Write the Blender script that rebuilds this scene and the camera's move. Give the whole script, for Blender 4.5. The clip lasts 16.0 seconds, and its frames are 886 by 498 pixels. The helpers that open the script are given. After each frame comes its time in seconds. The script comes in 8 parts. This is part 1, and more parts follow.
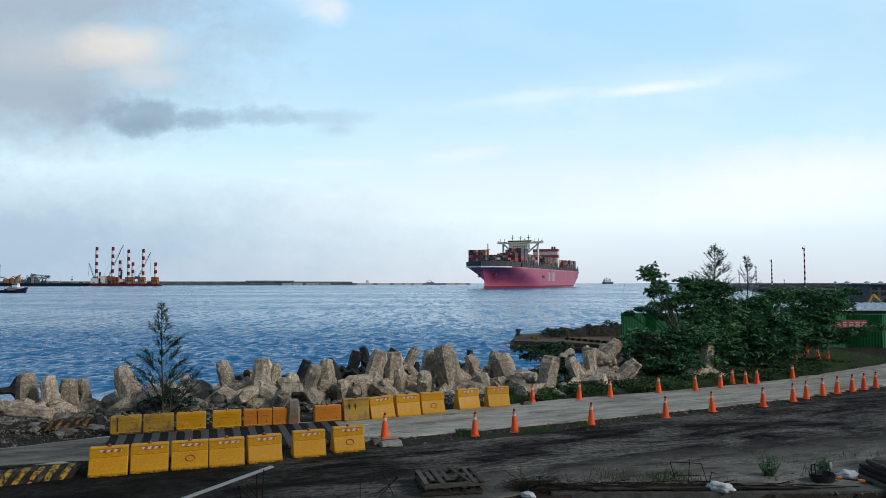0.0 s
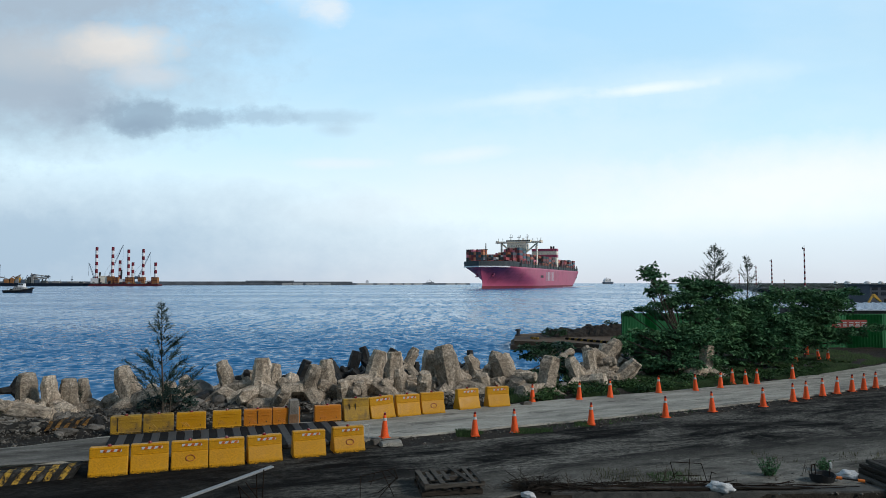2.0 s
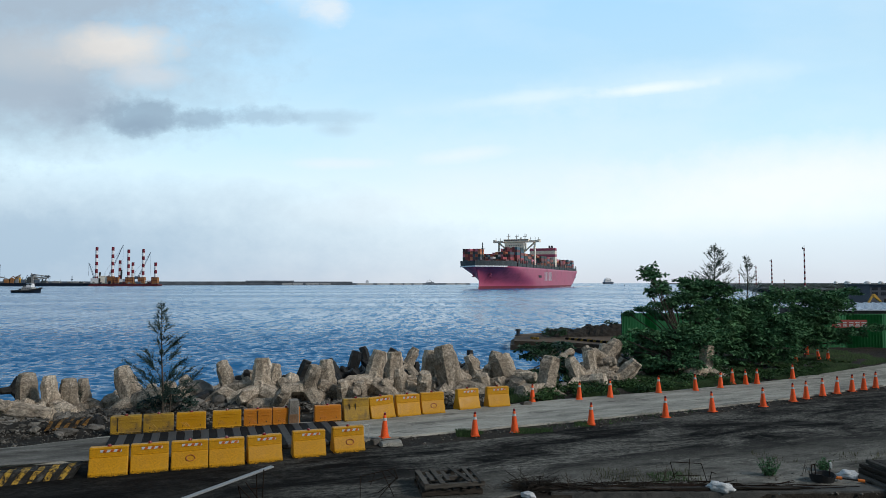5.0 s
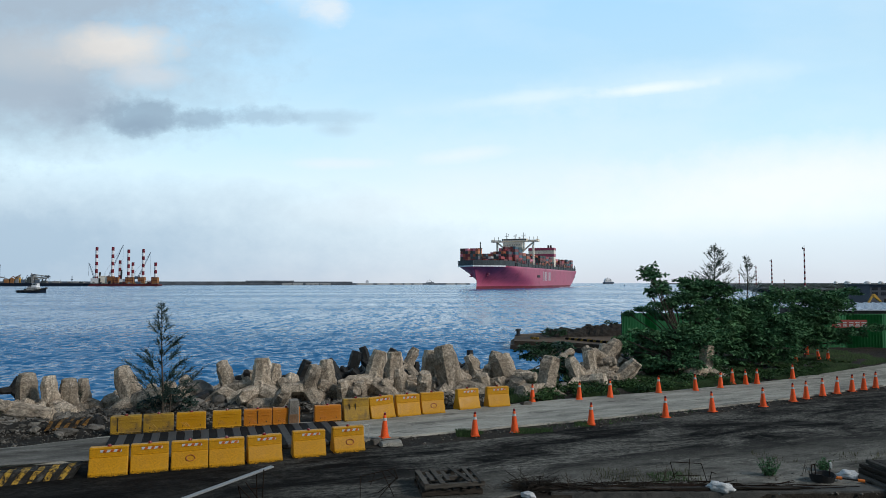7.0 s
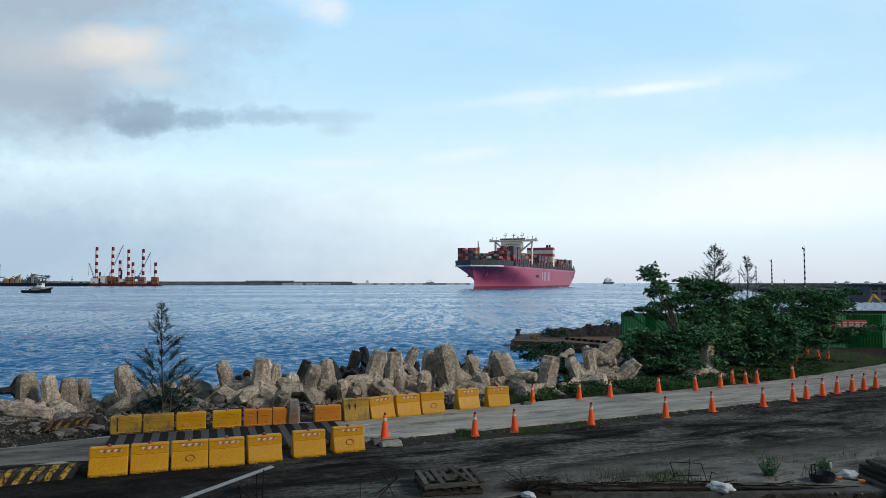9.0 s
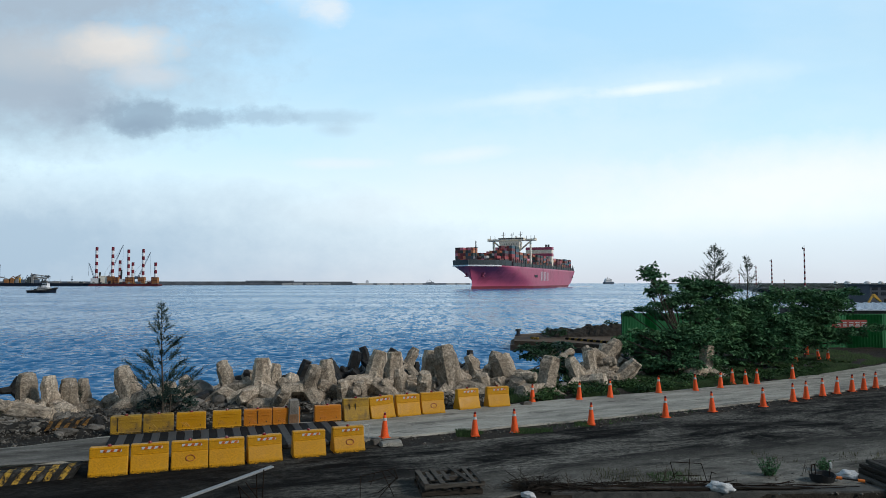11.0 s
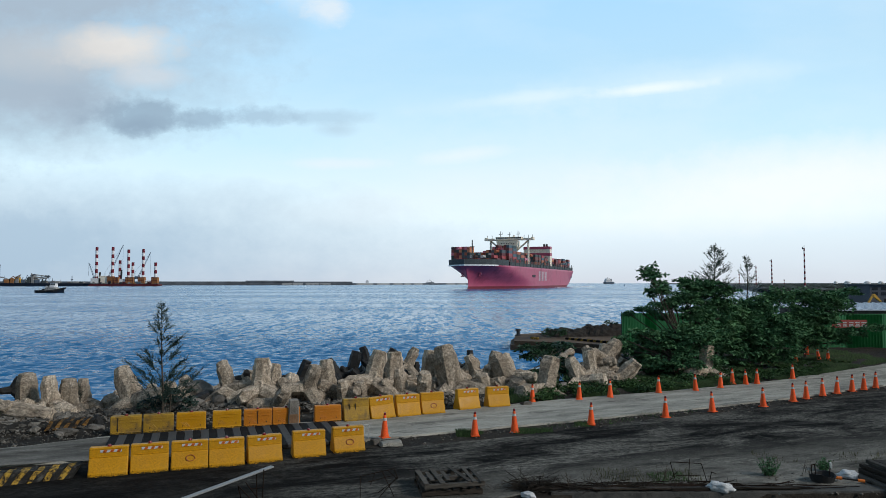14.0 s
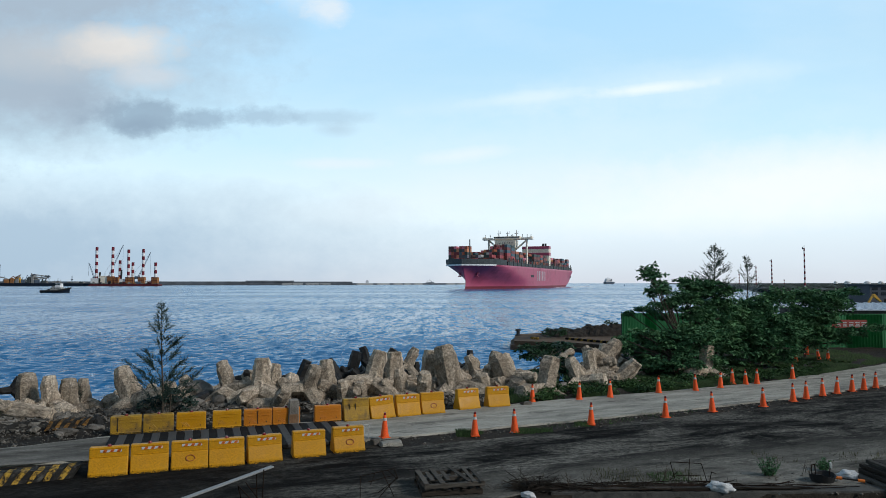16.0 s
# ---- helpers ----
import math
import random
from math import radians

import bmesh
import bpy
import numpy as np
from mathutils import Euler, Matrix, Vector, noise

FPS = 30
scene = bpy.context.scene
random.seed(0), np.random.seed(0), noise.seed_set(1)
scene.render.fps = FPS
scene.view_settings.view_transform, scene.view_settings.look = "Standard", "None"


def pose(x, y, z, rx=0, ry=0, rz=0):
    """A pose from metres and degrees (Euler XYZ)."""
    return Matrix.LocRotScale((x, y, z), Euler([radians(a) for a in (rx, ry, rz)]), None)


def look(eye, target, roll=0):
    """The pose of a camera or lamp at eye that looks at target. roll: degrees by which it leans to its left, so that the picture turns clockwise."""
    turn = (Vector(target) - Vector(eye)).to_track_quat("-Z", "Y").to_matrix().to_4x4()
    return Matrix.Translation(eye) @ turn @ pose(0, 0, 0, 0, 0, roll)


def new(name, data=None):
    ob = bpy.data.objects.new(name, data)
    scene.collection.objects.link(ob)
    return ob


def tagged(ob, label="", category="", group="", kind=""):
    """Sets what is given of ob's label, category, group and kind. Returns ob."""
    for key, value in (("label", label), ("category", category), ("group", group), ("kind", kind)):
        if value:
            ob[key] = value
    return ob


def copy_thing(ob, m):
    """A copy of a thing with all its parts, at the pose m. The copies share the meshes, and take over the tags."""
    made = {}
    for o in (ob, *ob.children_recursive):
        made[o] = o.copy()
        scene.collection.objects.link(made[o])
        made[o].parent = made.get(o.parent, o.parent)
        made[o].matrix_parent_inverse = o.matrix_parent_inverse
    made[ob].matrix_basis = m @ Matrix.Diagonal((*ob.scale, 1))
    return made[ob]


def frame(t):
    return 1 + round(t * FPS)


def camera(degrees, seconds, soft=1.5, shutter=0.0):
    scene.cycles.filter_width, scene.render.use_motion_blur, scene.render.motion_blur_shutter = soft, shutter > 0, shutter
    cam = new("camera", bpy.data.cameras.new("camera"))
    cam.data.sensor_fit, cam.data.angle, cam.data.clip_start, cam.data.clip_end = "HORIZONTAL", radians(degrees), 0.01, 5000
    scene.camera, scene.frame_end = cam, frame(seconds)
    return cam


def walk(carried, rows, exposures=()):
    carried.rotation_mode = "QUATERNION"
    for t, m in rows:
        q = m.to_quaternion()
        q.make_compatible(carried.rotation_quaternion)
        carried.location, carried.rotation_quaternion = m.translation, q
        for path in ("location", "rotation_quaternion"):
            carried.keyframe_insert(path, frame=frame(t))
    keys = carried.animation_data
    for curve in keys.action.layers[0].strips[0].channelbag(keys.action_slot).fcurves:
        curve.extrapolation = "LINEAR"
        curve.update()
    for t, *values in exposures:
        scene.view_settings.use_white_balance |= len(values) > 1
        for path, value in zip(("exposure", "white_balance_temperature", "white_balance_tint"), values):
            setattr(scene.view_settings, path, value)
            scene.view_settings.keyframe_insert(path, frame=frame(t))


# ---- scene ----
cam = camera(65.0, 16.0, soft=0.6)
EYE = 4.5          # eye height over the quay, metres
SEA = -1.5         # water level under the quay
TILT = 2.754
walk(cam, [(0.0, pose(0, 0, EYE, 90 + TILT, 0, 0)), (16.0, pose(0, 0, EYE, 90 + TILT, 0, 0))],
     exposures=[(0.0, 0.0), (16.0, 0.0)])


# ---- world and sun ----
def build_world():
    world = bpy.data.worlds.new("evening_sky")
    scene.world = world
    world.use_nodes = True
    nt = world.node_tree
    nt.nodes.clear()
    N, Lk = nt.nodes.new, nt.links.new

    def val(s, v):
        if isinstance(v, (int, float)):
            s.default_value = v
        else:
            Lk(v, s)

    def math_n(op, a, b=0.0, c=0.0, clamp=False):
        n = N("ShaderNodeMath")
        n.operation, n.use_clamp = op, clamp
        val(n.inputs[0], a), val(n.inputs[1], b), val(n.inputs[2], c)
        return n.outputs[0]

    def mix(fac, a, b):
        n = N("ShaderNodeMix")
        n.data_type = "RGBA"
        val(n.inputs[0], fac)
        for s, v in ((n.inputs[6], a), (n.inputs[7], b)):
            if isinstance(v, tuple):
                s.default_value = (*v, 1)
            else:
                Lk(v, s)
        return n.outputs[2]

    co = N("ShaderNodeTexCoord")
    sep = N("ShaderNodeSeparateXYZ")
    Lk(co.outputs["Generated"], sep.inputs[0])
    X, Y, Z = sep.outputs
    ramp = N("ShaderNodeValToRGB")
    Lk(Z, ramp.inputs[0])
    el = ramp.color_ramp.elements
    el[0].position, el[0].color = 0.0, (0.73, 0.79, 0.88, 1)
    el[1].position, el[1].color = 1.0, (0.15, 0.20, 0.27, 1)
    for p, c in ((0.03, (0.78, 0.89, 0.99)), (0.09, (0.91, 1.08, 1.17)), (0.19, (0.67, 0.96, 1.13)), (0.30, (0.54, 0.85, 1.09)), (0.40, (0.46, 0.80, 1.12)), (0.60, (0.22, 0.36, 0.53))):
        e = el.new(p)
        e.color = (*c, 1)
    sky = N("ShaderNodeTexSky")
    sky.sky_type, sky.sun_disc = "NISHITA", False
    sky.sun_elevation, sky.sun_rotation = radians(32.0), radians(117.0)
    skyb = N("ShaderNodeMix")
    skyb.data_type, skyb.blend_type = "RGBA", "MULTIPLY"
    skyb.inputs[0].default_value = 1.0
    Lk(sky.outputs[0], skyb.inputs[6])
    skyb.inputs[7].default_value = (0.1, 0.1, 0.1, 1)
    base = mix(0.06, ramp.outputs[0], skyb.outputs[2])

    # cloud plane: u to the side, v up, as slopes; only ahead of the quay
    ahead = math_n("MULTIPLY", Y, 8.0, clamp=True)
    yy = math_n("MAXIMUM", Y, 0.08)
    u, v = math_n("DIVIDE", X, yy), math_n("DIVIDE", Z, yy)
    comb = N("ShaderNodeCombineXYZ")
    Lk(u, comb.inputs[0]), Lk(math_n("MULTIPLY", v, 2.6), comb.inputs[1])

    comb2 = N("ShaderNodeCombineXYZ")
    Lk(u, comb2.inputs[0]), Lk(math_n("MULTIPLY", v, 1.35), comb2.inputs[1])

    def noise_n(scale, detail=6.0, rough=0.55, off=0.0, plane=None):
        n = N("ShaderNodeTexNoise")
        n.inputs["Scale"].default_value, n.inputs["Detail"].default_value, n.inputs["Roughness"].default_value = scale, detail, rough
        add = N("ShaderNodeVectorMath")
        add.inputs[1].default_value = (off, off * 0.7, 0)
        Lk((plane or comb).outputs[0], add.inputs[0])
        Lk(add.outputs[0], n.inputs["Vector"])
        return n.outputs["Fac"]

    n_big, n_mid, n_fine = noise_n(3.2, off=3.0), noise_n(12.0, off=7.0, plane=comb2), noise_n(34.0, off=1.3, rough=0.65, plane=comb2)
    edge = math_n("ADD", math_n("MULTIPLY", math_n("SUBTRACT", n_mid, 0.5), 2.6), math_n("MULTIPLY", math_n("SUBTRACT", n_fine, 0.5), 1.6))

    def blob(cu, cv, ru, rv, soft, ragged, slope):
        a = math_n("DIVIDE", math_n("SUBTRACT", u, cu), ru)
        b = math_n("DIVIDE", math_n("SUBTRACT", math_n("MULTIPLY_ADD", math_n("SUBTRACT", u, cu), -slope, v), cv), rv)
        d = math_n("ADD", math_n("MULTIPLY", a, a), math_n("MULTIPLY", b, b))
        d = math_n("ADD", math_n("SQRT", d), math_n("MULTIPLY", edge, ragged))
        k = math_n("DIVIDE", math_n("SUBTRACT", 1.0 + soft, d), 2 * soft, clamp=True)
        k = math_n("SMOOTH_MIN", k, 1.0, 0.2)
        return math_n("MULTIPLY", math_n("MAXIMUM", k, 0.0), ahead)

    # thin high veil everywhere ahead
    veil = math_n("MULTIPLY", math_n("SUBTRACT", n_big, 0.42), 1.7, clamp=True)
    # the unseen sky behind the quay is dimmed, to weaken the fill light
    back = math_n("MULTIPLY_ADD", Y, 0.36, 0.64)
    dim = N("ShaderNodeCombineXYZ")
    for i in range(3):
        Lk(math_n("MINIMUM", back, 0.95), dim.inputs[i])
    fade = N("ShaderNodeMix")
    fade.data_type, fade.blend_type = "RGBA", "MULTIPLY"
    fade.inputs[0].default_value = 1.0
    Lk(base, fade.inputs[6]), Lk(dim.outputs[0], fade.inputs[7])
    col = mix(math_n("MULTIPLY", math_n("MULTIPLY", veil, 0.40), ahead), fade.outputs[2], (0.84, 0.95, 1.0))
    for cu, cv, ru, rv, soft, rag, fac, c in CLOUDS:
        col = mix(math_n("MULTIPLY", blob(cu, cv, ru, rv, soft, rag, 0.11 if cu > 0 else 0.0), fac), col, c)
    bg = N("ShaderNodeBackground")
    Lk(col, bg.inputs[0])
    bg.inputs[1].default_value = 1.0
    out = N("ShaderNodeOutputWorld")
    Lk(bg.outputs[0], out.inputs[0])


# side, height, half width, half height (slopes), softness, raggedness, cover, colour
CLOUDS = [
    (0.52, 0.145, 0.26, 0.045, 0.7, 0.35, 0.75, (1.0, 1.02, 1.02)),
    (0.05, 0.17, 0.30, 0.05, 0.7, 0.5, 0.35, (0.82, 0.94, 1.0)),
    (-0.70, 0.05, 0.50, 0.080, 0.6, 0.25, 0.85, (0.37, 0.52, 0.67)),
    (-0.64, 0.31, 0.26, 0.10, 0.6, 0.40, 0.85, (0.39, 0.47, 0.56)),
    (-0.55, 0.415, 0.20, 0.040, 0.6, 0.45, 0.85, (0.40, 0.49, 0.59)),
    (-0.60, 0.265, 0.10, 0.035, 0.7, 0.45, 0.5, (0.40, 0.48, 0.58)),
    (-0.475, 0.345, 0.066, 0.024, 0.7, 0.60, 0.9, (0.86, 0.83, 0.79)),
    (-0.57, 0.335, 0.09, 0.026, 0.8, 0.35, 0.55, (0.64, 0.65, 0.66)),
    (-0.43, 0.300, 0.045, 0.015, 0.6, 0.4, 0.7, (0.68, 0.74, 0.80)),
    (-0.440, 0.244, 0.062, 0.024, 0.36, 0.85, 0.80, (0.30, 0.42, 0.54)),
    (-0.440, 0.226, 0.028, 0.013, 0.6, 0.40, 0.7, (0.29, 0.40, 0.52)),
    (-0.525, 0.250, 0.040, 0.022, 0.7, 0.45, 0.6, (0.36, 0.46, 0.57)),
    (-0.350, 0.238, 0.036, 0.013, 0.42, 0.80, 0.75, (0.32, 0.45, 0.58)),
    (-0.265, 0.243, 0.048, 0.012, 0.45, 0.95, 0.65, (0.36, 0.50, 0.64)),
    (-0.175, 0.240, 0.060, 0.009, 0.6, 0.85, 0.5, (0.42, 0.58, 0.72)),
    (-0.155, 0.222, 0.022, 0.008, 0.7, 0.40, 0.5, (0.46, 0.60, 0.72)),
    (-0.165, 0.398, 0.022, 0.020, 0.8, 1.1, 0.7, (0.84, 0.90, 0.95)),
    (-0.19, 0.425, 0.04, 0.02, 0.8, 1.1, 0.55, (0.80, 0.88, 0.94)),
    (-0.27, 0.37, 0.05, 0.025, 0.8, 0.4, 0.45, (0.40, 0.55, 0.68)),
    (0.30, 0.282, 0.066, 0.007, 0.6, 0.55, 0.85, (0.94, 1.02, 1.03)),
    (0.30, 0.285, 0.13, 0.022, 0.9, 0.6, 0.30, (0.86, 0.98, 1.02)),
    (0.13, 0.270, 0.07, 0.006, 0.8, 0.5, 0.45, (0.84, 0.98, 1.04)),
    (0.40, 0.300, 0.10, 0.010, 0.9, 0.5, 0.30, (0.80, 0.95, 1.03)),
    (0.10, 0.262, 0.11, 0.012, 0.8, 0.80, 0.25, (0.80, 0.94, 1.0)),
    (0.03, 0.185, 0.05, 0.008, 0.7, 0.4, 0.5, (0.90, 0.97, 1.0)),
    (-0.15, 0.172, 0.06, 0.006, 0.7, 0.4, 0.5, (0.86, 0.93, 0.98)),
    (0.10, 0.135, 0.20, 0.025, 0.8, 0.4, 0.35, (0.92, 0.97, 1.0)),
]
build_world()
sun_data = bpy.data.lights.new("sun", "SUN")
sun_data.energy, sun_data.angle, sun_data.color = 2.0, radians(11), (1.0, 0.955, 0.90)
sun = new("sun", sun_data)
sun.matrix_world = look((63, -32, 44), (0, 0, 0))


# ---- materials ----
def mat(name, c1, c2, rough=0.8, scale=3.0, fine=45.0, bump=0.25, metal=0.0, stain=None, stain_at=0.62, stain_scale=1.2,
        vary=0.0, island=0.0, stretch=(1, 1, 1), turn=0.0, rough_var=0.15, depth=0.01, grain=0.22):
    """Two scales of colour, optional stains, piece-to-piece variation and fine relief."""
    m = bpy.data.materials.new(name)
    m.use_nodes = True
    nt = m.node_tree
    N, Lk = nt.nodes.new, nt.links.new
    bsdf = nt.nodes["Principled BSDF"]
    co = N("ShaderNodeTexCoord")
    mp = N("ShaderNodeMapping")
    mp.inputs["Scale"].default_value = stretch
    rot = N("ShaderNodeMapping")
    rot.inputs["Rotation"].default_value = (0, 0, radians(turn))
    Lk(co.outputs["Object"], rot.inputs[0])
    Lk(rot.outputs[0], mp.inputs[0])

    def noise_n(s, d=5.0, r=0.6):
        n = N("ShaderNodeTexNoise")
        n.inputs["Scale"].default_value, n.inputs["Detail"].default_value, n.inputs["Roughness"].default_value = s, d, r
        Lk(mp.outputs[0], n.inputs["Vector"])
        return n.outputs["Fac"]

    def sharpen(fac, lo, hi):
        n = N("ShaderNodeMapRange")
        n.inputs[1].default_value, n.inputs[2].default_value = lo, hi
        Lk(fac, n.inputs[0])
        return n.outputs[0]

    def mix(fac, a, b, mode="MIX"):
        n = N("ShaderNodeMix")
        n.data_type, n.blend_type = "RGBA", mode
        for s, v in ((n.inputs[0], fac), (n.inputs[6], a), (n.inputs[7], b)):
            if isinstance(v, tuple):
                s.default_value = (*v, 1)
            elif isinstance(v, (int, float)):
                s.default_value = v
            else:
                Lk(v, s)
        return n.outputs[2]

    nb, nf = noise_n(scale), noise_n(fine, 3.0)
    col = mix(sharpen(nb, 0.3, 0.7), c1, c2)
    g = N("ShaderNodeMapRange")
    g.inputs[1].default_value, g.inputs[2].default_value, g.inputs[3].default_value, g.inputs[4].default_value = 0.3, 0.7, 1 - grain, 1 + grain * 1.1
    Lk(nf, g.inputs[0])
    cmb = N("ShaderNodeCombineXYZ")
    for i in range(3):
        Lk(g.outputs[0], cmb.inputs[i])
    col = mix(1.0, col, cmb.outputs[0], "MULTIPLY")
    if stain:
        col = mix(sharpen(noise_n(stain_scale, 7.0, 0.68), stain_at - 0.09, stain_at + 0.09), col, stain)
    if vary or island:
        src = N("ShaderNodeObjectInfo").outputs["Random"] if vary else N("ShaderNodeNewGeometry").outputs["Random Per Island"]
        k = vary or island
        h = N("ShaderNodeMapRange")
        h.inputs[3].default_value, h.inputs[4].default_value = 1 - k, 1 + k
        Lk(src, h.inputs[0])
        hsv = N("ShaderNodeHueSaturation")
        Lk(h.outputs[0], hsv.inputs["Value"])
        Lk(col, hsv.inputs["Color"])
        col = hsv.outputs[0]
    Lk(col, bsdf.inputs["Base Color"])
    rr = N("ShaderNodeMapRange")
    rr.inputs[1].default_value, rr.inputs[2].default_value = 0.3, 0.7
    rr.inputs[3].default_value, rr.inputs[4].default_value = max(0.03, rough - rough_var), min(1, rough + rough_var)
    Lk(nb, rr.inputs[0])
    Lk(rr.outputs[0], bsdf.inputs["Roughness"])
    bsdf.inputs["Metallic"].default_value = metal
    bsdf.inputs["Specular IOR Level"].default_value = 0.12 if rough >= 0.8 else 0.3
    if bump:
        b = N("ShaderNodeBump")
        b.inputs["Strength"].default_value, b.inputs["Distance"].default_value = bump, depth
        Lk(nf, b.inputs["Height"])
        Lk(b.outputs[0], bsdf.inputs["Normal"])
    return m


def water_material():
    m = bpy.data.materials.new("sea_water")
    m.use_nodes = True
    nt = m.node_tree
    N, Lk = nt.nodes.new, nt.links.new
    bsdf = nt.nodes["Principled BSDF"]
    bsdf.inputs["Base Color"].default_value = (0.014, 0.138, 0.325, 1)
    bsdf.inputs["Roughness"].default_value = 0.13
    bsdf.inputs["IOR"].default_value = 1.333
    bsdf.inputs["Specular IOR Level"].default_value = 0.5
    co = N("ShaderNodeTexCoord")

    geo = N("ShaderNodeNewGeometry")

    def ripple(fx, fy, turn, amount, detail, prev):
        """Leans the surface to and fro, as wavelets of one size do."""
        mp = N("ShaderNodeMapping")
        mp.inputs["Scale"].default_value = (fx, fy, 1)
        mp.inputs["Rotation"].default_value = (0, 0, radians(turn))
        Lk(co.outputs["Object"], mp.inputs[0])
        n = N("ShaderNodeTexNoise")
        n.inputs["Scale"].default_value, n.inputs["Detail"].default_value, n.inputs["Roughness"].default_value = 1.0, detail, 0.6
        n.inputs["Distortion"].default_value = 0.3
        Lk(mp.outputs[0], n.inputs["Vector"])
        a, b = N("ShaderNodeVectorMath"), N("ShaderNodeVectorMath")
        a.inputs[1].default_value = (0.5, 0.5, 0.5)
        a.operation, b.operation = "SUBTRACT", "MULTIPLY_ADD"
        Lk(n.outputs["Color"], a.inputs[0])
        Lk(a.outputs[0], b.inputs[0])
        b.inputs[1].default_value = (amount * 0.6, amount, 0)
        Lk(prev, b.inputs[2])
        return b.outputs[0]

    # the wavelets roll to the shore, their fronts steeper than their backs
    fronts = N("ShaderNodeCombineXYZ")
    v = fronts.outputs[0]
    for fx, fy, turn, amount in WAVES:
        v = ripple(fx, fy, turn, amount, 2.0, v)
    # choppier where the sea runs onto the blocks
    sep, chop, scale = N("ShaderNodeSeparateXYZ"), N("ShaderNodeMapRange"), N("ShaderNodeVectorMath")
    Lk(co.outputs["Object"], sep.inputs[0])
    Lk(sep.outputs[1], chop.inputs[0])
    chop.inputs[1].default_value, chop.inputs[2].default_value, chop.inputs[3].default_value, chop.inputs[4].default_value = 50, 260, CHOP[0], CHOP[1]
    scale.operation = "SCALE"
    Lk(v, scale.inputs[0]), Lk(chop.outputs[0], scale.inputs[3])
    # bands of steeper and flatter sea, long across and short away
    bands = None
    for sx, sy, amount in BANDS:
        mp, n, k = N("ShaderNodeMapping"), N("ShaderNodeTexNoise"), N("ShaderNodeMath")
        mp.inputs["Scale"].default_value = (sx, sy, 1)
        n.inputs["Scale"].default_value, n.inputs["Detail"].default_value, n.inputs["Roughness"].default_value = 1.0, 4.0, 0.65
        Lk(co.outputs["Object"], mp.inputs[0]), Lk(mp.outputs[0], n.inputs["Vector"])
        k.operation = "MULTIPLY_ADD"
        Lk(n.outputs["Fac"], k.inputs[0])
        k.inputs[1].default_value = -amount
        if bands is None:
            k.inputs[2].default_value = LEAN
        else:
            Lk(bands, k.inputs[2])
        bands = k.outputs[0]
    near, add = N("ShaderNodeMapRange"), N("ShaderNodeMath")
    Lk(sep.outputs[1], near.inputs[0])
    near.inputs[1].default_value, near.inputs[2].default_value, near.inputs[3].default_value, near.inputs[4].default_value = 40, 600, 0.018, 0.002
    Lk(bands, add.inputs[0]), Lk(near.outputs[0], add.inputs[1])
    tip = N("ShaderNodeCombineXYZ")
    Lk(add.outputs[0], tip.inputs[1])
    lean = N("ShaderNodeVectorMath")
    Lk(tip.outputs[0], lean.inputs[1])
    Lk(scale.outputs[0], lean.inputs[0])
    fronts = N("ShaderNodeVectorMath")
    Lk(lean.outputs[0], fronts.inputs[0]), Lk(geo.outputs["Normal"], fronts.inputs[1])
    nrm = N("ShaderNodeVectorMath")
    nrm.operation = "NORMALIZE"
    Lk(fronts.outputs[0], nrm.inputs[0])
    Lk(nrm.outputs[0], bsdf.inputs["Normal"])
    # wind lanes: smoother and rougher patches
    mp, n, k = N("ShaderNodeMapping"), N("ShaderNodeTexNoise"), N("ShaderNodeMapRange")
    mp.inputs["Scale"].default_value = (0.006, 0.022, 1)
    n.inputs["Scale"].default_value, n.inputs["Detail"].default_value = 1.0, 6.0
    k.inputs[1].default_value, k.inputs[2].default_value, k.inputs[3].default_value, k.inputs[4].default_value = 0.38, 0.62, 0.13, 0.24
    Lk(co.outputs["Object"], mp.inputs[0]), Lk(mp.outputs[0], n.inputs["Vector"]), Lk(n.outputs["Fac"], k.inputs[0]), Lk(k.outputs[0], bsdf.inputs["Roughness"])
    return m


# wavelets per metre to the side and away, turn, steepness
WAVES = ((2.3, 1.0, 8, 0.72), (1.5, 0.42, -5, 0.70), (0.9, 0.15, 4, 0.56), (0.45, 0.050, -3, 0.50))
CHOP = (0.85, 0.60)
# how far the seen side of the sea leans to the shore, and the bands that vary it
LEAN = 0.05
BANDS = ((0.35, 0.09, 0.11), (0.10, 0.014, 0.08), (0.012, 0.004, 0.07))
M_WATER = water_material()


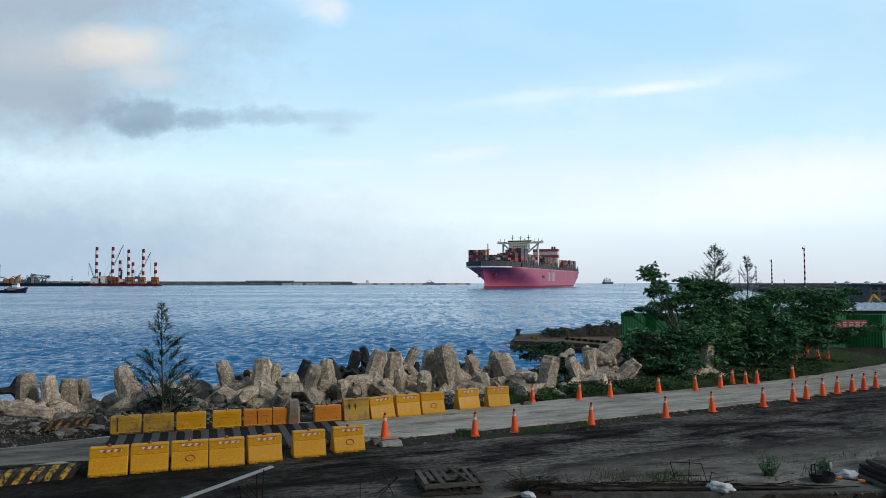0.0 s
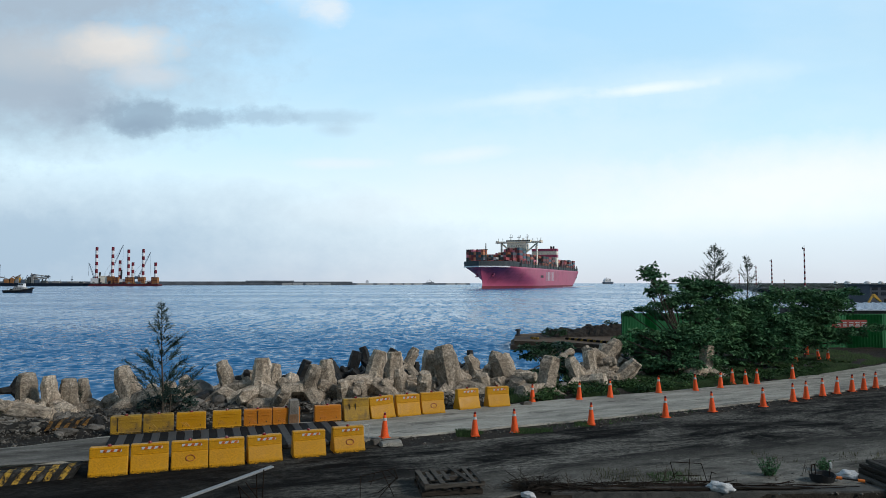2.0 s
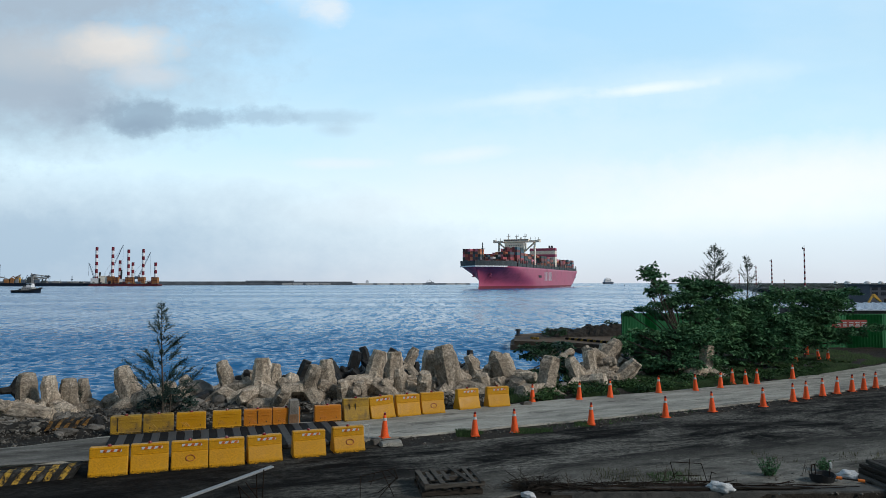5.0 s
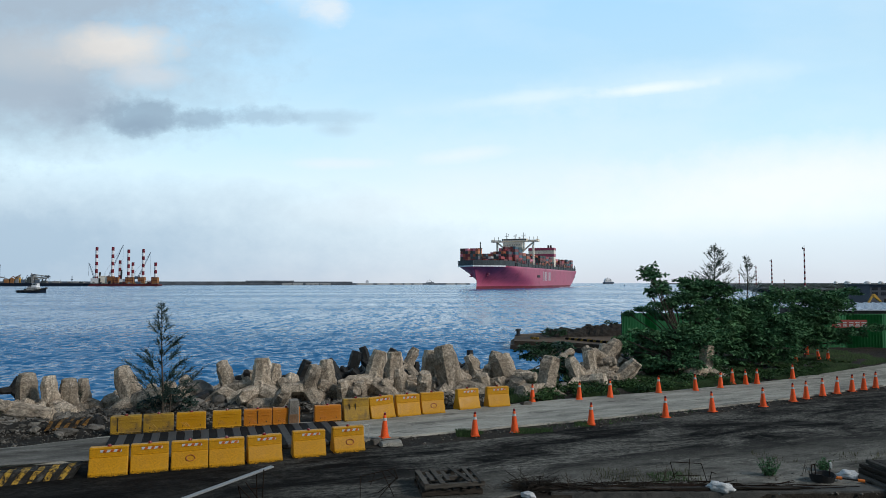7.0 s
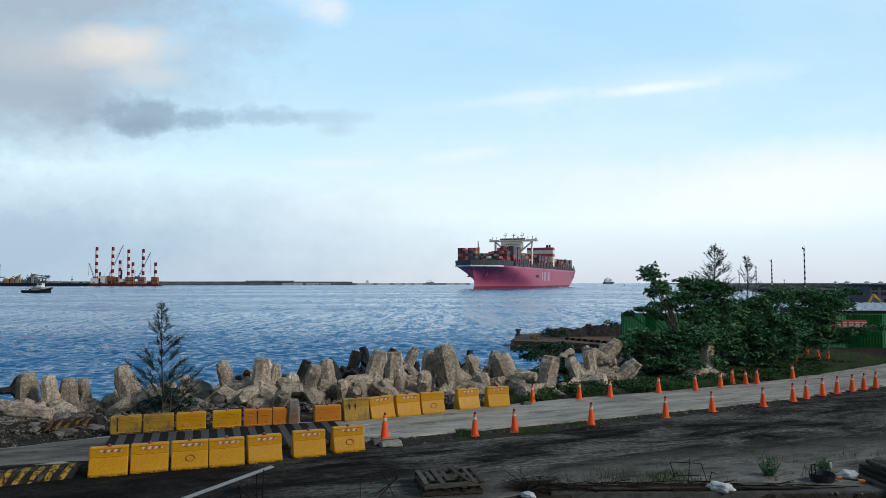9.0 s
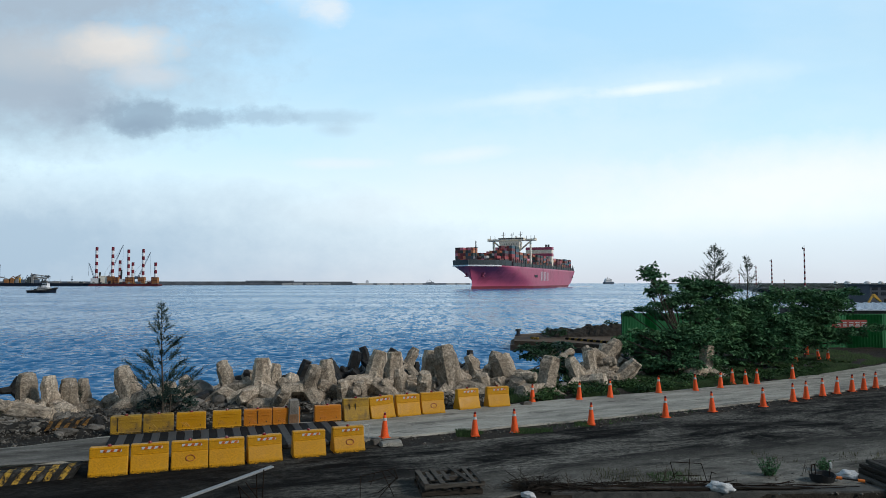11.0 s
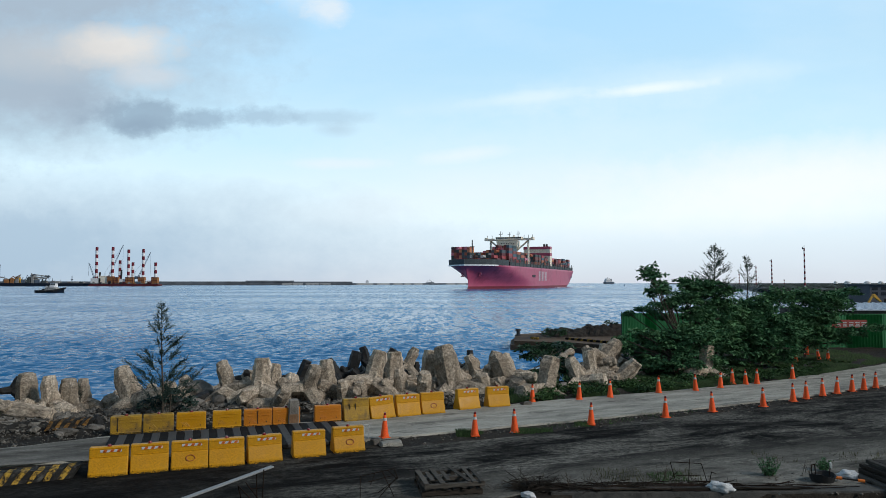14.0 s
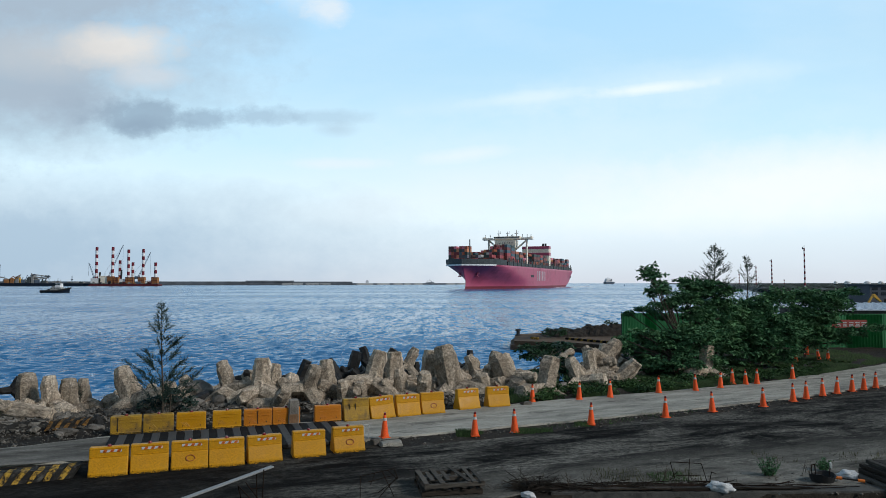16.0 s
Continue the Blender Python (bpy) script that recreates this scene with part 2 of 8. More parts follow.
class Shader:
    """Short names for the nodes of one surface."""

    def __init__(self, name):
        self.m = bpy.data.materials.new(name)
        self.m.use_nodes = True
        self.nt = self.m.node_tree
        self.bsdf = self.nt.nodes["Principled BSDF"]
        self.co = self.node("ShaderNodeTexCoord").outputs["Object"]

    def node(self, kind):
        return self.nt.nodes.new(kind)

    def put(self, socket, v):
        if isinstance(v, tuple):
            socket.default_value = (*v, 1) if len(socket.default_value) == 4 else v
        elif isinstance(v, (int, float)):
            socket.default_value = v
        else:
            self.nt.links.new(v, socket)

    def space(self, turn=0.0, stretch=(1, 1, 1), shift=(0, 0, 0)):
        """The thing's own space, turned about z and then stretched."""
        a, b = self.node("ShaderNodeMapping"), self.node("ShaderNodeMapping")
        a.inputs["Rotation"].default_value, a.inputs["Location"].default_value = (0, 0, radians(turn)), shift
        b.inputs["Scale"].default_value = stretch
        self.put(a.inputs[0], self.co), self.put(b.inputs[0], a.outputs[0])
        return b.outputs[0]

    def noise(self, where, scale, detail=5.0, rough=0.6, distort=0.0):
        n = self.node("ShaderNodeTexNoise")
        for k, v in (("Scale", scale), ("Detail", detail), ("Roughness", rough), ("Distortion", distort)):
            n.inputs[k].default_value = v
        self.put(n.inputs["Vector"], where)
        return n.outputs["Fac"]

    def cells(self, where, scale, feature="F1", out="Distance"):
        n = self.node("ShaderNodeTexVoronoi")
        n.feature = feature
        n.inputs["Scale"].default_value = scale
        self.put(n.inputs["Vector"], where)
        return n.outputs[out]

    def ramp(self, v, lo, hi, a=0.0, b=1.0):
        n = self.node("ShaderNodeMapRange")
        for i, k in enumerate((v, lo, hi, a, b)):
            self.put(n.inputs[i], k)
        return n.outputs[0]

    def math(self, op, a, b=0.0):
        n = self.node("ShaderNodeMath")
        n.operation = op
        self.put(n.inputs[0], a), self.put(n.inputs[1], b)
        return n.outputs[0]

    def mix(self, fac, a, b, mode="MIX"):
        n = self.node("ShaderNodeMix")
        n.data_type, n.blend_type = "RGBA", mode
        self.put(n.inputs[0], fac), self.put(n.inputs[6], a), self.put(n.inputs[7], b)
        return n.outputs[2]

    def scaled(self, col, k):
        n = self.node("ShaderNodeHueSaturation")
        self.put(n.inputs["Value"], k), self.put(n.inputs["Color"], col)
        return n.outputs[0]

    def axis(self, i):
        n = self.node("ShaderNodeSeparateXYZ")
        self.put(n.inputs[0], self.co)
        return n.outputs[i]

    def random(self):
        return self.node("ShaderNodeObjectInfo").outputs["Random"]

    def finish(self, col, rough, spec=0.12, bumps=()):
        self.put(self.bsdf.inputs["Base Color"], col)
        self.put(self.bsdf.inputs["Roughness"], rough)
        self.bsdf.inputs["Specular IOR Level"].default_value = spec
        last = None
        for height, strength, depth in bumps:
            b = self.node("ShaderNodeBump")
            b.inputs["Strength"].default_value, b.inputs["Distance"].default_value = strength, depth
            self.put(b.inputs["Height"], height)
            if last is not None:
                self.put(b.inputs["Normal"], last)
            last = b.outputs[0]
        if last is not None:
            self.put(self.bsdf.inputs["Normal"], last)
        return self.m


def asphalt_material():
    """Dark worn asphalt; pale dust lies in streaks along the road, more of it towards the open yard."""
    g = Shader("asphalt")
    lane, lane2, flat = g.space(-20, (0.42, 1.1, 1)), g.space(-18, (0.32, 1.9, 1), (3, 1, 0)), g.space(-20, (0.7, 1.2, 1))
    grit = g.noise(flat, 38, 3, 0.7)
    patch = g.noise(lane, 0.55, 6, 0.62, 0.4)
    col = g.mix(g.ramp(patch, 0.35, 0.65), (0.0038, 0.0040, 0.0043), (0.0135, 0.0135, 0.0132))
    # dust: broad drifts, broken into streaks and then into grit
    drift = g.ramp(g.noise(lane, 0.70, 9, 0.70, 0.5), 0.44, 0.62)
    streak = g.ramp(g.noise(lane2, 1.3, 9, 0.74, 0.5), 0.46, 0.62)
    broken = g.ramp(g.noise(flat, 7.0, 6, 0.78), 0.38, 0.59, 0.15, 1.0)
    more = g.ramp(g.axis(0), -6.0, 0.5, 0.10, 0.9)
    nearer = g.ramp(g.axis(1), 17.0, 24.0, 1.0, 0.75)
    dust = g.math("MULTIPLY", g.math("MULTIPLY", g.math("ADD", g.math("MULTIPLY", drift, 0.80), g.math("MULTIPLY", streak, 0.26)), broken), g.math("MULTIPLY", more, nearer))
    # the open yard on the near side lies under pale dust
    off = g.math("SUBTRACT", g.axis(1), g.math("MULTIPLY", g.axis(0), 0.317))
    yard = g.math("MULTIPLY", g.ramp(off, 14.2, 17.4, 0.85, 0.0), g.ramp(g.axis(0), -3.0, 2.0))
    dust = g.math("MAXIMUM", dust, g.math("MULTIPLY", yard, g.ramp(g.noise(lane, 1.6, 9, 0.74, 0.4), 0.36, 0.58, 0.25, 1.0)))
    col = g.mix(dust, col, (0.245, 0.236, 0.208))
    # two dark wheel lines and a few pale scuffs
    rut = g.ramp(g.noise(g.space(-21, (0.09, 1.1, 1), (9, 4, 0)), 2.4, 4, 0.6), 0.60, 0.66)
    col = g.mix(g.math("MULTIPLY", rut, 0.5), col, (0.009, 0.009, 0.009))
    scuff = g.ramp(g.noise(g.space(-18, (0.35, 1.6, 1), (5, 7, 0)), 1.7, 8, 0.7, 0.6), 0.655, 0.70)
    col = g.mix(g.math("MULTIPLY", g.math("MULTIPLY", scuff, more), 0.7), col, (0.30, 0.29, 0.26))
    col = g.scaled(col, g.ramp(grit, 0.3, 0.7, 0.55, 1.5))
    return g.finish(col, g.ramp(patch, 0.3, 0.7, 0.85, 1.0), 0.02, ((patch, 0.3, 0.03), (grit, 0.7, 0.012)))


def concrete_lane_material():
    """Pale worn concrete with damp blotches, dirt drawn out along the lane and hairline joints."""
    g = Shader("old_concrete_paving")
    lane, long, flat = g.space(-24.5, (0.45, 1.5, 1)), g.space(-22, (0.32, 1.3, 1), (2, 5, 0)), g.space(0, (1, 1, 1))
    big, grit = g.noise(lane, 0.7, 7, 0.66, 0.3), g.noise(flat, 34, 3, 0.7)
    col = g.mix(g.ramp(big, 0.32, 0.66), (0.172, 0.165, 0.143), (0.385, 0.368, 0.318))
    col = g.mix(g.ramp(g.noise(long, 1.3, 8, 0.7), 0.50, 0.62, 0.0, 0.7), col, (0.46, 0.44, 0.38))
    col = g.mix(g.ramp(g.noise(lane, 1.5, 9, 0.74, 0.6), 0.53, 0.66, 0.0, 0.85), col, (0.085, 0.080, 0.070))
    col = g.mix(g.ramp(g.noise(flat, 9, 5, 0.75), 0.60, 0.70, 0.0, 0.7), col, (0.11, 0.105, 0.092))
    col = g.scaled(col, g.ramp(grit, 0.3, 0.7, 0.72, 1.28))
    return g.finish(col, 0.88, 0.12, ((big, 0.25, 0.02), (grit, 0.5, 0.008)))


def block_material():
    """Weathered cast concrete: pale and brown skins, exposed stones, dark growth and runs down the sides."""
    g = Shader("sea_block_concrete")
    at = g.space()
    skin = g.noise(at, 1.7, 6, 0.62, 0.5)
    col = g.mix(g.ramp(skin, 0.36, 0.62), (0.235, 0.186, 0.138), (0.425, 0.360, 0.282))
    col = g.mix(g.ramp(g.noise(at, 2.3, 8, 0.62, 0.3), 0.50, 0.70, 0.0, 0.85), col, (0.55, 0.475, 0.385))
    col = g.mix(g.ramp(g.noise(at, 2.9, 10, 0.74, 0.5), 0.54, 0.66, 0.0, 0.75), col, (0.070, 0.062, 0.052))
    runs = g.noise(g.space(0, (7, 7, 0.9), (1, 2, 0)), 1.0, 5, 0.6)
    col = g.mix(g.ramp(runs, 0.58, 0.70, 0.0, 0.6), col, (0.095, 0.075, 0.056))
    stones = g.cells(at, 13.0)
    pits = g.noise(at, 9, 8, 0.78, 0.3)
    col = g.scaled(col, g.ramp(pits, 0.38, 0.62, 0.72, 1.26))
    col = g.scaled(col, g.ramp(g.noise(at, 22, 3, 0.75), 0.38, 0.62, 0.68, 1.34))
    col = g.scaled(col, g.ramp(stones, 0.15, 0.60, 1.12, 0.80))
    col = g.scaled(col, g.ramp(g.random(), 0, 1, 0.92, 1.60))
    return g.finish(col, 0.93, 0.1, ((skin, 0.55, 0.12), (pits, 0.9, 0.07), (stones, 0.5, 0.02)))


M_ASPHALT = asphalt_material()
M_SOIL = mat("soil", (0.013, 0.011, 0.009), (0.043, 0.036, 0.028), 0.95, 0.9, 26, 0.9, stain=(0.085, 0.077, 0.066), stain_at=0.66, stain_scale=1.6, depth=0.03, grain=0.5)
M_PATH = concrete_lane_material()
M_KERB = mat("weathered_kerb_concrete", (0.06, 0.058, 0.054), (0.13, 0.126, 0.117), 0.9, 1.2, 40, 0.4, stain=(0.05, 0.05, 0.048), stain_at=0.56, grain=0.34)
M_BLOCK = block_material()
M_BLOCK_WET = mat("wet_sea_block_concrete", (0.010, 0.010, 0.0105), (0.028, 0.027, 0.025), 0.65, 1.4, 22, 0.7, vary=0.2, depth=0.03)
M_ROCK = mat("rubble_stone", (0.09, 0.083, 0.073), (0.20, 0.185, 0.165), 0.93, 3, 30, 0.8, vary=0.35, depth=0.02, grain=0.34)
M_RUBBLE = mat("rubble", (0.055, 0.050, 0.043), (0.19, 0.175, 0.152), 0.93, 3, 30, 0.6, island=0.45, depth=0.02, grain=0.5)
M_YELLOW = mat("yellow_barrier_plastic", (0.470, 0.218, 0.003), (0.535, 0.258, 0.005), 0.5, 2.0, 30, 0.12, stain=(0.40, 0.23, 0.03), stain_at=0.66, stain_scale=3.5, vary=0.06)
M_YELLOW_OLD = mat("grimy_yellow_plastic", (0.30, 0.17, 0.014), (0.37, 0.22, 0.026), 0.6, 2.0, 30, 0.15, stain=(0.14, 0.09, 0.035), stain_at=0.56, stain_scale=3.0, vary=0.08)
M_AMBER = mat("amber_barrier_plastic", (0.46, 0.155, 0.010), (0.52, 0.185, 0.015), 0.55, 2.0, 30, 0.12, stain=(0.36, 0.17, 0.03), stain_at=0.64, stain_scale=3.5, vary=0.05)
M_GRIME = mat("road_grime", (0.035, 0.026, 0.012), (0.12, 0.078, 0.018), 0.9, 12, 60, 0.3)
M_ORANGE = mat("cone_orange_plastic", (0.84, 0.088, 0.012), (0.88, 0.12, 0.02), 0.5, 4, 40, 0.08, stain=(0.5, 0.10, 0.03), stain_at=0.68, stain_scale=6, vary=0.08)
M_TAPE_W = mat("white_reflective_tape", (0.50, 0.50, 0.48), (0.60, 0.60, 0.58), 0.35, 8, 60, 0.05)
M_TAPE_O = mat("orange_reflective_tape", (0.72, 0.17, 0.03), (0.78, 0.22, 0.05), 0.35, 8, 60, 0.05)
M_RED = mat("red_lens_plastic", (0.15, 0.008, 0.010), (0.22, 0.011, 0.014), 0.3, 10, 60, 0.05)
M_BLACK = mat("black_rubber", (0.012, 0.012, 0.012), (0.03, 0.03, 0.03), 0.7, 8, 60, 0.15)
M_RING = mat("rust_red_spray_paint", (0.30, 0.09, 0.03), (0.38, 0.12, 0.04), 0.7, 10, 60, 0.05)
M_STRIPE_W = mat("scuffed_white_paint", (0.048, 0.048, 0.048), (0.092, 0.092, 0.090), 0.8, 3, 40, 0.2, stain=(0.04, 0.04, 0.04), stain_at=0.60, stain_scale=3)
M_STRIPE_K = mat("scuffed_black_paint", (0.0045, 0.0045, 0.005), (0.014, 0.0137, 0.0133), 0.88, 3, 40, 0.2)
M_STRIPE_Y = mat("flaking_yellow_paint", (0.40, 0.24, 0.035), (0.48, 0.30, 0.055), 0.85, 6, 40, 0.3, stain=(0.025, 0.024, 0.022), stain_at=0.50, stain_scale=11)
M_STRIPE_RUST = mat("faded_rusty_yellow_paint", (0.20, 0.105, 0.03), (0.28, 0.15, 0.045), 0.9, 6, 40, 0.3, stain=(0.03, 0.026, 0.022), stain_at=0.49, stain_scale=9)
M_KERB_DARK = mat("dirty_black_kerb", (0.010, 0.010, 0.010), (0.034, 0.032, 0.029), 0.92, 4, 40, 0.6, stain=(0.10, 0.095, 0.085), stain_at=0.62, stain_scale=7, depth=0.02)
M_WOOD_DARK = mat("dark_wet_timber", (0.018, 0.015, 0.012), (0.050, 0.041, 0.033), 0.8, 3, 40, 0.4, stretch=(1, 8, 8), vary=0.3)
M_REBAR = mat("rusty_steel_rod", (0.012, 0.010, 0.009), (0.035, 0.022, 0.016), 0.8, 12, 80, 0.3, metal=0.4)
M_ALU = mat("dull_aluminium", (0.24, 0.245, 0.25), (0.32, 0.325, 0.325), 0.55, 3, 50, 0.1, metal=0.3)
M_BAG = mat("white_sack_cloth", (0.45, 0.46, 0.47), (0.62, 0.63, 0.63), 0.75, 5, 40, 0.2)
M_FENCE = mat("green_sheet_steel", (0.046, 0.215, 0.082), (0.058, 0.26, 0.10), 0.6, 0.6, 30, 0.05, vary=0.06, stain=(0.02, 0.07, 0.02), stain_at=0.68)
M_SIGN = mat("faded_red_sign", (0.34, 0.075, 0.06), (0.42, 0.10, 0.08), 0.6, 2, 30, 0.05)
M_BARK = mat("bark", (0.045, 0.036, 0.028), (0.10, 0.083, 0.065), 0.9, 6, 40, 0.6)
M_LEAF = mat("broad_green_leaves", (0.054, 0.148, 0.072), (0.112, 0.228, 0.102), 0.8, 0.6, 20, 0.0, island=0.40)
M_LEAF_BRIGHT = mat("young_green_leaves", (0.022, 0.062, 0.018), (0.048, 0.105, 0.028), 0.75, 0.9, 20, 0.0, island=0.4)
M_NEEDLE = mat("casuarina_needles", (0.013, 0.034, 0.026), (0.027, 0.054, 0.040), 0.6, 1.5, 20, 0.0, island=0.4)
# paler needle copy for the tall trees: sky light through the plumes put into colour
M_NEEDLE_BACKLIT = mat("backlit_casuarina_needles", (0.060, 0.092, 0.074), (0.105, 0.140, 0.110), 0.6, 1.5, 20, 0.0, island=0.4)
M_GRASS = mat("verge_grass", (0.026, 0.060, 0.020), (0.062, 0.108, 0.038), 0.7, 0.5, 20, 0.0, island=0.5)
M_GRASS_DRY = mat("dry_grass", (0.05, 0.056, 0.030), (0.10, 0.10, 0.06), 0.8, 0.5, 20, 0.0, island=0.4)
M_PIER = mat("stained_pier_concrete", (0.075, 0.050, 0.034), (0.165, 0.115, 0.078), 0.9, 0.25, 8, 0.4, stain=(0.035, 0.028, 0.022), stain_at=0.55, stain_scale=0.3, depth=0.05)
M_FAR_STONE = mat("breakwater_concrete", (0.085, 0.105, 0.13), (0.14, 0.16, 0.185), 0.9, 0.03, 0.5, 0.0, stain=(0.08, 0.09, 0.10), stain_at=0.55, stain_scale=0.05)
M_FAR_PALE = mat("pale_caisson_concrete", (0.30, 0.31, 0.31), (0.38, 0.39, 0.39), 0.9, 0.05, 0.5, 0.0, vary=0.12)
M_FAR_LAND = mat("distant_scrub", (0.060, 0.068, 0.074), (0.11, 0.113, 0.11), 0.95, 0.02, 0.2, 0.0, stain=(0.13, 0.125, 0.115), stain_at=0.62, stain_scale=0.01)
M_PINK = mat("magenta_hull_paint", (0.41, 0.066, 0.128), (0.47, 0.085, 0.155), 0.45, 0.03, 0.3, 0.0, stain=(0.25, 0.035, 0.07), stain_at=0.62, stain_scale=0.05, grain=0.08, rough_var=0.05)
M_PINK.node_tree.nodes["Principled BSDF"].inputs["Specular IOR Level"].default_value = 0.55
M_HULL_RED = mat("boot_top_red_paint", (0.15, 0.020, 0.030), (0.20, 0.028, 0.042), 0.6, 0.1, 0.8, 0.0)
M_SHIP_GREY = mat("ship_deck_grey_green", (0.050, 0.062, 0.064), (0.085, 0.098, 0.10), 0.7, 0.1, 0.8, 0.0)
M_SHIP_GREY_PALE = mat("pale_ship_grey", (0.22, 0.22, 0.22), (0.30, 0.29, 0.27), 0.7, 0.2, 0.8, 0.0)
M_CREAM = mat("cream_ship_paint", (0.90, 0.79, 0.63), (0.93, 0.85, 0.71), 0.5, 0.1, 0.8, 0.0)
M_SHIP_WHITE = mat("white_ship_paint", (0.80, 0.79, 0.78), (0.86, 0.85, 0.84), 0.5, 0.1, 0.8, 0.0)
M_DARK = mat("dark_steel", (0.02, 0.022, 0.025), (0.045, 0.048, 0.052), 0.6, 0.4, 5, 0.0)
M_RIG_RED = mat("rig_red_paint", (0.145, 0.012, 0.024), (0.20, 0.018, 0.030), 0.6, 0.1, 0.6, 0.0)
M_RIG_ORANGE = mat("rig_rust_orange", (0.32, 0.135, 0.045), (0.42, 0.185, 0.065), 0.7, 0.1, 0.6, 0.0, stain=(0.2, 0.07, 0.04), stain_at=0.6, stain_scale=0.2)
M_CRANE = mat("crane_blue_grey", (0.09, 0.12, 0.16), (0.13, 0.16, 0.20), 0.6, 0.2, 0.8, 0.0)
M_TUG = mat("tug_dark_hull", (0.008, 0.014, 0.026), (0.018, 0.028, 0.044), 0.8, 0.3, 3, 0.0)
M_DIGGER = mat("digger_yellow", (0.50, 0.27, 0.03), (0.58, 0.33, 0.05), 0.6, 0.5, 6, 0.0, stain=(0.2, 0.11, 0.04), stain_at=0.6)
M_ROOF = mat("pale_blue_sheet_roof", (0.46, 0.52, 0.60), (0.56, 0.61, 0.67), 0.6, 0.3, 4, 0.0)
M_GLASS_DARK = mat("dark_window_glass", (0.015, 0.02, 0.025), (0.03, 0.035, 0.04), 0.15, 1, 5, 0.0)


def container_material():
    m = bpy.data.materials.new("container_paint")
    m.use_nodes = True
    nt = m.node_tree
    geo, ramp = nt.nodes.new("ShaderNodeNewGeometry"), nt.nodes.new("ShaderNodeValToRGB")
    ramp.color_ramp.interpolation = "CONSTANT"
    cols = [(0.196, 0.043, 0.048), (0.383, 0.0705, 0.0768), (0.083, 0.102, 0.114), (0.433, 0.133, 0.0705), (0.133, 0.038, 0.043), (0.0705, 0.133, 0.164),
            (0.62, 0.208, 0.271), (0.083, 0.0518, 0.0493), (0.608, 0.258, 0.133), (0.62, 0.62, 0.62), (0.0455, 0.0705, 0.068), (0.221, 0.0643, 0.058)]
    el = ramp.color_ramp.elements
    el[0].color = (*cols[0], 1)
    el[1].position, el[1].color = 1 / len(cols), (*cols[1], 1)
    for i in range(2, len(cols)):
        e = el.new(i / len(cols))
        e.color = (*cols[i], 1)
    nt.links.new(geo.outputs["Random Per Island"], ramp.inputs[0])
    b = nt.nodes["Principled BSDF"]
    nt.links.new(ramp.outputs[0], b.inputs["Base Color"])
    b.inputs["Roughness"].default_value = 0.6
    return m


M_BOXES = container_material()


# ---- mesh helpers ----
def part(name, bm, material, parent=None, label="", smooth=False):
    me = bpy.data.meshes.new(name)
    bm.to_mesh(me)
    bm.free()
    if smooth:
        for p in me.polygons:
            p.use_smooth = True
    ob = new(name, me)
    for mt in (material if isinstance(material, (list, tuple)) else [material]):
        me.materials.append(mt)
    ob.parent = parent
    if label:
        ob["label"] = label
    return ob


def thing(name, label, category, group="", kind="", at=None):
    ob = new(name)
    ob.empty_display_size = 0.3
    if at is not None:
        ob.matrix_world = at
    return tagged(ob, label, category, group, kind)


def box(bm, c, s, m=None, bev=0.0, taper=1.0):
    """A box of size s round c; its top may be narrower."""
    r = bmesh.ops.create_cube(bm, size=1.0)
    vs = r["verts"]
    for v in vs:
        k = taper if v.co.z > 0 else 1.0
        v.co = Vector((v.co.x * s[0] * k, v.co.y * s[1] * k, v.co.z * s[2]))
    if bev:
        es = list({e for v in vs for e in v.link_edges})
        out = bmesh.ops.bevel(bm, geom=es, offset=bev, segments=1, affect="EDGES")
        vs = list({v for f in out["faces"] for v in f.verts} | {v for v in vs if v.is_valid})
    for v in vs:
        v.co = v.co + Vector(c)
    if m is not None:
        for v in vs:
            v.co = m @ v.co
    return vs


def rod(bm, a, b, r0, r1=None, n=8, caps=True):
    """A tapered rod from a to b."""
    a, b = Vector(a), Vector(b)
    r1 = r0 if r1 is None else r1
    d = b - a
    q = d.to_track_quat("Z", "Y").to_matrix()
    rings = []
    for p, r in ((a, r0), (b, r1)):
        rings.append([bm.verts.new(p + q @ Vector((r * math.cos(2 * math.pi * (i + 0.5) / n), r * math.sin(2 * math.pi * (i + 0.5) / n), 0))) for i in range(n)])
    for i in range(n):
        bm.faces.new((rings[0][i], rings[0][(i + 1) % n], rings[1][(i + 1) % n], rings[1][i]))
    if caps:
        bm.faces.new(rings[0][::-1])
        bm.faces.new(rings[1])


def prism(bm, outline, x0, x1, axis="x"):
    """An outline (list of 2D points) drawn out from x0 to x1 along an axis."""
    def put(p, t):
        return Vector((t, p[0], p[1])) if axis == "x" else (Vector((p[0], t, p[1])) if axis == "y" else Vector((p[0], p[1], t)))
    A = [bm.verts.new(put(p, x0)) for p in outline]
    B = [bm.verts.new(put(p, x1)) for p in outline]
    n = len(outline)
    for i in range(n):
        bm.faces.new((A[i], A[(i + 1) % n], B[(i + 1) % n], B[i]))
    bm.faces.new(A[::-1])
    bm.faces.new(B)
    bmesh.ops.recalc_face_normals(bm, faces=bm.faces)


def rough_up(bm, amount, scale, seed=0.0):
    for v in bm.verts:
        v.co += noise.noise_vector(v.co * scale + Vector((seed, seed * 1.7, seed * 0.3))) * amount


def mesh_from(name, verts, faces, material, parent=None, label="", smooth=False):
    me = bpy.data.meshes.new(name)
    me.from_pydata(verts, [], faces)
    me.update()
    me.materials.append(material)
    if smooth:
        for p in me.polygons:
            p.use_smooth = True
    ob = new(name, me)
    ob.parent = parent
    if label:
        ob["label"] = label
    return ob


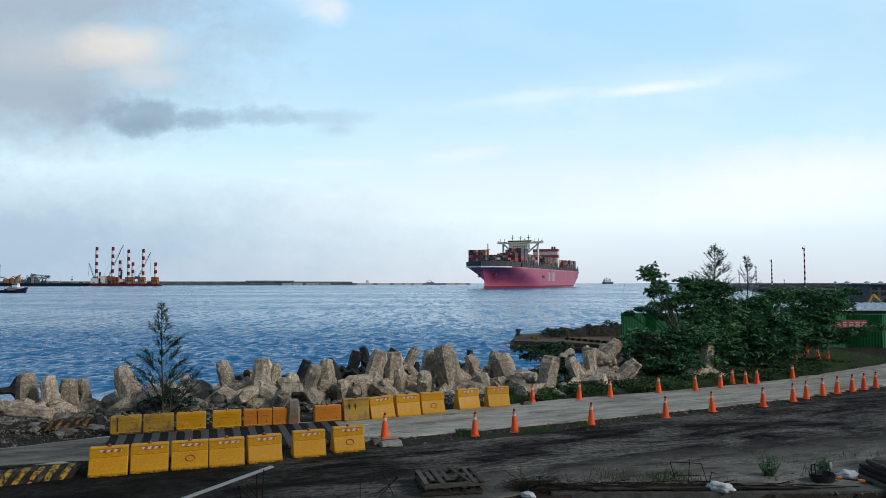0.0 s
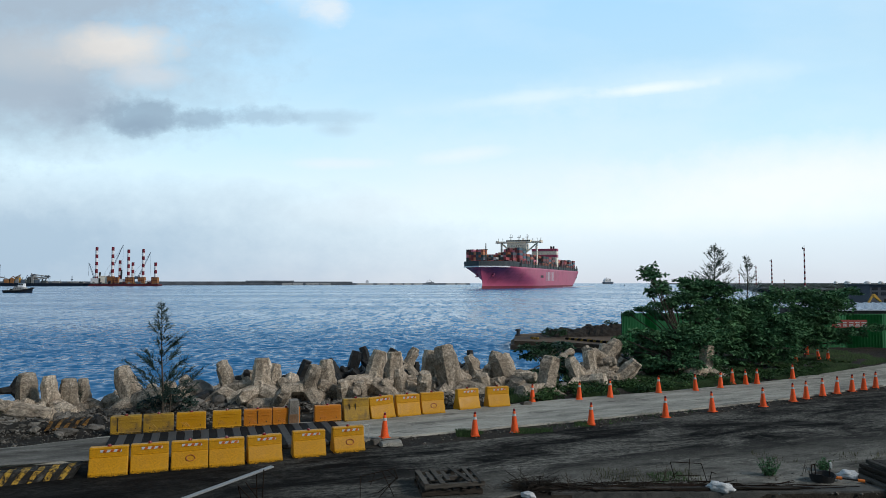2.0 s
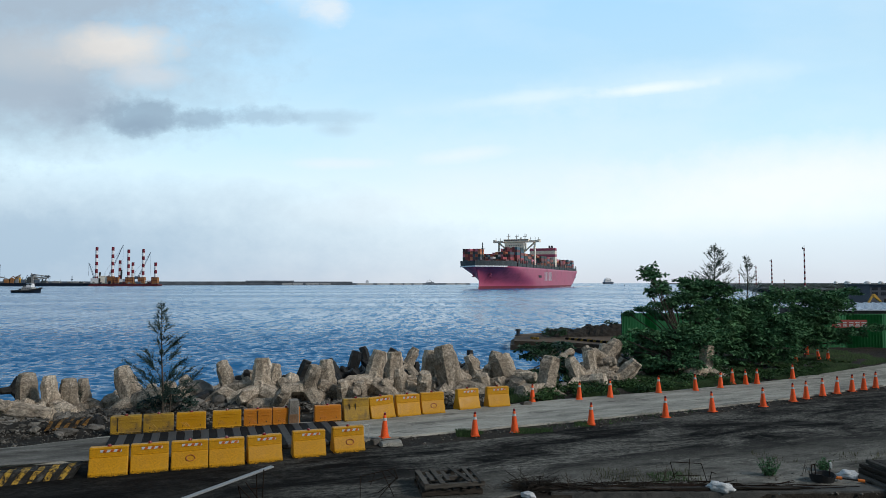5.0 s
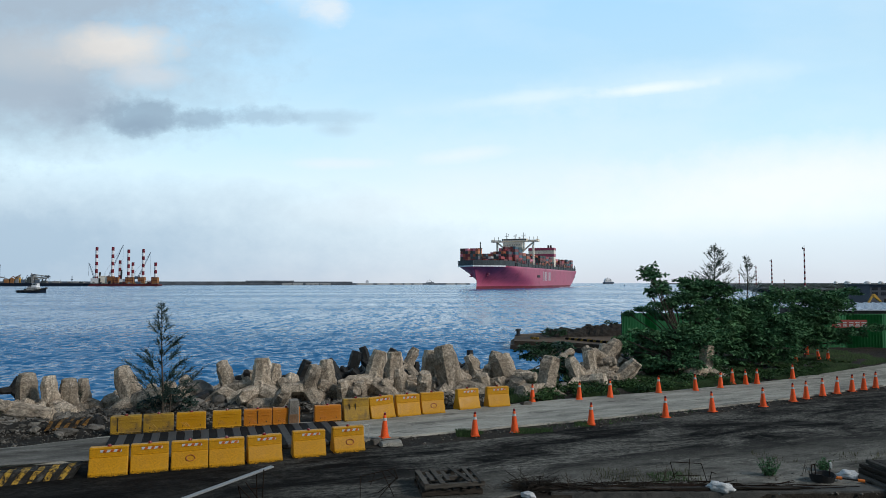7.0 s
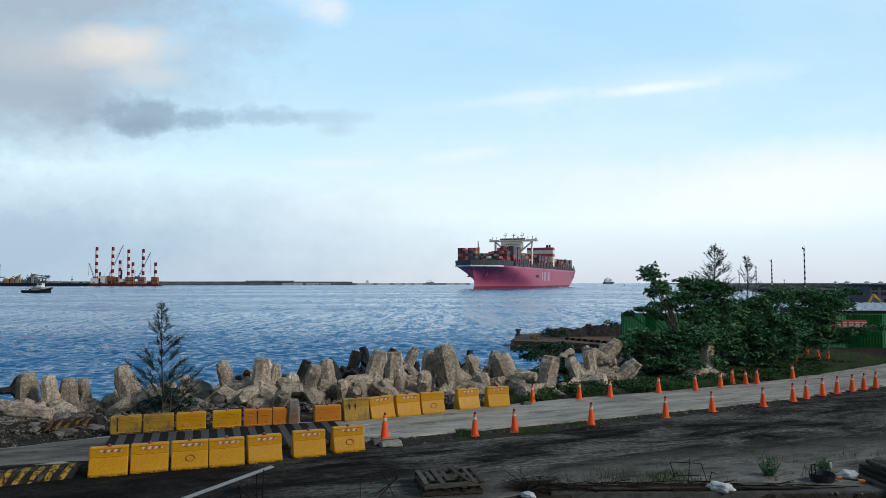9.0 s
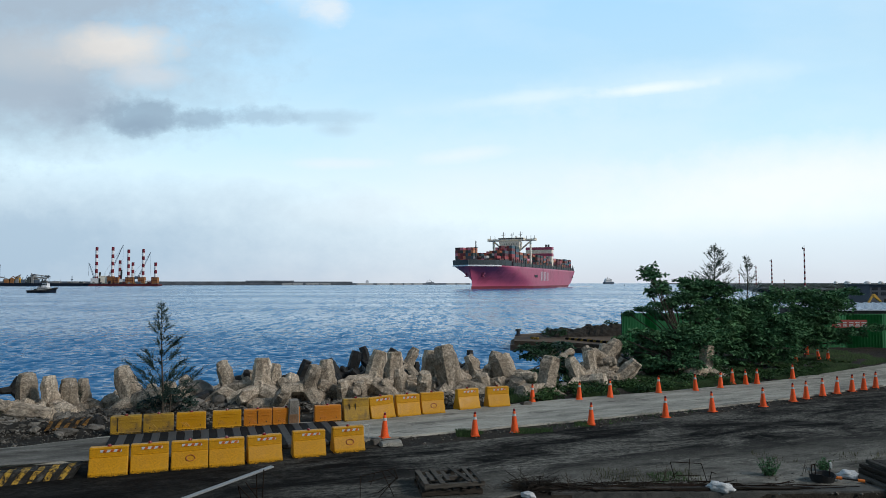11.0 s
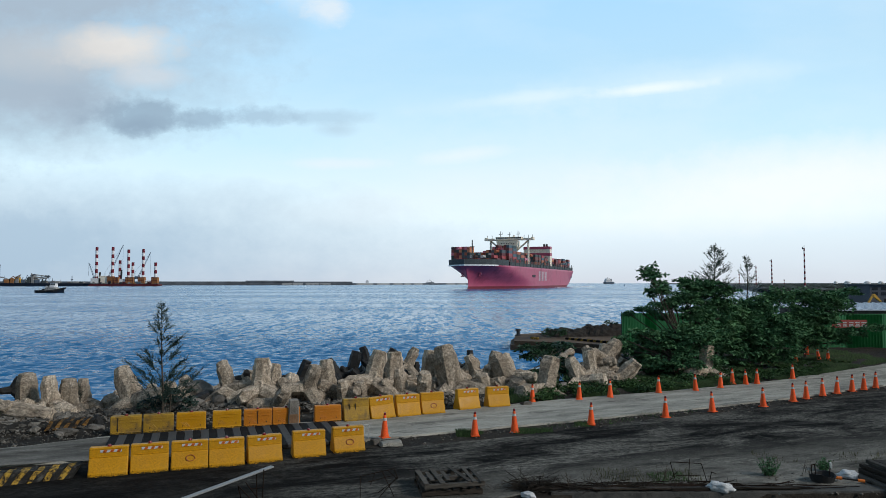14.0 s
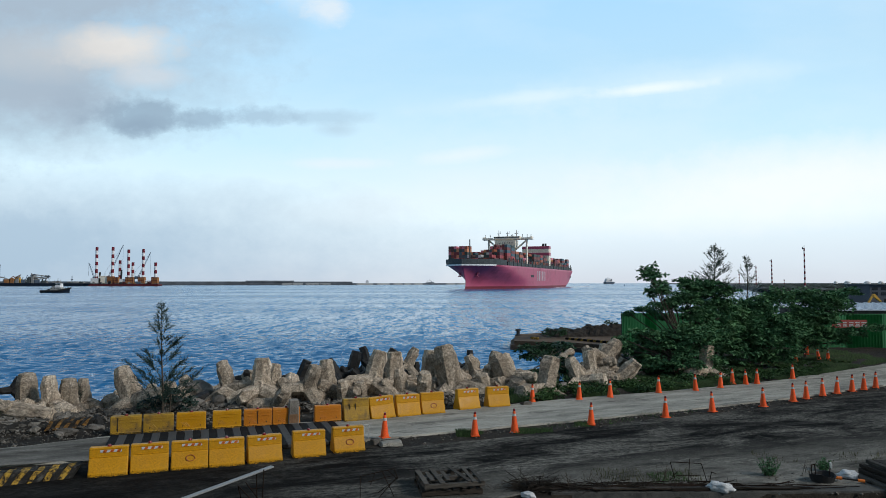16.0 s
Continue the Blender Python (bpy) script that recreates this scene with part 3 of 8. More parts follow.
# ---- sea and land ----
LOW = [(-30, 9.5), (-14, 15.6), (-10.9, 17.25), (-6, 18.55), (-2.16, 20.05), (-0.4, 20.79), (2.04, 21.83), (3.93, 22.6), (6.2, 23.66), (9.67, 25.24),
       (13.48, 27.2), (19.32, 30.6), (27, 35.5), (60, 58)]
UP = [(-30, 12.0), (-14, 17.6), (-11.9, 18.92), (-9.9, 20.3), (-6, 21.8), (-2.68, 23.2), (0.12, 24.6), (2.46, 25.7), (4.68, 26.9), (8.25, 28.4),
      (12.4, 30.4), (16.15, 32.5), (24.4, 38.5), (60, 64)]


def along(line, x):
    xs, ys = [p[0] for p in line], [p[1] for p in line]
    return float(np.interp(x, xs, ys))


def shore(x):
    """Distance at which the land gives way to the rubble slope."""
    return float(np.interp(x, [-200, -40, -13, -8, -2, 4, 9, 14, 22, 40, 400], [-40, 6, 24.5, 26.5, 28.5, 31, 33, 52, 60, 64, 90]))


def build_sea():
    ys = [-900, -300, -50, 10, 40.0]
    while ys[-1] < 400:
        ys.append(ys[-1] + max(0.18, (ys[-1] / 180.0) ** 2 * 1.2))
    ys = np.concatenate([ys, np.geomspace(410, 4990, 60)])
    us = np.concatenate([[-60, -20, -6, -2, -1.2], np.linspace(-0.76, 0.76, 520), [1.2, 2, 6, 20, 60]])
    rnd = np.random.RandomState(7)
    waves = []
    for _ in range(44):
        lam = float(np.exp(rnd.uniform(math.log(0.45), math.log(1.35))))
        th = rnd.normal(math.radians(-80), 0.38)
        waves.append((math.cos(th) * 2 * math.pi / lam, math.sin(th) * 2 * math.pi / lam, 0.0078 * lam ** 0.9, rnd.uniform(0, 6.28)))
    U, Y = np.meshgrid(us, ys)
    X = U * np.maximum(Y, 40.0)
    Zs = np.zeros_like(X)
    fade = np.clip(1.9 - Y / 72.0, 0, 1) * (np.abs(U) < 0.77)
    for kx, ky, amp, ph in waves:
        a = np.sin(kx * X + ky * Y + ph)
        Zs += amp * (a + 0.35 * a * np.abs(a))
    Zs *= fade
    verts = np.stack([X, Y, Zs], axis=-1).reshape(-1, 3).tolist()
    nu = len(us)
    faces = [(r * nu + c, r * nu + c + 1, (r + 1) * nu + c + 1, (r + 1) * nu + c) for r in range(len(ys) - 1) for c in range(nu - 1)]
    ob = mesh_from("water", verts, faces, M_WATER, smooth=True)
    ob.matrix_world = pose(0, 0, SEA)
    return tagged(ob, "choppy blue harbour water reflecting the evening sky", "sea", kind="structure")


def build_land():
    xs = np.concatenate([np.linspace(-400, -32, 14), np.linspace(-30, 34, 200), np.linspace(36, 400, 16)])
    ys = np.concatenate([np.linspace(-300, 8, 14), np.linspace(10, 70, 190), np.linspace(74, 140, 8)])
    verts, faces = [], []
    for x in xs:
        s = shore(x)
        for y in ys:
            d = y - s
            z = 0.0 if d < 0 else -min(4.5, d * 0.30 + 0.15 * min(d, 1))
            near = max(0.0, 1 - abs(d + 2) / 5.0)
            p = Vector((x * 0.7, y * 0.7, 0))
            off_path = y > along(UP, x) + 0.3
            bumpy = 0.16 * near + (0.05 if off_path else 0.0)
            z += bumpy * (noise.noise(p) + 0.5 * noise.noise(p * 3.1)) - (0.012 if not off_path else 0.0) - (0.03 if near else 0)
            if x > 2.5 and y < 14.9:
                z = -0.9
            verts.append((float(x), float(y), z))
    ny = len(ys)
    for i in range(len(xs) - 1):
        for j in range(ny - 1):
            a = i * ny + j
            faces.append((a, a + ny, a + ny + 1, a + 1))
    ob = mesh_from("ground", verts, faces, M_SOIL, smooth=True)
    tagged(ob, "dark bare soil of the quay sloping into the sea", "ground", kind="structure")


def strip(name, low, up, z, thick, material, ragged=0.0, step=0.25, x0=-30.0, x1=60.0, seed=1.0):
    """A slab between two lines, with a worn edge."""
    xs = np.arange(x0, x1 + step, step)
    bm = bmesh.new()
    rows = []
    for x in xs:
        a = along(low, x) + ragged * noise.noise(Vector((x * 1.3, seed, 0))) + ragged * 0.5 * noise.noise(Vector((x * 5.1, seed, 3)))
        b = along(up, x) + ragged * noise.noise(Vector((x * 1.1, seed + 9, 0))) + ragged * 0.5 * noise.noise(Vector((x * 4.7, seed, 7)))
        rows.append([bm.verts.new((x, a - 0.03, z - thick)), bm.verts.new((x, a, z)), bm.verts.new((x, a + (b - a) * 0.5, z)), bm.verts.new((x, b, z)), bm.verts.new((x, b + 0.03, z - thick))])
    for p, q in zip(rows, rows[1:]):
        for k in range(4):
            bm.faces.new((p[k], q[k], q[k + 1], p[k + 1]))
    return part(name, bm, material)


def build_roads():
    ob = strip("pavement", LOW, UP, 0.045, 0.08, M_PATH, 0.09)
    tagged(ob, "pale worn concrete strip of a quayside lane", "pavement", kind="structure")
    ob = strip("mud_film", [(x, y - 0.05) for x, y in LOW], [(x, y - 0.1) for x, y in UP], 0.051, 0.01, M_MUD, 0.14, x0=-24.0, x1=-7.9, seed=21.0)
    tagged(ob, "thin film of dried mud over the lane", "mud", kind="structure")
    top = [(x, y - d) for (x, y), d in zip(LOW, (0.3, 0.3, 0.3, 0.35, 1.0, 1.3, 1.3, 1.0, 0.9, 0.9, 0.8, 0.8, 0.8, 0.8))]
    low = [(-30, 2), (-14, 9), (-4, 12.5), (-2, 13.6), (2.2, 15.25), (6, 15.4), (14, 15.7), (30, 16.4), (60, 17)]
    ob = strip("road", low, top, 0.012, 0.05, M_ASPHALT, 0.16, seed=4.0)
    tagged(ob, "dark patched asphalt road with pale dusty streaks", "road", kind="structure")


M_MUD = mat("dried_mud_film", (0.10, 0.094, 0.082), (0.20, 0.19, 0.168), 0.92, 0.6, 30, 0.5, stain=(0.06, 0.055, 0.047), stain_at=0.54, stain_scale=0.8,
            stretch=(0.5, 1.6, 1), turn=-18, grain=0.4)


def build_near_kerb():
    # broken concrete ledge along the near side of the yard, with a drop in front
    ob = strip("kerb", [(2.2, 15.0), (6, 15.05), (14, 15.3), (40, 16.2)], [(2.2, 15.3), (6, 15.45), (14, 15.75), (40, 16.6)], 0.03, 1.0, M_KERB, 0.05, step=0.12, x0=2.3, x1=30, seed=12.0)
    tagged(ob, "broken grey concrete ledge along the yard", "kerb", kind="structure")


def build_rubble():
    rnd = random.Random(5)
    verts, faces = [], []

    def stone(x, y, z, r):
        base = len(verts)
        k = [rnd.uniform(0.6, 1.2) for _ in range(6)]
        pts = [(1, 0, 0), (0, 1, 0), (-1, 0, 0), (0, -1, 0), (0, 0, 1), (0, 0, -1)]
        q = Euler((rnd.uniform(0, 6), rnd.uniform(0, 6), rnd.uniform(0, 6))).to_matrix()
        for p, s in zip(pts, k):
            v = q @ (Vector(p) * s * r)
            verts.append((x + v.x, y + v.y, z + v.z * 0.7))
        for f in ((0, 1, 4), (1, 2, 4), (2, 3, 4), (3, 0, 4), (1, 0, 5), (2, 1, 5), (3, 2, 5), (0, 3, 5)):
            faces.append(tuple(base + i for i in f))

    for _ in range(1500):
        x = rnd.uniform(-16, 9)
        s = shore(x)
        y = s + rnd.gauss(-0.6, 1.0)
        if y < along(UP, x) + 1.0:
            continue
        stone(x, y, 0.02 if y < s else -0.3 * (y - s), rnd.choice((0.05, 0.07, 0.1, 0.16, 0.22)))
    for _ in range(1700):
        x = rnd.uniform(-17, -8.5)
        y = rnd.uniform(along(UP, x) + 0.2, shore(x))
        stone(x, y, 0.03, rnd.choice((0.012, 0.015, 0.018, 0.02, 0.025, 0.025, 0.03, 0.03, 0.04, 0.05, 0.09)))
    for _ in range(420):
        x = rnd.uniform(-2.4, 19)
        y = along(LOW, x) - abs(rnd.gauss(0, 0.5)) - 0.05
        stone(x, y, 0.01, rnd.choice((0.02, 0.025, 0.03, 0.045, 0.06)))
    for _ in range(450):
        x = rnd.uniform(2.6, 14)
        stone(x, rnd.uniform(15.0, 16.6), 0.01, rnd.choice((0.02, 0.025, 0.03, 0.05)))
    for _ in range(1100):
        x = rnd.uniform(-10, 3)
        y = rnd.uniform(along(UP, x) + 0.7, shore(x) + 0.6)
        stone(x, y, 0.03, rnd.choice((0.03, 0.04, 0.05, 0.06, 0.08, 0.11, 0.15)))
    ob = mesh_from("loose_rubble", verts, faces, M_RUBBLE)
    tagged(ob, "loose grey rubble and broken stones on the soil", "rubble", kind="stuff")


SEA_SHEET = build_sea()
build_land()
build_roads()
build_near_kerb()
build_rubble()


# ---- sea defence blocks ----
def tetrapod_mesh(name, seed, sides=8, leg=1.15, root=0.52, tip=0.33):
    """Four stout tapered legs from one hub, chamfered at the tips, chipped."""
    bm = bmesh.new()
    dirs = [Vector((0, 0, 1))] + [Vector((math.cos(a) * 0.943, math.sin(a) * 0.943, -0.333)) for a in (0.3, 0.3 + 2.094, 0.3 + 4.189)]
    for d in dirs:
        q = d.to_track_quat("Z", "Y").to_matrix()
        prof = [(0.0, root * 0.96), (leg * 0.3, root * 0.9), (leg * 0.45, root * 0.85), (leg * 0.6, (root + tip) * 0.51), (leg * 0.75, (root + tip) * 0.49), (leg * 0.88, tip * 1.02), (leg * 0.965, tip), (leg, tip * 0.84)]
        rings = []
        for h, r in prof:
            rings.append([bm.verts.new(q @ Vector((r * math.cos(2 * math.pi * i / sides), r * math.sin(2 * math.pi * i / sides), h))) for i in range(sides)])
        for a, b in zip(rings, rings[1:]):
            for i in range(sides):
                bm.faces.new((a[i], a[(i + 1) % sides], b[(i + 1) % sides], b[i]))
        bm.faces.new(rings[-1])
        bm.faces.new(rings[0][::-1])
    rough_up(bm, 0.05, 1.6, seed)
    rough_up(bm, 0.03, 5.0, seed + 3)
    rough_up(bm, 0.03, 13.0, seed + 5)
    me = bpy.data.meshes.new(name)
    bm.to_mesh(me)
    bm.free()
    return me


POD = {}
for kind_i, (sides, root, tip) in enumerate(((8, 0.36, 0.25), (6, 0.38, 0.275), (7, 0.36, 0.235))):
    for wet in (False, True):
        me = tetrapod_mesh("tetrapod", kind_i * 5.3 + 1, sides, 1.2, root, tip)
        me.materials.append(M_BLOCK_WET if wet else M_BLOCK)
        POD[(kind_i, wet)] = me


def tetrapod(x, y, z, lean=0, nod=0, spin=0, size=1.0, kind=0, wet=False):
    """lean: to the side, nod: away from the quay, of its upright leg."""
    ob = new("tetrapod", POD[(kind, wet)])
    ob.matrix_world = pose(x, y, z) @ Matrix.Rotation(radians(lean), 4, "Y") @ Matrix.Rotation(radians(-nod), 4, "X") @ Matrix.Rotation(radians(spin), 4, "Z") @ Matrix.Diagonal((size, size, size, 1))
    label = "dark wet concrete tetrapod in the sea defence" if wet else "weathered grey concrete tetrapod on the shore rubble"
    return tagged(ob, label, "tetrapod", "tetrapods of the sea defence")


def aimed(hub, tip, second, kind=0, wet=False, fat=1.08):
    """A tetrapod by its hub, the tip of one leg and the way of a second."""
    hub, tip, second = Vector(hub), Vector(tip), Vector(second)
    d = (tip - hub).normalized()
    size = max(0.7, (tip - hub).length / 1.2)
    q = d.to_track_quat("Z", "Y").to_matrix()
    want = (second - hub).normalized()
    best = max(range(0, 120, 3), key=lambda a: max((q @ (Matrix.Rotation(radians(a), 3, "Z") @ Vector((math.cos(b) * 0.943, math.sin(b) * 0.943, -0.333)))).dot(want) for b in (0.3, 2.394, 4.489)))
    ob = new("tetrapod", POD[(kind, wet)])
    ob.matrix_world = Matrix.Translation(hub) @ (q @ Matrix.Rotation(radians(best), 3, "Z")).to_4x4() @ Matrix.Diagonal((size * fat, size * fat, size, 1))
    label = "dark wet concrete tetrapod in the sea defence" if wet else "weathered grey concrete tetrapod on the shore rubble"
    return tagged(ob, label, "tetrapod", "tetrapods of the sea defence")


# the ones that stand out singly: foot of the upright leg, then lean, nod, spin, size
tetrapod(-12.77, 26.50, -0.31, 40, 30, 15, 0.8, 0)
tetrapod(-11.00, 26.50, -0.25, 10, -25, 20, 0.85, 2)
tetrapod(-9.68, 26.50, -0.22, 60, 40, 10, 0.8, 1, True)
tetrapod(-7.41, 26.00, 0.07, -70, 10, 40, 0.85, 1)
tetrapod(-6.07, 25.50, -0.01, 35, -30, 65, 0.85, 0)
tetrapod(-0.81, 28.00, -0.11, 6, -20, 66, 0.95, 0)
tetrapod(-0.58, 30.00, 0.28, 3, 4, 5, 1.1, 1)
tetrapod(1.16, 30.00, -0.32, 20, -10, 50, 0.9, 2)
tetrapod(1.76, 29.50, -0.36, -8, -20, 15, 0.95, 1)
tetrapod(0.88, 32.00, 0.18, 45, 20, 75, 0.9, 0)
tetrapod(3.52, 31.00, -0.24, 50, 0, 40, 0.9, 1)
aimed((12.43, 33.20, 0.28), (12.63, 33.40, 1.49), (12.99, 32.80, 0.07), 1)
tetrapod(1.39, 36.00, 0.30, 0, 5, 30, 0.6, 1, True)

tetrapod(-16.10, 23.60, 0.95, 62, 0, 20, 0.55, 1)
tetrapod(-5.74, 27.00, 0.05, 55, -20, 15, 0.85, 1)
tetrapod(-3.96, 27.30, 0.16, -60, -15, 50, 0.8, 0)
tetrapod(-2.91, 28.00, -0.00, 50, -30, 80, 0.85, 2)
tetrapod(-1.96, 29.00, 0.07, 62, 0, 25, 0.85, 1)
tetrapod(-1.16, 29.50, 0.04, -48, -20, 60, 0.9, 0)
tetrapod(0.86, 29.50, -0.05, 58, -25, 33, 0.9, 2)
tetrapod(1.60, 30.00, -0.08, -55, -10, 70, 0.9, 0)
tetrapod(2.26, 29.30, -0.40, 64, -30, 12, 0.8, 1)
tetrapod(-9.11, 28.00, -0.00, -62, -15, 44, 0.85, 0)
tetrapod(-7.25, 26.80, 0.09, 58, -35, 18, 0.8, 2)
tetrapod(-6.30, 31.00, 0.21, 20, 0, 30, 0.75, 1, True)
tetrapod(-4.65, 31.00, 0.31, -30, 10, 10, 0.75, 0, True)
tetrapod(-4.18, 32.00, 0.43, 15, 5, 60, 0.8, 1, True)
tetrapod(-3.57, 33.00, 0.52, -15, 5, 20, 0.8, 2, True)
tetrapod(-2.72, 33.00, 0.57, 30, 0, 45, 0.75, 1, True)
tetrapod(-2.31, 30.50, 0.28, -40, 0, 15, 0.75, 0, True)
tetrapod(-1.68, 32.50, 0.58, 25, 10, 75, 0.8, 2)
tetrapod(1.57, 32.00, 0.25, -25, 5, 30, 0.85, 1)
tetrapod(2.29, 33.00, 0.25, 12, 0, 55, 0.85, 0)
tetrapod(-9.79, 28.00, -0.11, 75, 20, 20, 0.9, 1)

aimed((-16.35, 24.20, 0.15), (-13.04, 23.40, 0.02), (-17.50, 24.90, 0.80), 0, fat=0.47)
aimed((-14.81, 25.00, 0.16), (-14.84, 25.00, 1.28), (-13.54, 24.60, -0.00), 1)
aimed((-13.68, 24.50, 0.23), (-13.79, 24.50, 1.23), (-12.44, 24.00, 0.18), 0)
aimed((-13.32, 25.00, 0.04), (-13.34, 25.00, 1.08), (-11.86, 24.00, 0.14), 1)
aimed((-13.41, 26.20, 0.04), (-13.46, 26.20, 0.90), (-12.43, 26.00, -0.14), 0)
aimed((-11.21, 25.50, 0.16), (-11.87, 25.80, 1.34), (-12.36, 24.80, 0.20), 0)
aimed((-6.87, 26.50, 0.41), (-6.89, 26.60, 1.63), (-7.94, 25.80, 0.23), 0)
aimed((-8.18, 27.00, 0.42), (-8.61, 27.20, 1.41), (-8.62, 26.50, 0.24), 2)
aimed((-8.11, 29.00, -0.02), (-8.03, 29.00, 0.88), (-7.44, 28.50, -0.19), 1)
aimed((-6.69, 27.50, 0.26), (-6.62, 27.80, 1.25), (-5.91, 27.00, 0.16), 2)
aimed((-5.10, 26.50, 0.54), (-4.75, 26.30, 1.37), (-4.24, 25.80, 0.02), 1)
aimed((-4.52, 27.50, 0.26), (-4.61, 27.60, 1.46), (-4.87, 27.00, -0.10), 0)
aimed((-3.82, 27.00, -0.18), (-3.87, 26.80, 0.75), (-4.12, 26.40, -0.37), 2)
aimed((-3.23, 27.50, -0.23), (-3.25, 27.20, 0.67), (-2.69, 27.00, -0.44), 1)
aimed((-2.84, 28.00, 0.54), (-2.55, 28.20, 1.75), (-1.94, 27.40, 0.01), 0)
aimed((-2.01, 29.00, 0.35), (-2.05, 29.20, 1.61), (-1.47, 28.60, -0.01), 1)
aimed((-1.62, 28.00, 0.07), (-1.76, 28.00, 1.03), (-1.08, 27.50, -0.05), 2)
aimed((2.73, 30.00, 0.21), (2.22, 30.20, 1.41), (3.10, 29.40, -0.13), 1)
aimed((4.13, 28.50, 0.06), (4.48, 28.90, 1.43), (4.90, 28.20, -0.12), 1)
aimed((7.03, 32.50, 0.68), (6.65, 32.80, 1.49), (6.56, 31.80, 0.10), 0)
aimed((7.46, 33.00, 0.52), (7.72, 33.40, 1.51), (6.99, 32.60, -0.11), 0)
aimed((8.07, 34.50, 0.39), (8.72, 34.80, 1.53), (7.57, 34.00, -0.15), 2)
aimed((6.33, 31.40, 0.16), (5.67, 30.80, 0.88), (6.14, 31.00, -0.58), 1)
aimed((5.62, 33.00, 0.78), (6.15, 33.40, 1.22), (5.16, 32.60, 0.43), 2)
aimed((5.97, 30.60, 0.17), (5.61, 31.00, 1.15), (6.52, 30.20, -0.16), 1)
aimed((6.69, 31.40, 0.36), (6.58, 31.80, 1.37), (7.14, 31.00, -0.24), 0)
aimed((7.46, 31.30, -0.28), (8.66, 31.20, 0.98), (7.07, 31.60, -0.88), 1, fat=0.72)
aimed((7.57, 33.00, 0.78), (8.32, 33.40, 1.70), (7.00, 32.60, 0.43), 0)
aimed((2.95, 30.20, 0.42), (2.69, 30.60, 1.35), (3.51, 29.80, -0.05), 2)
aimed((0.42, 29.00, 0.02), (0.00, 29.20, 1.89), (1.34, 28.60, -0.19), 1, fat=0.95)


def fill_tetrapods():
    rnd = random.Random(11)
    for i in range(150):
        x = rnd.uniform(-18, 11)
        row = i % 4 % 3
        d = (1.6, 3.4, 5.4)[row] + rnd.uniform(-0.7, 0.7)
        y = shore(x) + d
        z = -0.42 * d - 0.05 + rnd.uniform(-0.15, 0.25)
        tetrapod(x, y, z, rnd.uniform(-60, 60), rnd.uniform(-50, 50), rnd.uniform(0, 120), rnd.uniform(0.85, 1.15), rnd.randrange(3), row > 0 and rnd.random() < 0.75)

    for _ in range(26):
        x, y = rnd.uniform(5.0, 12.5), rnd.uniform(34.5, 43.0)
        tetrapod(x, y, min(-0.25, -0.3 * (y - shore(x))), rnd.uniform(-60, 60), rnd.uniform(-50, 50), rnd.uniform(0, 120), rnd.uniform(0.9, 1.2), rnd.randrange(3), y > 38)


fill_tetrapods()
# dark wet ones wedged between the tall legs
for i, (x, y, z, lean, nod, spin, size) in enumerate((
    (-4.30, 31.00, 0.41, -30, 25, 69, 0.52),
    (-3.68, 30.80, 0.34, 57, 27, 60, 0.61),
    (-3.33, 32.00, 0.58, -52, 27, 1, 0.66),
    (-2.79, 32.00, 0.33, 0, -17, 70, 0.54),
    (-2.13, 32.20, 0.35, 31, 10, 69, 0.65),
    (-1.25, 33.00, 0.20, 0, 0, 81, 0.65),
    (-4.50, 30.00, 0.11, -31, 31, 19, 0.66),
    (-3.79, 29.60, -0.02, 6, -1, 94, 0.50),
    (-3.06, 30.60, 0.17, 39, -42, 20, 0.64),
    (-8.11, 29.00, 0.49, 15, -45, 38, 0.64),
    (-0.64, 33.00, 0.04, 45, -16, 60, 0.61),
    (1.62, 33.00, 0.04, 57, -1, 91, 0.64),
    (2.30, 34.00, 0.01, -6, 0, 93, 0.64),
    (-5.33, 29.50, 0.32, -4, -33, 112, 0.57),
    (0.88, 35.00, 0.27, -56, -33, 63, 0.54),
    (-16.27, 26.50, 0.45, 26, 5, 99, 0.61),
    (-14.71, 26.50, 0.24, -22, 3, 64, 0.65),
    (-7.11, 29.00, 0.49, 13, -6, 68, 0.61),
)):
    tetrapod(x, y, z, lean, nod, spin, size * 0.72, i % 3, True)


def boulder(x, y, z, r, seed, sx=1.0, sy=0.8, sz=0.6, turn=0.0, label="rounded grey boulder lying on the shore rubble"):
    bm = bmesh.new()
    bmesh.ops.create_icosphere(bm, subdivisions=3, radius=r)
    rough_up(bm, r * 0.55, 0.9 / r, seed)
    rough_up(bm, r * 0.12, 4 / r, seed + 2)
    for v in bm.verts:
        v.co = Vector((v.co.x * sx, v.co.y * sy, v.co.z * sz))
    ob = part("boulder", bm, M_ROCK, smooth=False)
    ob.matrix_world = pose(x, y, z, 0, 0, turn)
    tagged(ob, label, "boulder", "boulders along the shore")


boulder(-10.62, 21.42, 0.06, 0.20, 1, 1.2, 0.8, 0.6, 15)
boulder(-11.09, 20.79, 0.08, 0.2, 2, 1.3, 0.8, 0.6, 30, "pale broken stone beside the lane")
boulder(-11.21, 20.56, 0.06, 0.13, 3, 1.2, 0.8, 0.7, 0, "pale broken stone beside the lane")
boulder(-9.69, 27.72, 0.2, 0.55, 4, 1.1, 0.9, 0.8, 0)
boulder(-9.35, 25.70, 0.1, 0.4, 5, 1.3, 0.8, 0.6, 10)
boulder(-8.05, 26.06, 0.12, 0.34, 6, 1.2, 0.9, 0.7, 40)
boulder(-2.62, 25.24, 0.1, 0.3, 7, 1.2, 0.9, 0.7, 40)
boulder(4.89, 29.46, 0.1, 0.35, 8, 1.4, 0.9, 0.5, 40)


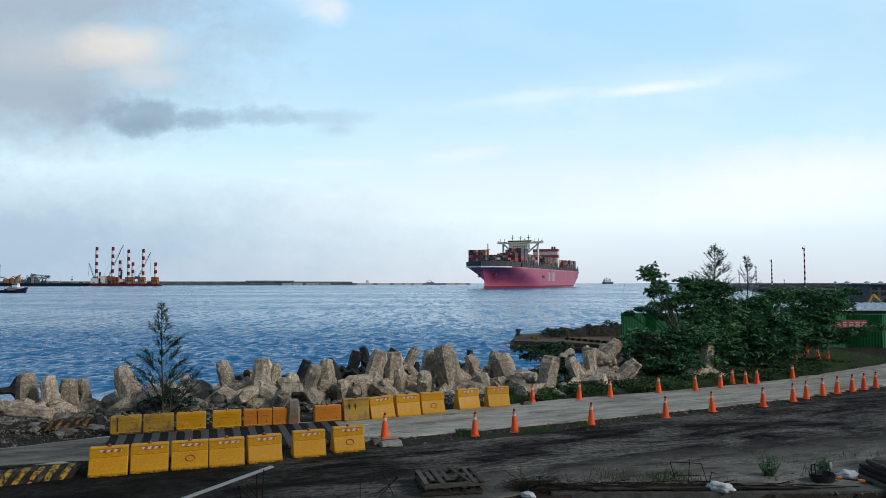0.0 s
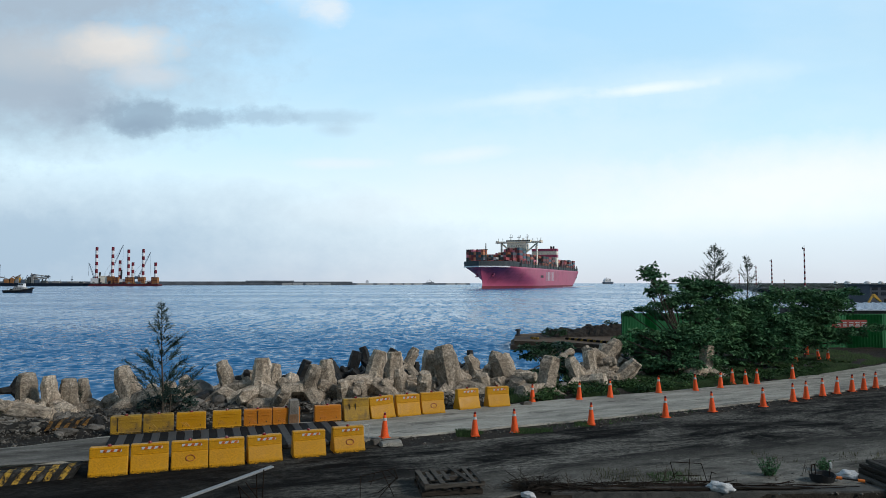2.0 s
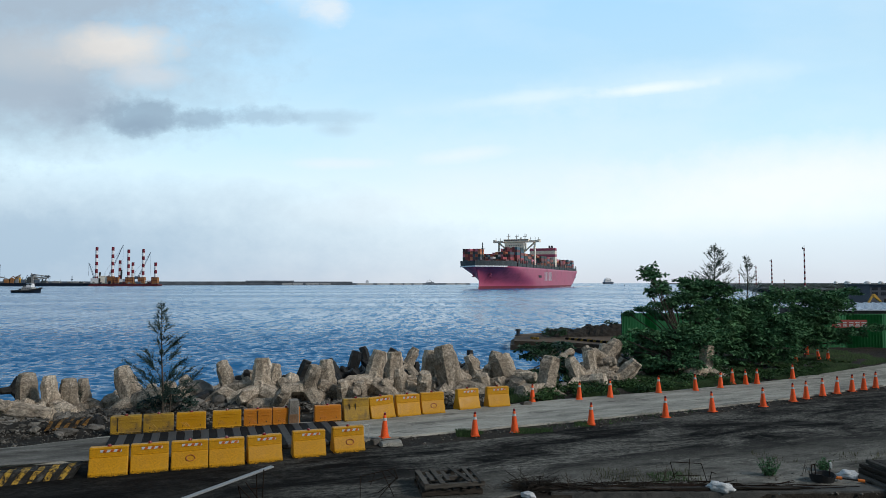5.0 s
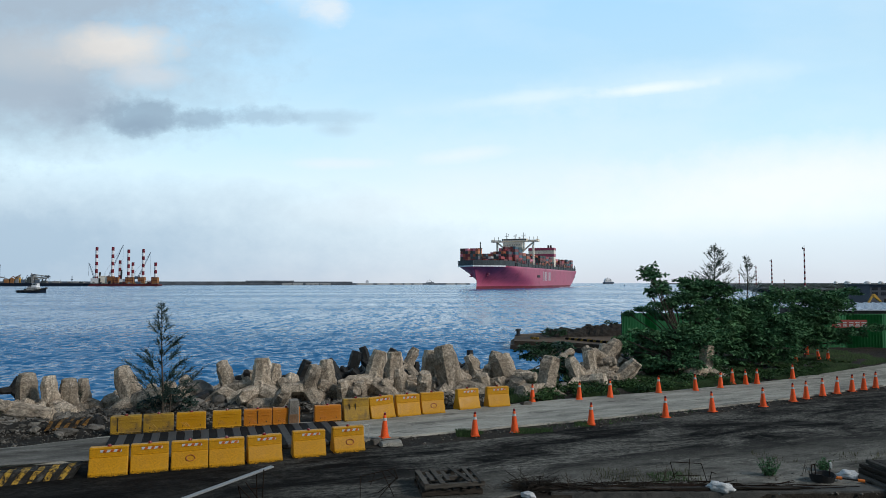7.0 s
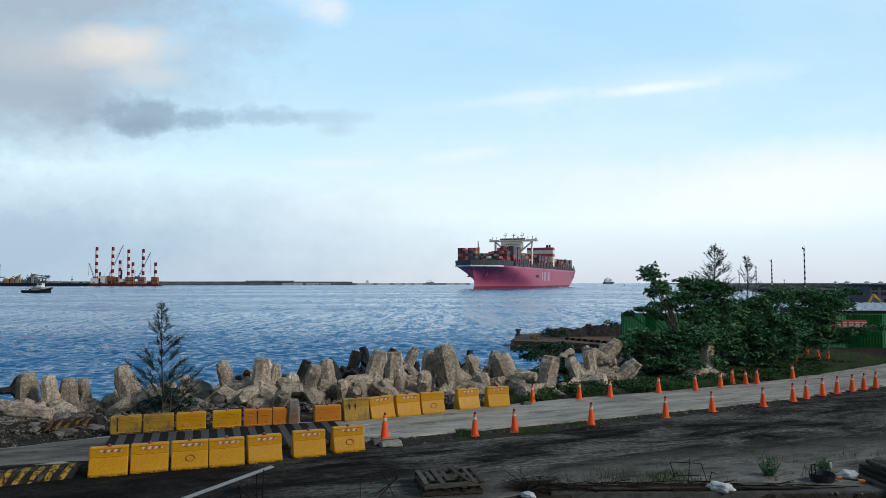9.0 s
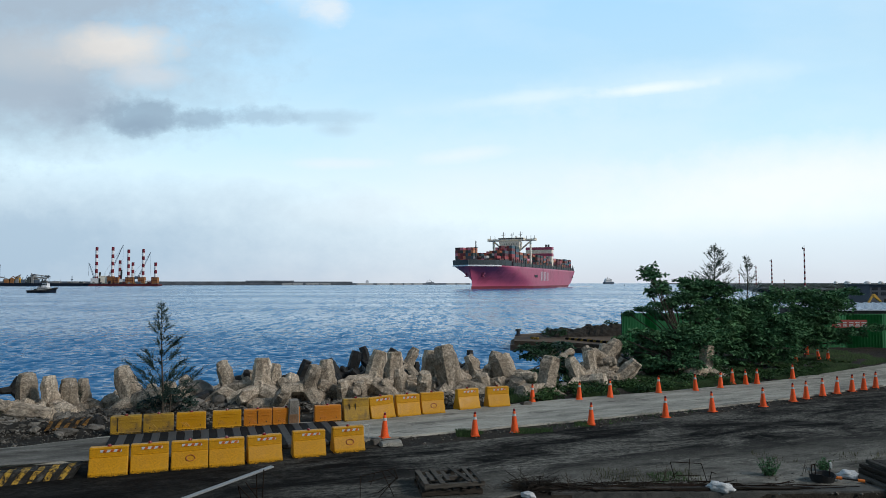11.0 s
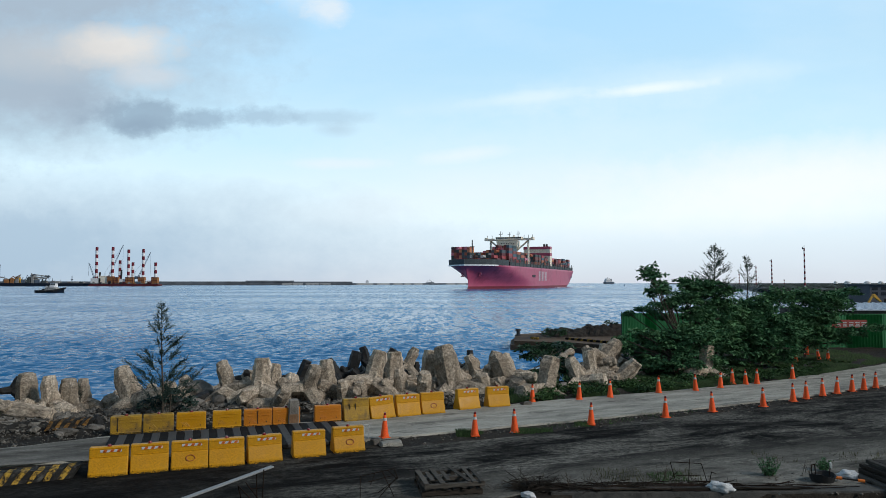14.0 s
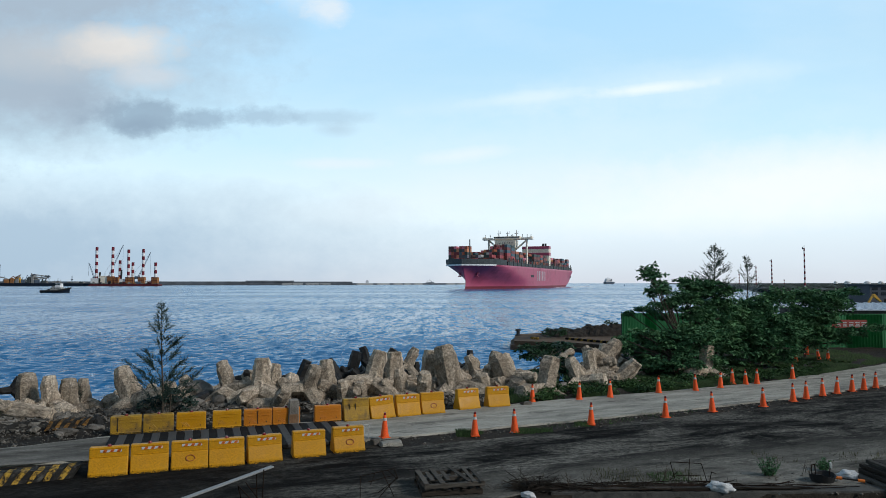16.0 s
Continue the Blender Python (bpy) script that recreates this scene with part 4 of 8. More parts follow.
# ---- pier, fence and yard behind ----
def build_pier():
    pier = thing("pier", "old stained concrete pier head with rubble on top", "pier", kind="structure")
    zt = -0.7
    bm = bmesh.new()
    out = [(5.97, 62.04), (10.53, 60.31), (16.76, 55.17), (27.14, 80.63), (12.96, 74.15), (7.45, 70.89), (6.52, 67.20)]
    prism(bm, out, -4.0, zt, "z")
    es = [e for e in bm.edges if all(abs(v.co.z - zt) < 1e-4 for v in e.verts)]
    bmesh.ops.bevel(bm, geom=es, offset=0.35, segments=4, affect="EDGES")
    part("pier_body", bm, M_PIER, pier)
    # painted kerb pieces along the near edge
    a, b = Vector((11.26, 63.88, zt)), Vector((14.74, 59.20, zt))
    n = 16
    me = {}
    for key, m in (("y", M_STRIPE_Y), ("k", M_STRIPE_K)):
        bm = bmesh.new()
        box(bm, (0, 0, 0.09), ((b - a).length / n - 0.01, 0.3, 0.2), bev=0.03)
        rough_up(bm, 0.02, 3)
        me[key] = bpy.data.meshes.new("kerb_piece")
        bm.to_mesh(me[key]), bm.free()
        me[key].materials.append(m)
    ang = math.degrees(math.atan2(b.y - a.y, b.x - a.x))
    for i in range(n):
        p = a.lerp(b, (i + 0.5) / n)
        ob = new("kerb_piece", me["y" if i % 2 else "k"])
        ob.parent, ob.matrix_basis = pier, pose(p.x, p.y, p.z, 0, 0, ang)
    for x, y in ((8.29, 64.52), (8.57, 63.88)):
        ob = new("kerb_piece", me["y"])
        ob.parent, ob.matrix_basis = pier, pose(x, y, zt, 0, 0, ang + 8)
    bm = bmesh.new()
    nx, ny = 90, 14
    P0, P1 = Vector((9.49, 68.63, 0)), Vector((20.76, 70.12, 0))
    rows = []
    for i in range(nx + 1):
        t = i / nx
        c = P0.lerp(P1, t)
        row = []
        for j in range(ny + 1):
            s = j / ny * 2 - 1
            h = (0.45 + 0.75 * t) * max(0.0, 1 - s * s) * min(1.0, t * 9)
            p = Vector((c.x, c.y + s * 2.2, 0))
            h *= 1 + 0.5 * noise.noise(p * 0.9) + 0.35 * noise.noise(p * 2.7)
            row.append(bm.verts.new((p.x, p.y, zt - 0.05 + h)))
        rows.append(row)
    for a, b in zip(rows, rows[1:]):
        for j in range(ny):
            bm.faces.new((a[j], b[j], b[j + 1], a[j + 1]))
    rough_up(bm, 0.10, 2.6)
    tagged(part("spoil_heap", bm, M_FAR_SOIL), "dark heap of spoil and stones on the pier", "rubble", kind="stuff")


M_FAR_SOIL = mat("spoil_heap", (0.022, 0.019, 0.016), (0.052, 0.044, 0.036), 0.95, 0.6, 8, 0.5, island=0.3)
build_pier()


def bollard(x, y, z):
    ob = thing("bollard", "black cast-iron mooring bollard on the pier", "bollard", "bollards of the pier", at=pose(x, y, z) @ Matrix.Scale(0.75, 4))
    bm = bmesh.new()
    rod(bm, (0, 0, -0.05), (0, 0, 0.12), 0.42, 0.40, 14)
    part("base", bm, M_DARK, ob)
    bm = bmesh.new()
    rod(bm, (0, 0, 0.1), (0, 0, 0.62), 0.24, 0.22, 14)
    part("post", bm, M_DARK, ob)
    bm = bmesh.new()
    rod(bm, (0, 0, 0.6), (0, 0, 0.85), 0.40, 0.34, 14)
    part("cap", bm, M_DARK, ob)


bollard(7.38, 68.63, -0.7)
bollard(15.24, 73.30, -0.5)


def build_fence():
    fence = thing("fence", "green corrugated sheet steel site fence", "fence")
    a, b = Vector((12.7, 49.6, 0)), Vector((44.0, 47.2, 0))
    d = b - a
    L = d.length
    n = int(L / 0.8)
    w = L / n
    H = 2.28
    bm = bmesh.new()
    # trapezoid corrugation
    k, pts = 4, []
    for i in range(k):
        x = i * w / k
        pts += [(x, 0), (x + w / k * 0.45, 0), (x + w / k * 0.6, -0.014), (x + w / k * 0.85, -0.014)]
    pts.append((w, 0))
    lo = [bm.verts.new((x, y, -0.3)) for x, y in pts]
    hi = [bm.verts.new((x, y, H)) for x, y in pts]
    for i in range(len(pts) - 1):
        bm.faces.new((lo[i], lo[i + 1], hi[i + 1], hi[i]))
    bmesh.ops.solidify(bm, geom=list(bm.faces), thickness=0.006)
    me = bpy.data.meshes.new("panel")
    bm.to_mesh(me), bm.free()
    me.materials.append(M_FENCE)
    ang = math.degrees(math.atan2(d.y, d.x))
    for i in range(n):
        p = a + d * (i / n)
        ob = new("panel", me)
        ob.parent, ob.matrix_basis = fence, pose(p.x, p.y, p.z, 0, 0, ang)
    bm = bmesh.new()
    m = pose(a.x, a.y, 0, 0, 0, ang)
    box(bm, (L / 2, 0.03, H + 0.02), (L, 0.07, 0.05), m)
    part("top_rail", bm, M_FENCE, fence)
    pm = None
    for i in range(0, n, 4):
        p = a + d * (i / n)
        if pm is None:
            bm = bmesh.new()
            rod(bm, (0, 0.08, -0.3), (0, 0.08, H + 0.14), 0.03, 0.03, 6)
            pm = bpy.data.meshes.new("post")
            bm.to_mesh(pm), bm.free()
            pm.materials.append(M_DARK)
        ob = new("post", pm)
        ob.parent, ob.matrix_basis = fence, pose(p.x, p.y, 0, 0, 0, ang)
    # sign on the sheets
    sign = thing("fence_sign", "faded red sign with white lettering on the green fence", "sign")
    s = Vector((27.99, 48.10, 1.65))
    sm = pose(s.x, s.y, s.z, 0, 0, ang)
    bm = bmesh.new()
    box(bm, (0, 0, 0), (2.35, 0.03, 0.55), sm, bev=0.008)
    part("board", bm, M_SIGN, sign)
    for i, wd in enumerate((0.30, 0.26, 0.3, 0.3, 0.34)):
        bm = bmesh.new()
        x = -0.72 + i * 0.42
        box(bm, (x, -0.02, 0.09), (wd, 0.012, 0.07), sm)
        box(bm, (x, -0.02, -0.03), (wd * 0.8, 0.012, 0.06), sm)
        box(bm, (x, -0.02, -0.14), (wd, 0.012, 0.07), sm)
        part("lettering_bar", bm, M_TAPE_W, sign)


build_fence()


def build_shed():
    shed = thing("site_shed", "low site shed with a pale blue sheet roof", "shed")
    x0, y0, x1, y1 = 29.6, 53.5, 46.0, 62.0
    bm = bmesh.new()
    box(bm, ((x0 + x1) / 2, (y0 + y1) / 2, 1.1), (x1 - x0 - 0.4, y1 - y0 - 0.4, 2.5))
    part("wall", bm, M_KERB, shed)
    bm = bmesh.new()
    prism(bm, [(y0, 2.34), (y1, 2.62), (y1, 2.70), (y0, 2.42)], x0, x1, "x")
    roof = part("roof", bm, M_ROOF, shed)
    x = x0 + 0.3
    while x < x1:
        bm = bmesh.new()
        prism(bm, [(y0, 2.42), (y1, 2.70), (y1, 2.74), (y0, 2.46)], x, x + 0.06, "x")
        part("rib", bm, M_ROOF, roof)
        x += 0.75


build_shed()


def build_digger():
    at = pose(60.6, 95.00, 0, 0, 0, 12) @ Matrix.Scale(0.70, 4)
    d = thing("excavator", "muddy yellow excavator parked behind the site fence", "excavator", at=at)
    bm = bmesh.new()
    for y in (-1.2, 1.2):
        prism(bm, [(-1.9, 0.35), (-1.6, 0.0), (1.6, 0.0), (1.9, 0.35), (1.6, 0.85), (-1.6, 0.85)], y - 0.28, y + 0.28, "y")
    part("tracks", bm, M_DARK, d)
    bm = bmesh.new()
    box(bm, (0.6, 0, 1.75), (3.6, 2.6, 1.3), bev=0.15)
    part("body", bm, M_DIGGER, d)
    bm = bmesh.new()
    box(bm, (-0.7, -0.85, 2.6), (1.3, 0.9, 1.4), bev=0.1)
    part("cab", bm, M_GLASS_DARK, d)
    bm = bmesh.new()
    prism(bm, [(-0.6, 1.9), (-0.9, 2.2), (-3.0, 4.2), (-3.4, 4.1), (-3.2, 3.6)], -0.2, 0.2, "y")
    part("boom", bm, M_DIGGER, d)
    bm = bmesh.new()
    prism(bm, [(-3.4, 4.2), (-3.0, 4.2), (-4.6, 2.0), (-4.9, 2.1)], -0.15, 0.15, "y")
    part("arm", bm, M_DIGGER, d)
    bm = bmesh.new()
    prism(bm, [(-4.5, 2.2), (-5.1, 2.2), (-5.3, 1.5), (-4.6, 1.2), (-4.2, 1.6)], -0.5, 0.5, "y")
    part("bucket", bm, M_DARK, d)


build_digger()


def build_site_office():
    o = thing("site_office", "dark grey site office block behind the fence", "building")
    x0, x1, y0, y1, h = 98.0, 122.0, 160.0, 170.0, 4.1
    bm = bmesh.new()
    box(bm, ((x0 + x1) / 2, (y0 + y1) / 2, h / 2 - 0.2), (x1 - x0, y1 - y0, h), bev=0.05)
    part("wall", bm, M_OFFICE, o)
    bm = bmesh.new()
    box(bm, ((x0 + x1) / 2, (y0 + y1) / 2, h - 0.1), (x1 - x0 + 0.8, y1 - y0 + 0.8, 0.35), bev=0.05)
    part("roof", bm, M_SHIP_GREY, o)
    for z in (1.9, 3.1):
        x = x0 + 1.2
        while x < x1 - 1.0:
            bm = bmesh.new()
            box(bm, (x, y0 - 0.03, z), (1.3, 0.08, 0.7), bev=0.01)
            part("window", bm, M_GLASS_DARK, o)
            x += 2.1


M_OFFICE = mat("grey_office_cladding", (0.055, 0.062, 0.075), (0.085, 0.092, 0.105), 0.7, 0.3, 4, 0.0)
build_site_office()


# ---- far shore to the right, its masts and tanks ----
M_SCRUB = mat("grey_green_scrub", (0.026, 0.034, 0.030), (0.05, 0.058, 0.048), 0.9, 0.1, 1, 0.0, island=0.4)


def build_far_shore():
    rnd = random.Random(8)
    verts, faces = [], []
    coast = [(915.46, 2960.64), (647.25, 1850.51), (429.32, 1088.65), (232.44, 536.58), (162.01, 356.10), (106.33, 212.96), (96.00, 165.49)]
    n, mcols = 160, 26
    for i in range(n + 1):
        t = i / n
        x = float(np.interp(t, np.linspace(0, 1, len(coast)), [c[0] for c in coast]))
        y = float(np.interp(t, np.linspace(0, 1, len(coast)), [c[1] for c in coast]))
        for j in range(mcols):
            s = (j / (mcols - 1)) ** 2
            px, py = x + s * 2600, y + s * (600 if y > 400 else 300) * (1 - 0.3 * t)
            h = -3.0 if j == 0 else 1.2 + 1.0 * noise.noise(Vector((px * 0.02, py * 0.02, 1))) + 0.8 * noise.noise(Vector((px * 0.11, py * 0.11, 5)))
            verts.append((px, py, h))
    for i in range(n):
        for j in range(mcols - 1):
            a = i * mcols + j
            faces.append((a, a + mcols, a + mcols + 1, a + 1))
    ob = mesh_from("far_shore", verts, faces, M_FAR_LAND)
    tagged(ob, "low distant spit of scrub and stone", "shore", kind="structure")
    # scrub clumps that roughen its outline
    bm = bmesh.new()
    for _ in range(260):
        D = rnd.uniform(260, 900)
        u = rnd.uniform(0.46, 0.72)
        x, y = u * D, D
        s = rnd.uniform(1.2, 3.2) * (D / 500) ** 0.5
        bmesh.ops.create_icosphere(bm, subdivisions=1, radius=1, matrix=Matrix.Translation((x, y, 1.2)) @ Matrix.Diagonal((s * 2.2, s * 1.4, min(2.2, s * 0.6), 1)))
    rough_up(bm, 0.4, 0.5)
    tagged(part("scrub", bm, M_SCRUB), "dark green scrub on the distant spit", "scrub", kind="stuff")


build_far_shore()


def mast(x, y, z0, h, r, bands):
    ob = thing("range_mast", "tall red and white banded mast on the distant shore", "mast", "masts on the far shore", at=pose(x, y, z0))
    for i in range(bands):
        bm = bmesh.new()
        a, b = i * h / bands, (i + 1) * h / bands
        ra, rb = r * (1 - 0.25 * a / h), r * (1 - 0.25 * b / h)
        rod(bm, (0, 0, a), (0, 0, b), ra, rb, 8)
        part("band", bm, M_RIG_RED if i % 2 == 0 else M_SHIP_WHITE, ob)
    bm = bmesh.new()
    rod(bm, (0, 0, h), (0, 0, h * 1.06), r * 0.3, r * 0.2, 6)
    rod(bm, (-r * 2.2, 0, h * 0.985), (r * 0.5, 0, h * 0.985), r * 0.25, r * 0.25, 6)
    rod(bm, (-r * 2, 0, h * 0.97), (-r * 2, 0, h * 1.02), r * 0.4, r * 0.4, 6)
    part("lamp_bracket", bm, M_DARK, ob)


mast(207.98, 400.00, -0.62, 25.0, 0.50, 15)
mast(330.84, 700.00, -0.49, 27.0, 0.75, 13)
mast(449.99, 1000.00, 1.42, 26.0, 0.95, 9)
mast(595.93, 1400.00, 1.32, 20.0, 1.1, 7)
mast(735.26, 1500.00, 0.49, 10.0, 1.0, 3)


def tank(x, y, z, r, h):
    ob = thing("storage_tank", "white domed storage tank on the distant shore", "tank", "tanks on the far shore", at=pose(x, y, z))
    bm = bmesh.new()
    rod(bm, (0, 0, 0), (0, 0, h * 0.6), r, r, 16)
    part("shell", bm, M_SHIP_WHITE, ob)
    bm = bmesh.new()
    rod(bm, (0, 0, h * 0.6), (0, 0, h * 0.85), r, r * 0.72, 16)
    rod(bm, (0, 0, h * 0.85), (0, 0, h), r * 0.72, r * 0.25, 16)
    part("roof", bm, M_SHIP_WHITE, ob)


tank(813.49, 1400.00, 0.75, 6.0, 7.0)
tank(853.26, 1400.00, 0.75, 6.5, 6.5)
tank(789.65, 1400.00, 1.32, 3.5, 6.0)
tank(943.44, 1500.00, 1.10, 5.0, 6.5)


# ---- breakwater across the harbour ----
def build_breakwater():
    bw = thing("breakwater", "long grey concrete breakwater across the harbour", "breakwater", kind="structure")
    a, b, c = Vector((-1500, 1100, 0)), Vector((-203.21, 1574.95, 0)), Vector((73.93, 1897.95, 0))

    def run(name, p, q, prof, m, label=""):
        d = q - p
        bm = bmesh.new()
        prism(bm, prof, 0, d.length, "x")
        ob = part(name, bm, m, bw, label)
        ob.matrix_basis = Matrix.Translation(p) @ Matrix.Rotation(math.atan2(d.y, d.x), 4, "Z")
        return ob

    run("wall", a, b, [(0, -4), (0, 1.2), (7, 1.6), (7, 6.2), (11, 6.6), (14, -4)], M_FAR_STONE)
    run("outer_wall", b, c, [(0, -4), (0, 2.6), (10, 2.8), (11, -4)], M_FAR_STONE)
    d = (b - a).normalized()

    def on(px_u):
        # place along the line at a given bearing
        t = (a.x - px_u * a.y) / (px_u * d.y - d.x)
        return a + d * t

    def on2(px_u):
        e = (c - b).normalized()
        t = (b.x - px_u * b.y) / (px_u * e.y - e.x)
        return b + e * t

    p, q = on((436 - 784) / 1230.6), on((521 - 784) / 1230.6)
    run("raised_wall", p, q, [(6, 5), (8, 8.6), (13, 8.6), (14, 5)], M_FAR_STONE)
    for x0, x1 in ((500, 518), (519, 537), (542, 565), (567, 586)):
        p, q = on((x0 - 784) / 1230.6), on((x1 - 784) / 1230.6)
        run("caisson", p - Vector((0, 3, 0)), q - Vector((0, 3, 0)), [(0, -4), (0, 3.4), (4, 3.6), (4, -4)], M_FAR_PALE, "pale concrete caisson")
    for x0, x1 in ((632, 646), (647, 661), (668, 690), (697, 713), (716, 728), (733, 748), (790, 806), (809, 824)):
        p, q = on2((x0 - 784) / 1230.6), on2((x1 - 784) / 1230.6)
        run("caisson", p - Vector((0, 3, 0)), q - Vector((0, 3, 0)), [(0, -4), (0, 2.3), (4, 2.5), (4, -4)], M_FAR_PALE, "pale concrete caisson")
    # armour stones at its foot
    rnd = random.Random(2)
    bm = bmesh.new()
    for _ in range(420):
        t = rnd.uniform(0.35, 1.0)
        p = a.lerp(b, t)
        s = rnd.uniform(1.0, 2.6)
        box(bm, (p.x, p.y - rnd.uniform(0, 5), -1.2), (s * 2, s, s), pose(0, 0, 0), taper=0.6)
    tagged(part("armour_stone", bm, M_DARK_STONE), "dark armour stones along the breakwater foot", "rubble", kind="stuff")


M_DARK_STONE = mat("dark_armour_stone", (0.045, 0.052, 0.06), (0.085, 0.095, 0.105), 0.9, 0.1, 1, 0.0, island=0.3)
build_breakwater()


# ---- jack-up barge ----
def build_rig():
    D = 1165.0
    k = D / 1230.6
    X0 = (219 - 784) * k
    rig = thing("jackup_barge", "red jack-up work barge with banded legs and cranes", "barge", at=pose(X0, D, SEA))

    def lx(px):
        return (px - 219) * k

    def lz(py):
        return (506.6 - py) * k

    bm = bmesh.new()
    prism(bm, [(lx(154), 1.5), (lx(157), -2), (lx(280), -2), (lx(283), 1.5), (lx(282), lz(503)), (lx(155), lz(503))], -5, 12, "y")
    part("hull", bm, M_RIG_RED_DARK, rig)
    bm = bmesh.new()
    box(bm, (lx(219), 0, lz(502.5)), (lx(281) - lx(157), 9, 1.0))
    part("deck", bm, M_DARK, rig)
    for i, (px, y0, yo) in enumerate(((171, 437.5, 0), (199.5, 437.5, 0), (227.5, 442, 0), (253.5, 441, 0), (210, 461, 5), (233, 464.5, 5), (275.5, 465, 0))):
        leg = None
        z0, z1 = lz(500), lz(y0)
        step = 6.55 * k
        z, j = z1, 0
        bm0 = bmesh.new()
        rod(bm0, (lx(px), yo, -3), (lx(px), yo, z0), 2.0, 2.0, 10)
        leg = part("leg", bm0, M_SHIP_WHITE, rig, "red and white banded steel leg")
        while z > z0 + 0.5:
            bm = bmesh.new()
            rod(bm, (lx(px), yo, max(z0, z - step)), (lx(px), yo, z), 2.25, 2.25, 10)
            part("band", bm, M_RIG_RED if j % 2 == 0 else M_SHIP_WHITE, leg)
            z -= step
            j += 1
    for x0, x1, y0 in ((192, 203, 489.5), (204, 212, 491), (224, 238, 491), (246, 258, 491), (270, 281, 491)):
        bm = bmesh.new()
        box(bm, ((lx(x0) + lx(x1)) / 2, -1, (lz(y0) + lz(502.6)) / 2), (lx(x1) - lx(x0), 7, lz(y0) - lz(502.6)), bev=0.3)
        house = part("jack_house", bm, M_RIG_ORANGE, rig)
        bm = bmesh.new()
        zt, zb = lz(y0), lz(502.6)
        for x in np.linspace(lx(x0) + 0.5, lx(x1) - 0.5, 4):
            box(bm, (float(x), -4.6, (zt + zb) / 2), (0.5, 0.3, zt - zb))
        for z in (zt - 0.5, (zt + zb) / 2):
            box(bm, ((lx(x0) + lx(x1)) / 2, -4.7, z), (lx(x1) - lx(x0), 0.3, 0.6))
        part("jack_frame", bm, M_RIG_RED_DARK, house)
    for x0, x1, y0, m in ((162, 180, 492.5, M_SHIP_WHITE), (176, 192, 488.5, M_CREAM), (212, 226, 494, M_SHIP_WHITE), (255, 270, 497, M_SHIP_WHITE)):
        bm = bmesh.new()
        box(bm, ((lx(x0) + lx(x1)) / 2, 1, (lz(y0) + lz(502.6)) / 2), (lx(x1) - lx(x0), 7, lz(y0) - lz(502.6)), bev=0.3)
        dh = part("deckhouse", bm, m, rig)
        bm = bmesh.new()
        nn = max(2, int((x1 - x0) / 3))
        for i in range(nn):
            xx = lx(x0) + (i + 0.5) * (lx(x1) - lx(x0)) / nn
            box(bm, (xx, -2.55, lz(y0) - 1.6), (1.2, 0.2, 0.9))
        part("window_row", bm, M_GLASS_DARK, dh)
    for (xa, ya, xb, yb) in ((166.5, 491, 156.5, 465.5), (192, 490, 217, 434), (245, 490, 266, 447)):
        crane = bmesh.new()
        pa, pb = Vector((lx(xa), 1, lz(ya))), Vector((lx(xb), 1, lz(yb)))
        s = 1.1
        for o in ((-s, 0), (s, 0)):
            rod(crane, pa + Vector((o[0], 0, 0)), pb + Vector((o[0] * 0.4, 0, 0)), 0.35, 0.3, 5)
        for t in np.linspace(0.03, 0.97, 15):
            p = pa.lerp(pb, float(t))
            q = pa.lerp(pb, float(min(1, t + 0.06)))
            rod(crane, p + Vector((-s * (1 - 0.5 * t), 0, 0)), q + Vector((s * (1 - 0.5 * t), 0, 0)), 0.2, 0.2, 4)
        rod(crane, pb, (pb.x, pb.y, pa.z + 2), 0.14, 0.14, 4)
        q = pa + Vector((-6 if xb > xa else 5, 0, 1.5))
        rod(crane, pb, q + Vector((0, 0, 6)), 0.12, 0.12, 4)
        rod(crane, q, q + Vector((0, 0, 6)), 0.4, 0.3, 5)
        c = part("crane_boom", crane, M_CRANE, rig, "slewing lattice crane")
        bm = bmesh.new()
        box(bm, (pa.x - (2 if xb > xa else -2), 1, pa.z - 1.5), (7, 5, 4.5), bev=0.3)
        part("crane_cab", bm, M_CRANE, c)
    bm = bmesh.new()
    rod(bm, (lx(177), 0, lz(490)), (lx(177), 0, lz(482)), 1.6, 1.6, 8)
    rod(bm, (lx(213.5), 4, lz(495)), (lx(213.5), 4, lz(478)), 1.1, 1.1, 8)
    part("vent_stack", bm, M_DARK, rig)
    # deck gear: winches, crates and tanks, then the rail along the side
    rnd = random.Random(33)
    for _ in range(26):
        px = rnd.uniform(158, 280)
        w, h = rnd.uniform(1.2, 4.5), rnd.uniform(1.0, 4.2)
        bm = bmesh.new()
        box(bm, (lx(px), -4.2, lz(502.6) + h / 2), (w, 1.6, h), bev=0.1)
        part("deck_gear", bm, rnd.choice((M_DARK, M_CRANE, M_RIG_ORANGE, M_SHIP_GREY_PALE, M_DARK, M_RIG_RED_DARK)), rig)
    bm = bmesh.new()
    for x in np.arange(lx(155), lx(282), 2.2):
        rod(bm, (float(x), -4.9, lz(503)), (float(x), -4.9, lz(503) + 1.2), 0.12, 0.12, 4)
    rod(bm, (lx(155), -4.9, lz(503) + 1.2), (lx(282), -4.9, lz(503) + 1.2), 0.14, 0.14, 4)
    part("side_rail", bm, M_SHIP_GREY_PALE, rig)


M_RIG_RED_DARK = mat("rig_oxide_red", (0.085, 0.014, 0.017), (0.13, 0.022, 0.025), 0.7, 0.05, 0.6, 0.0)
build_rig()


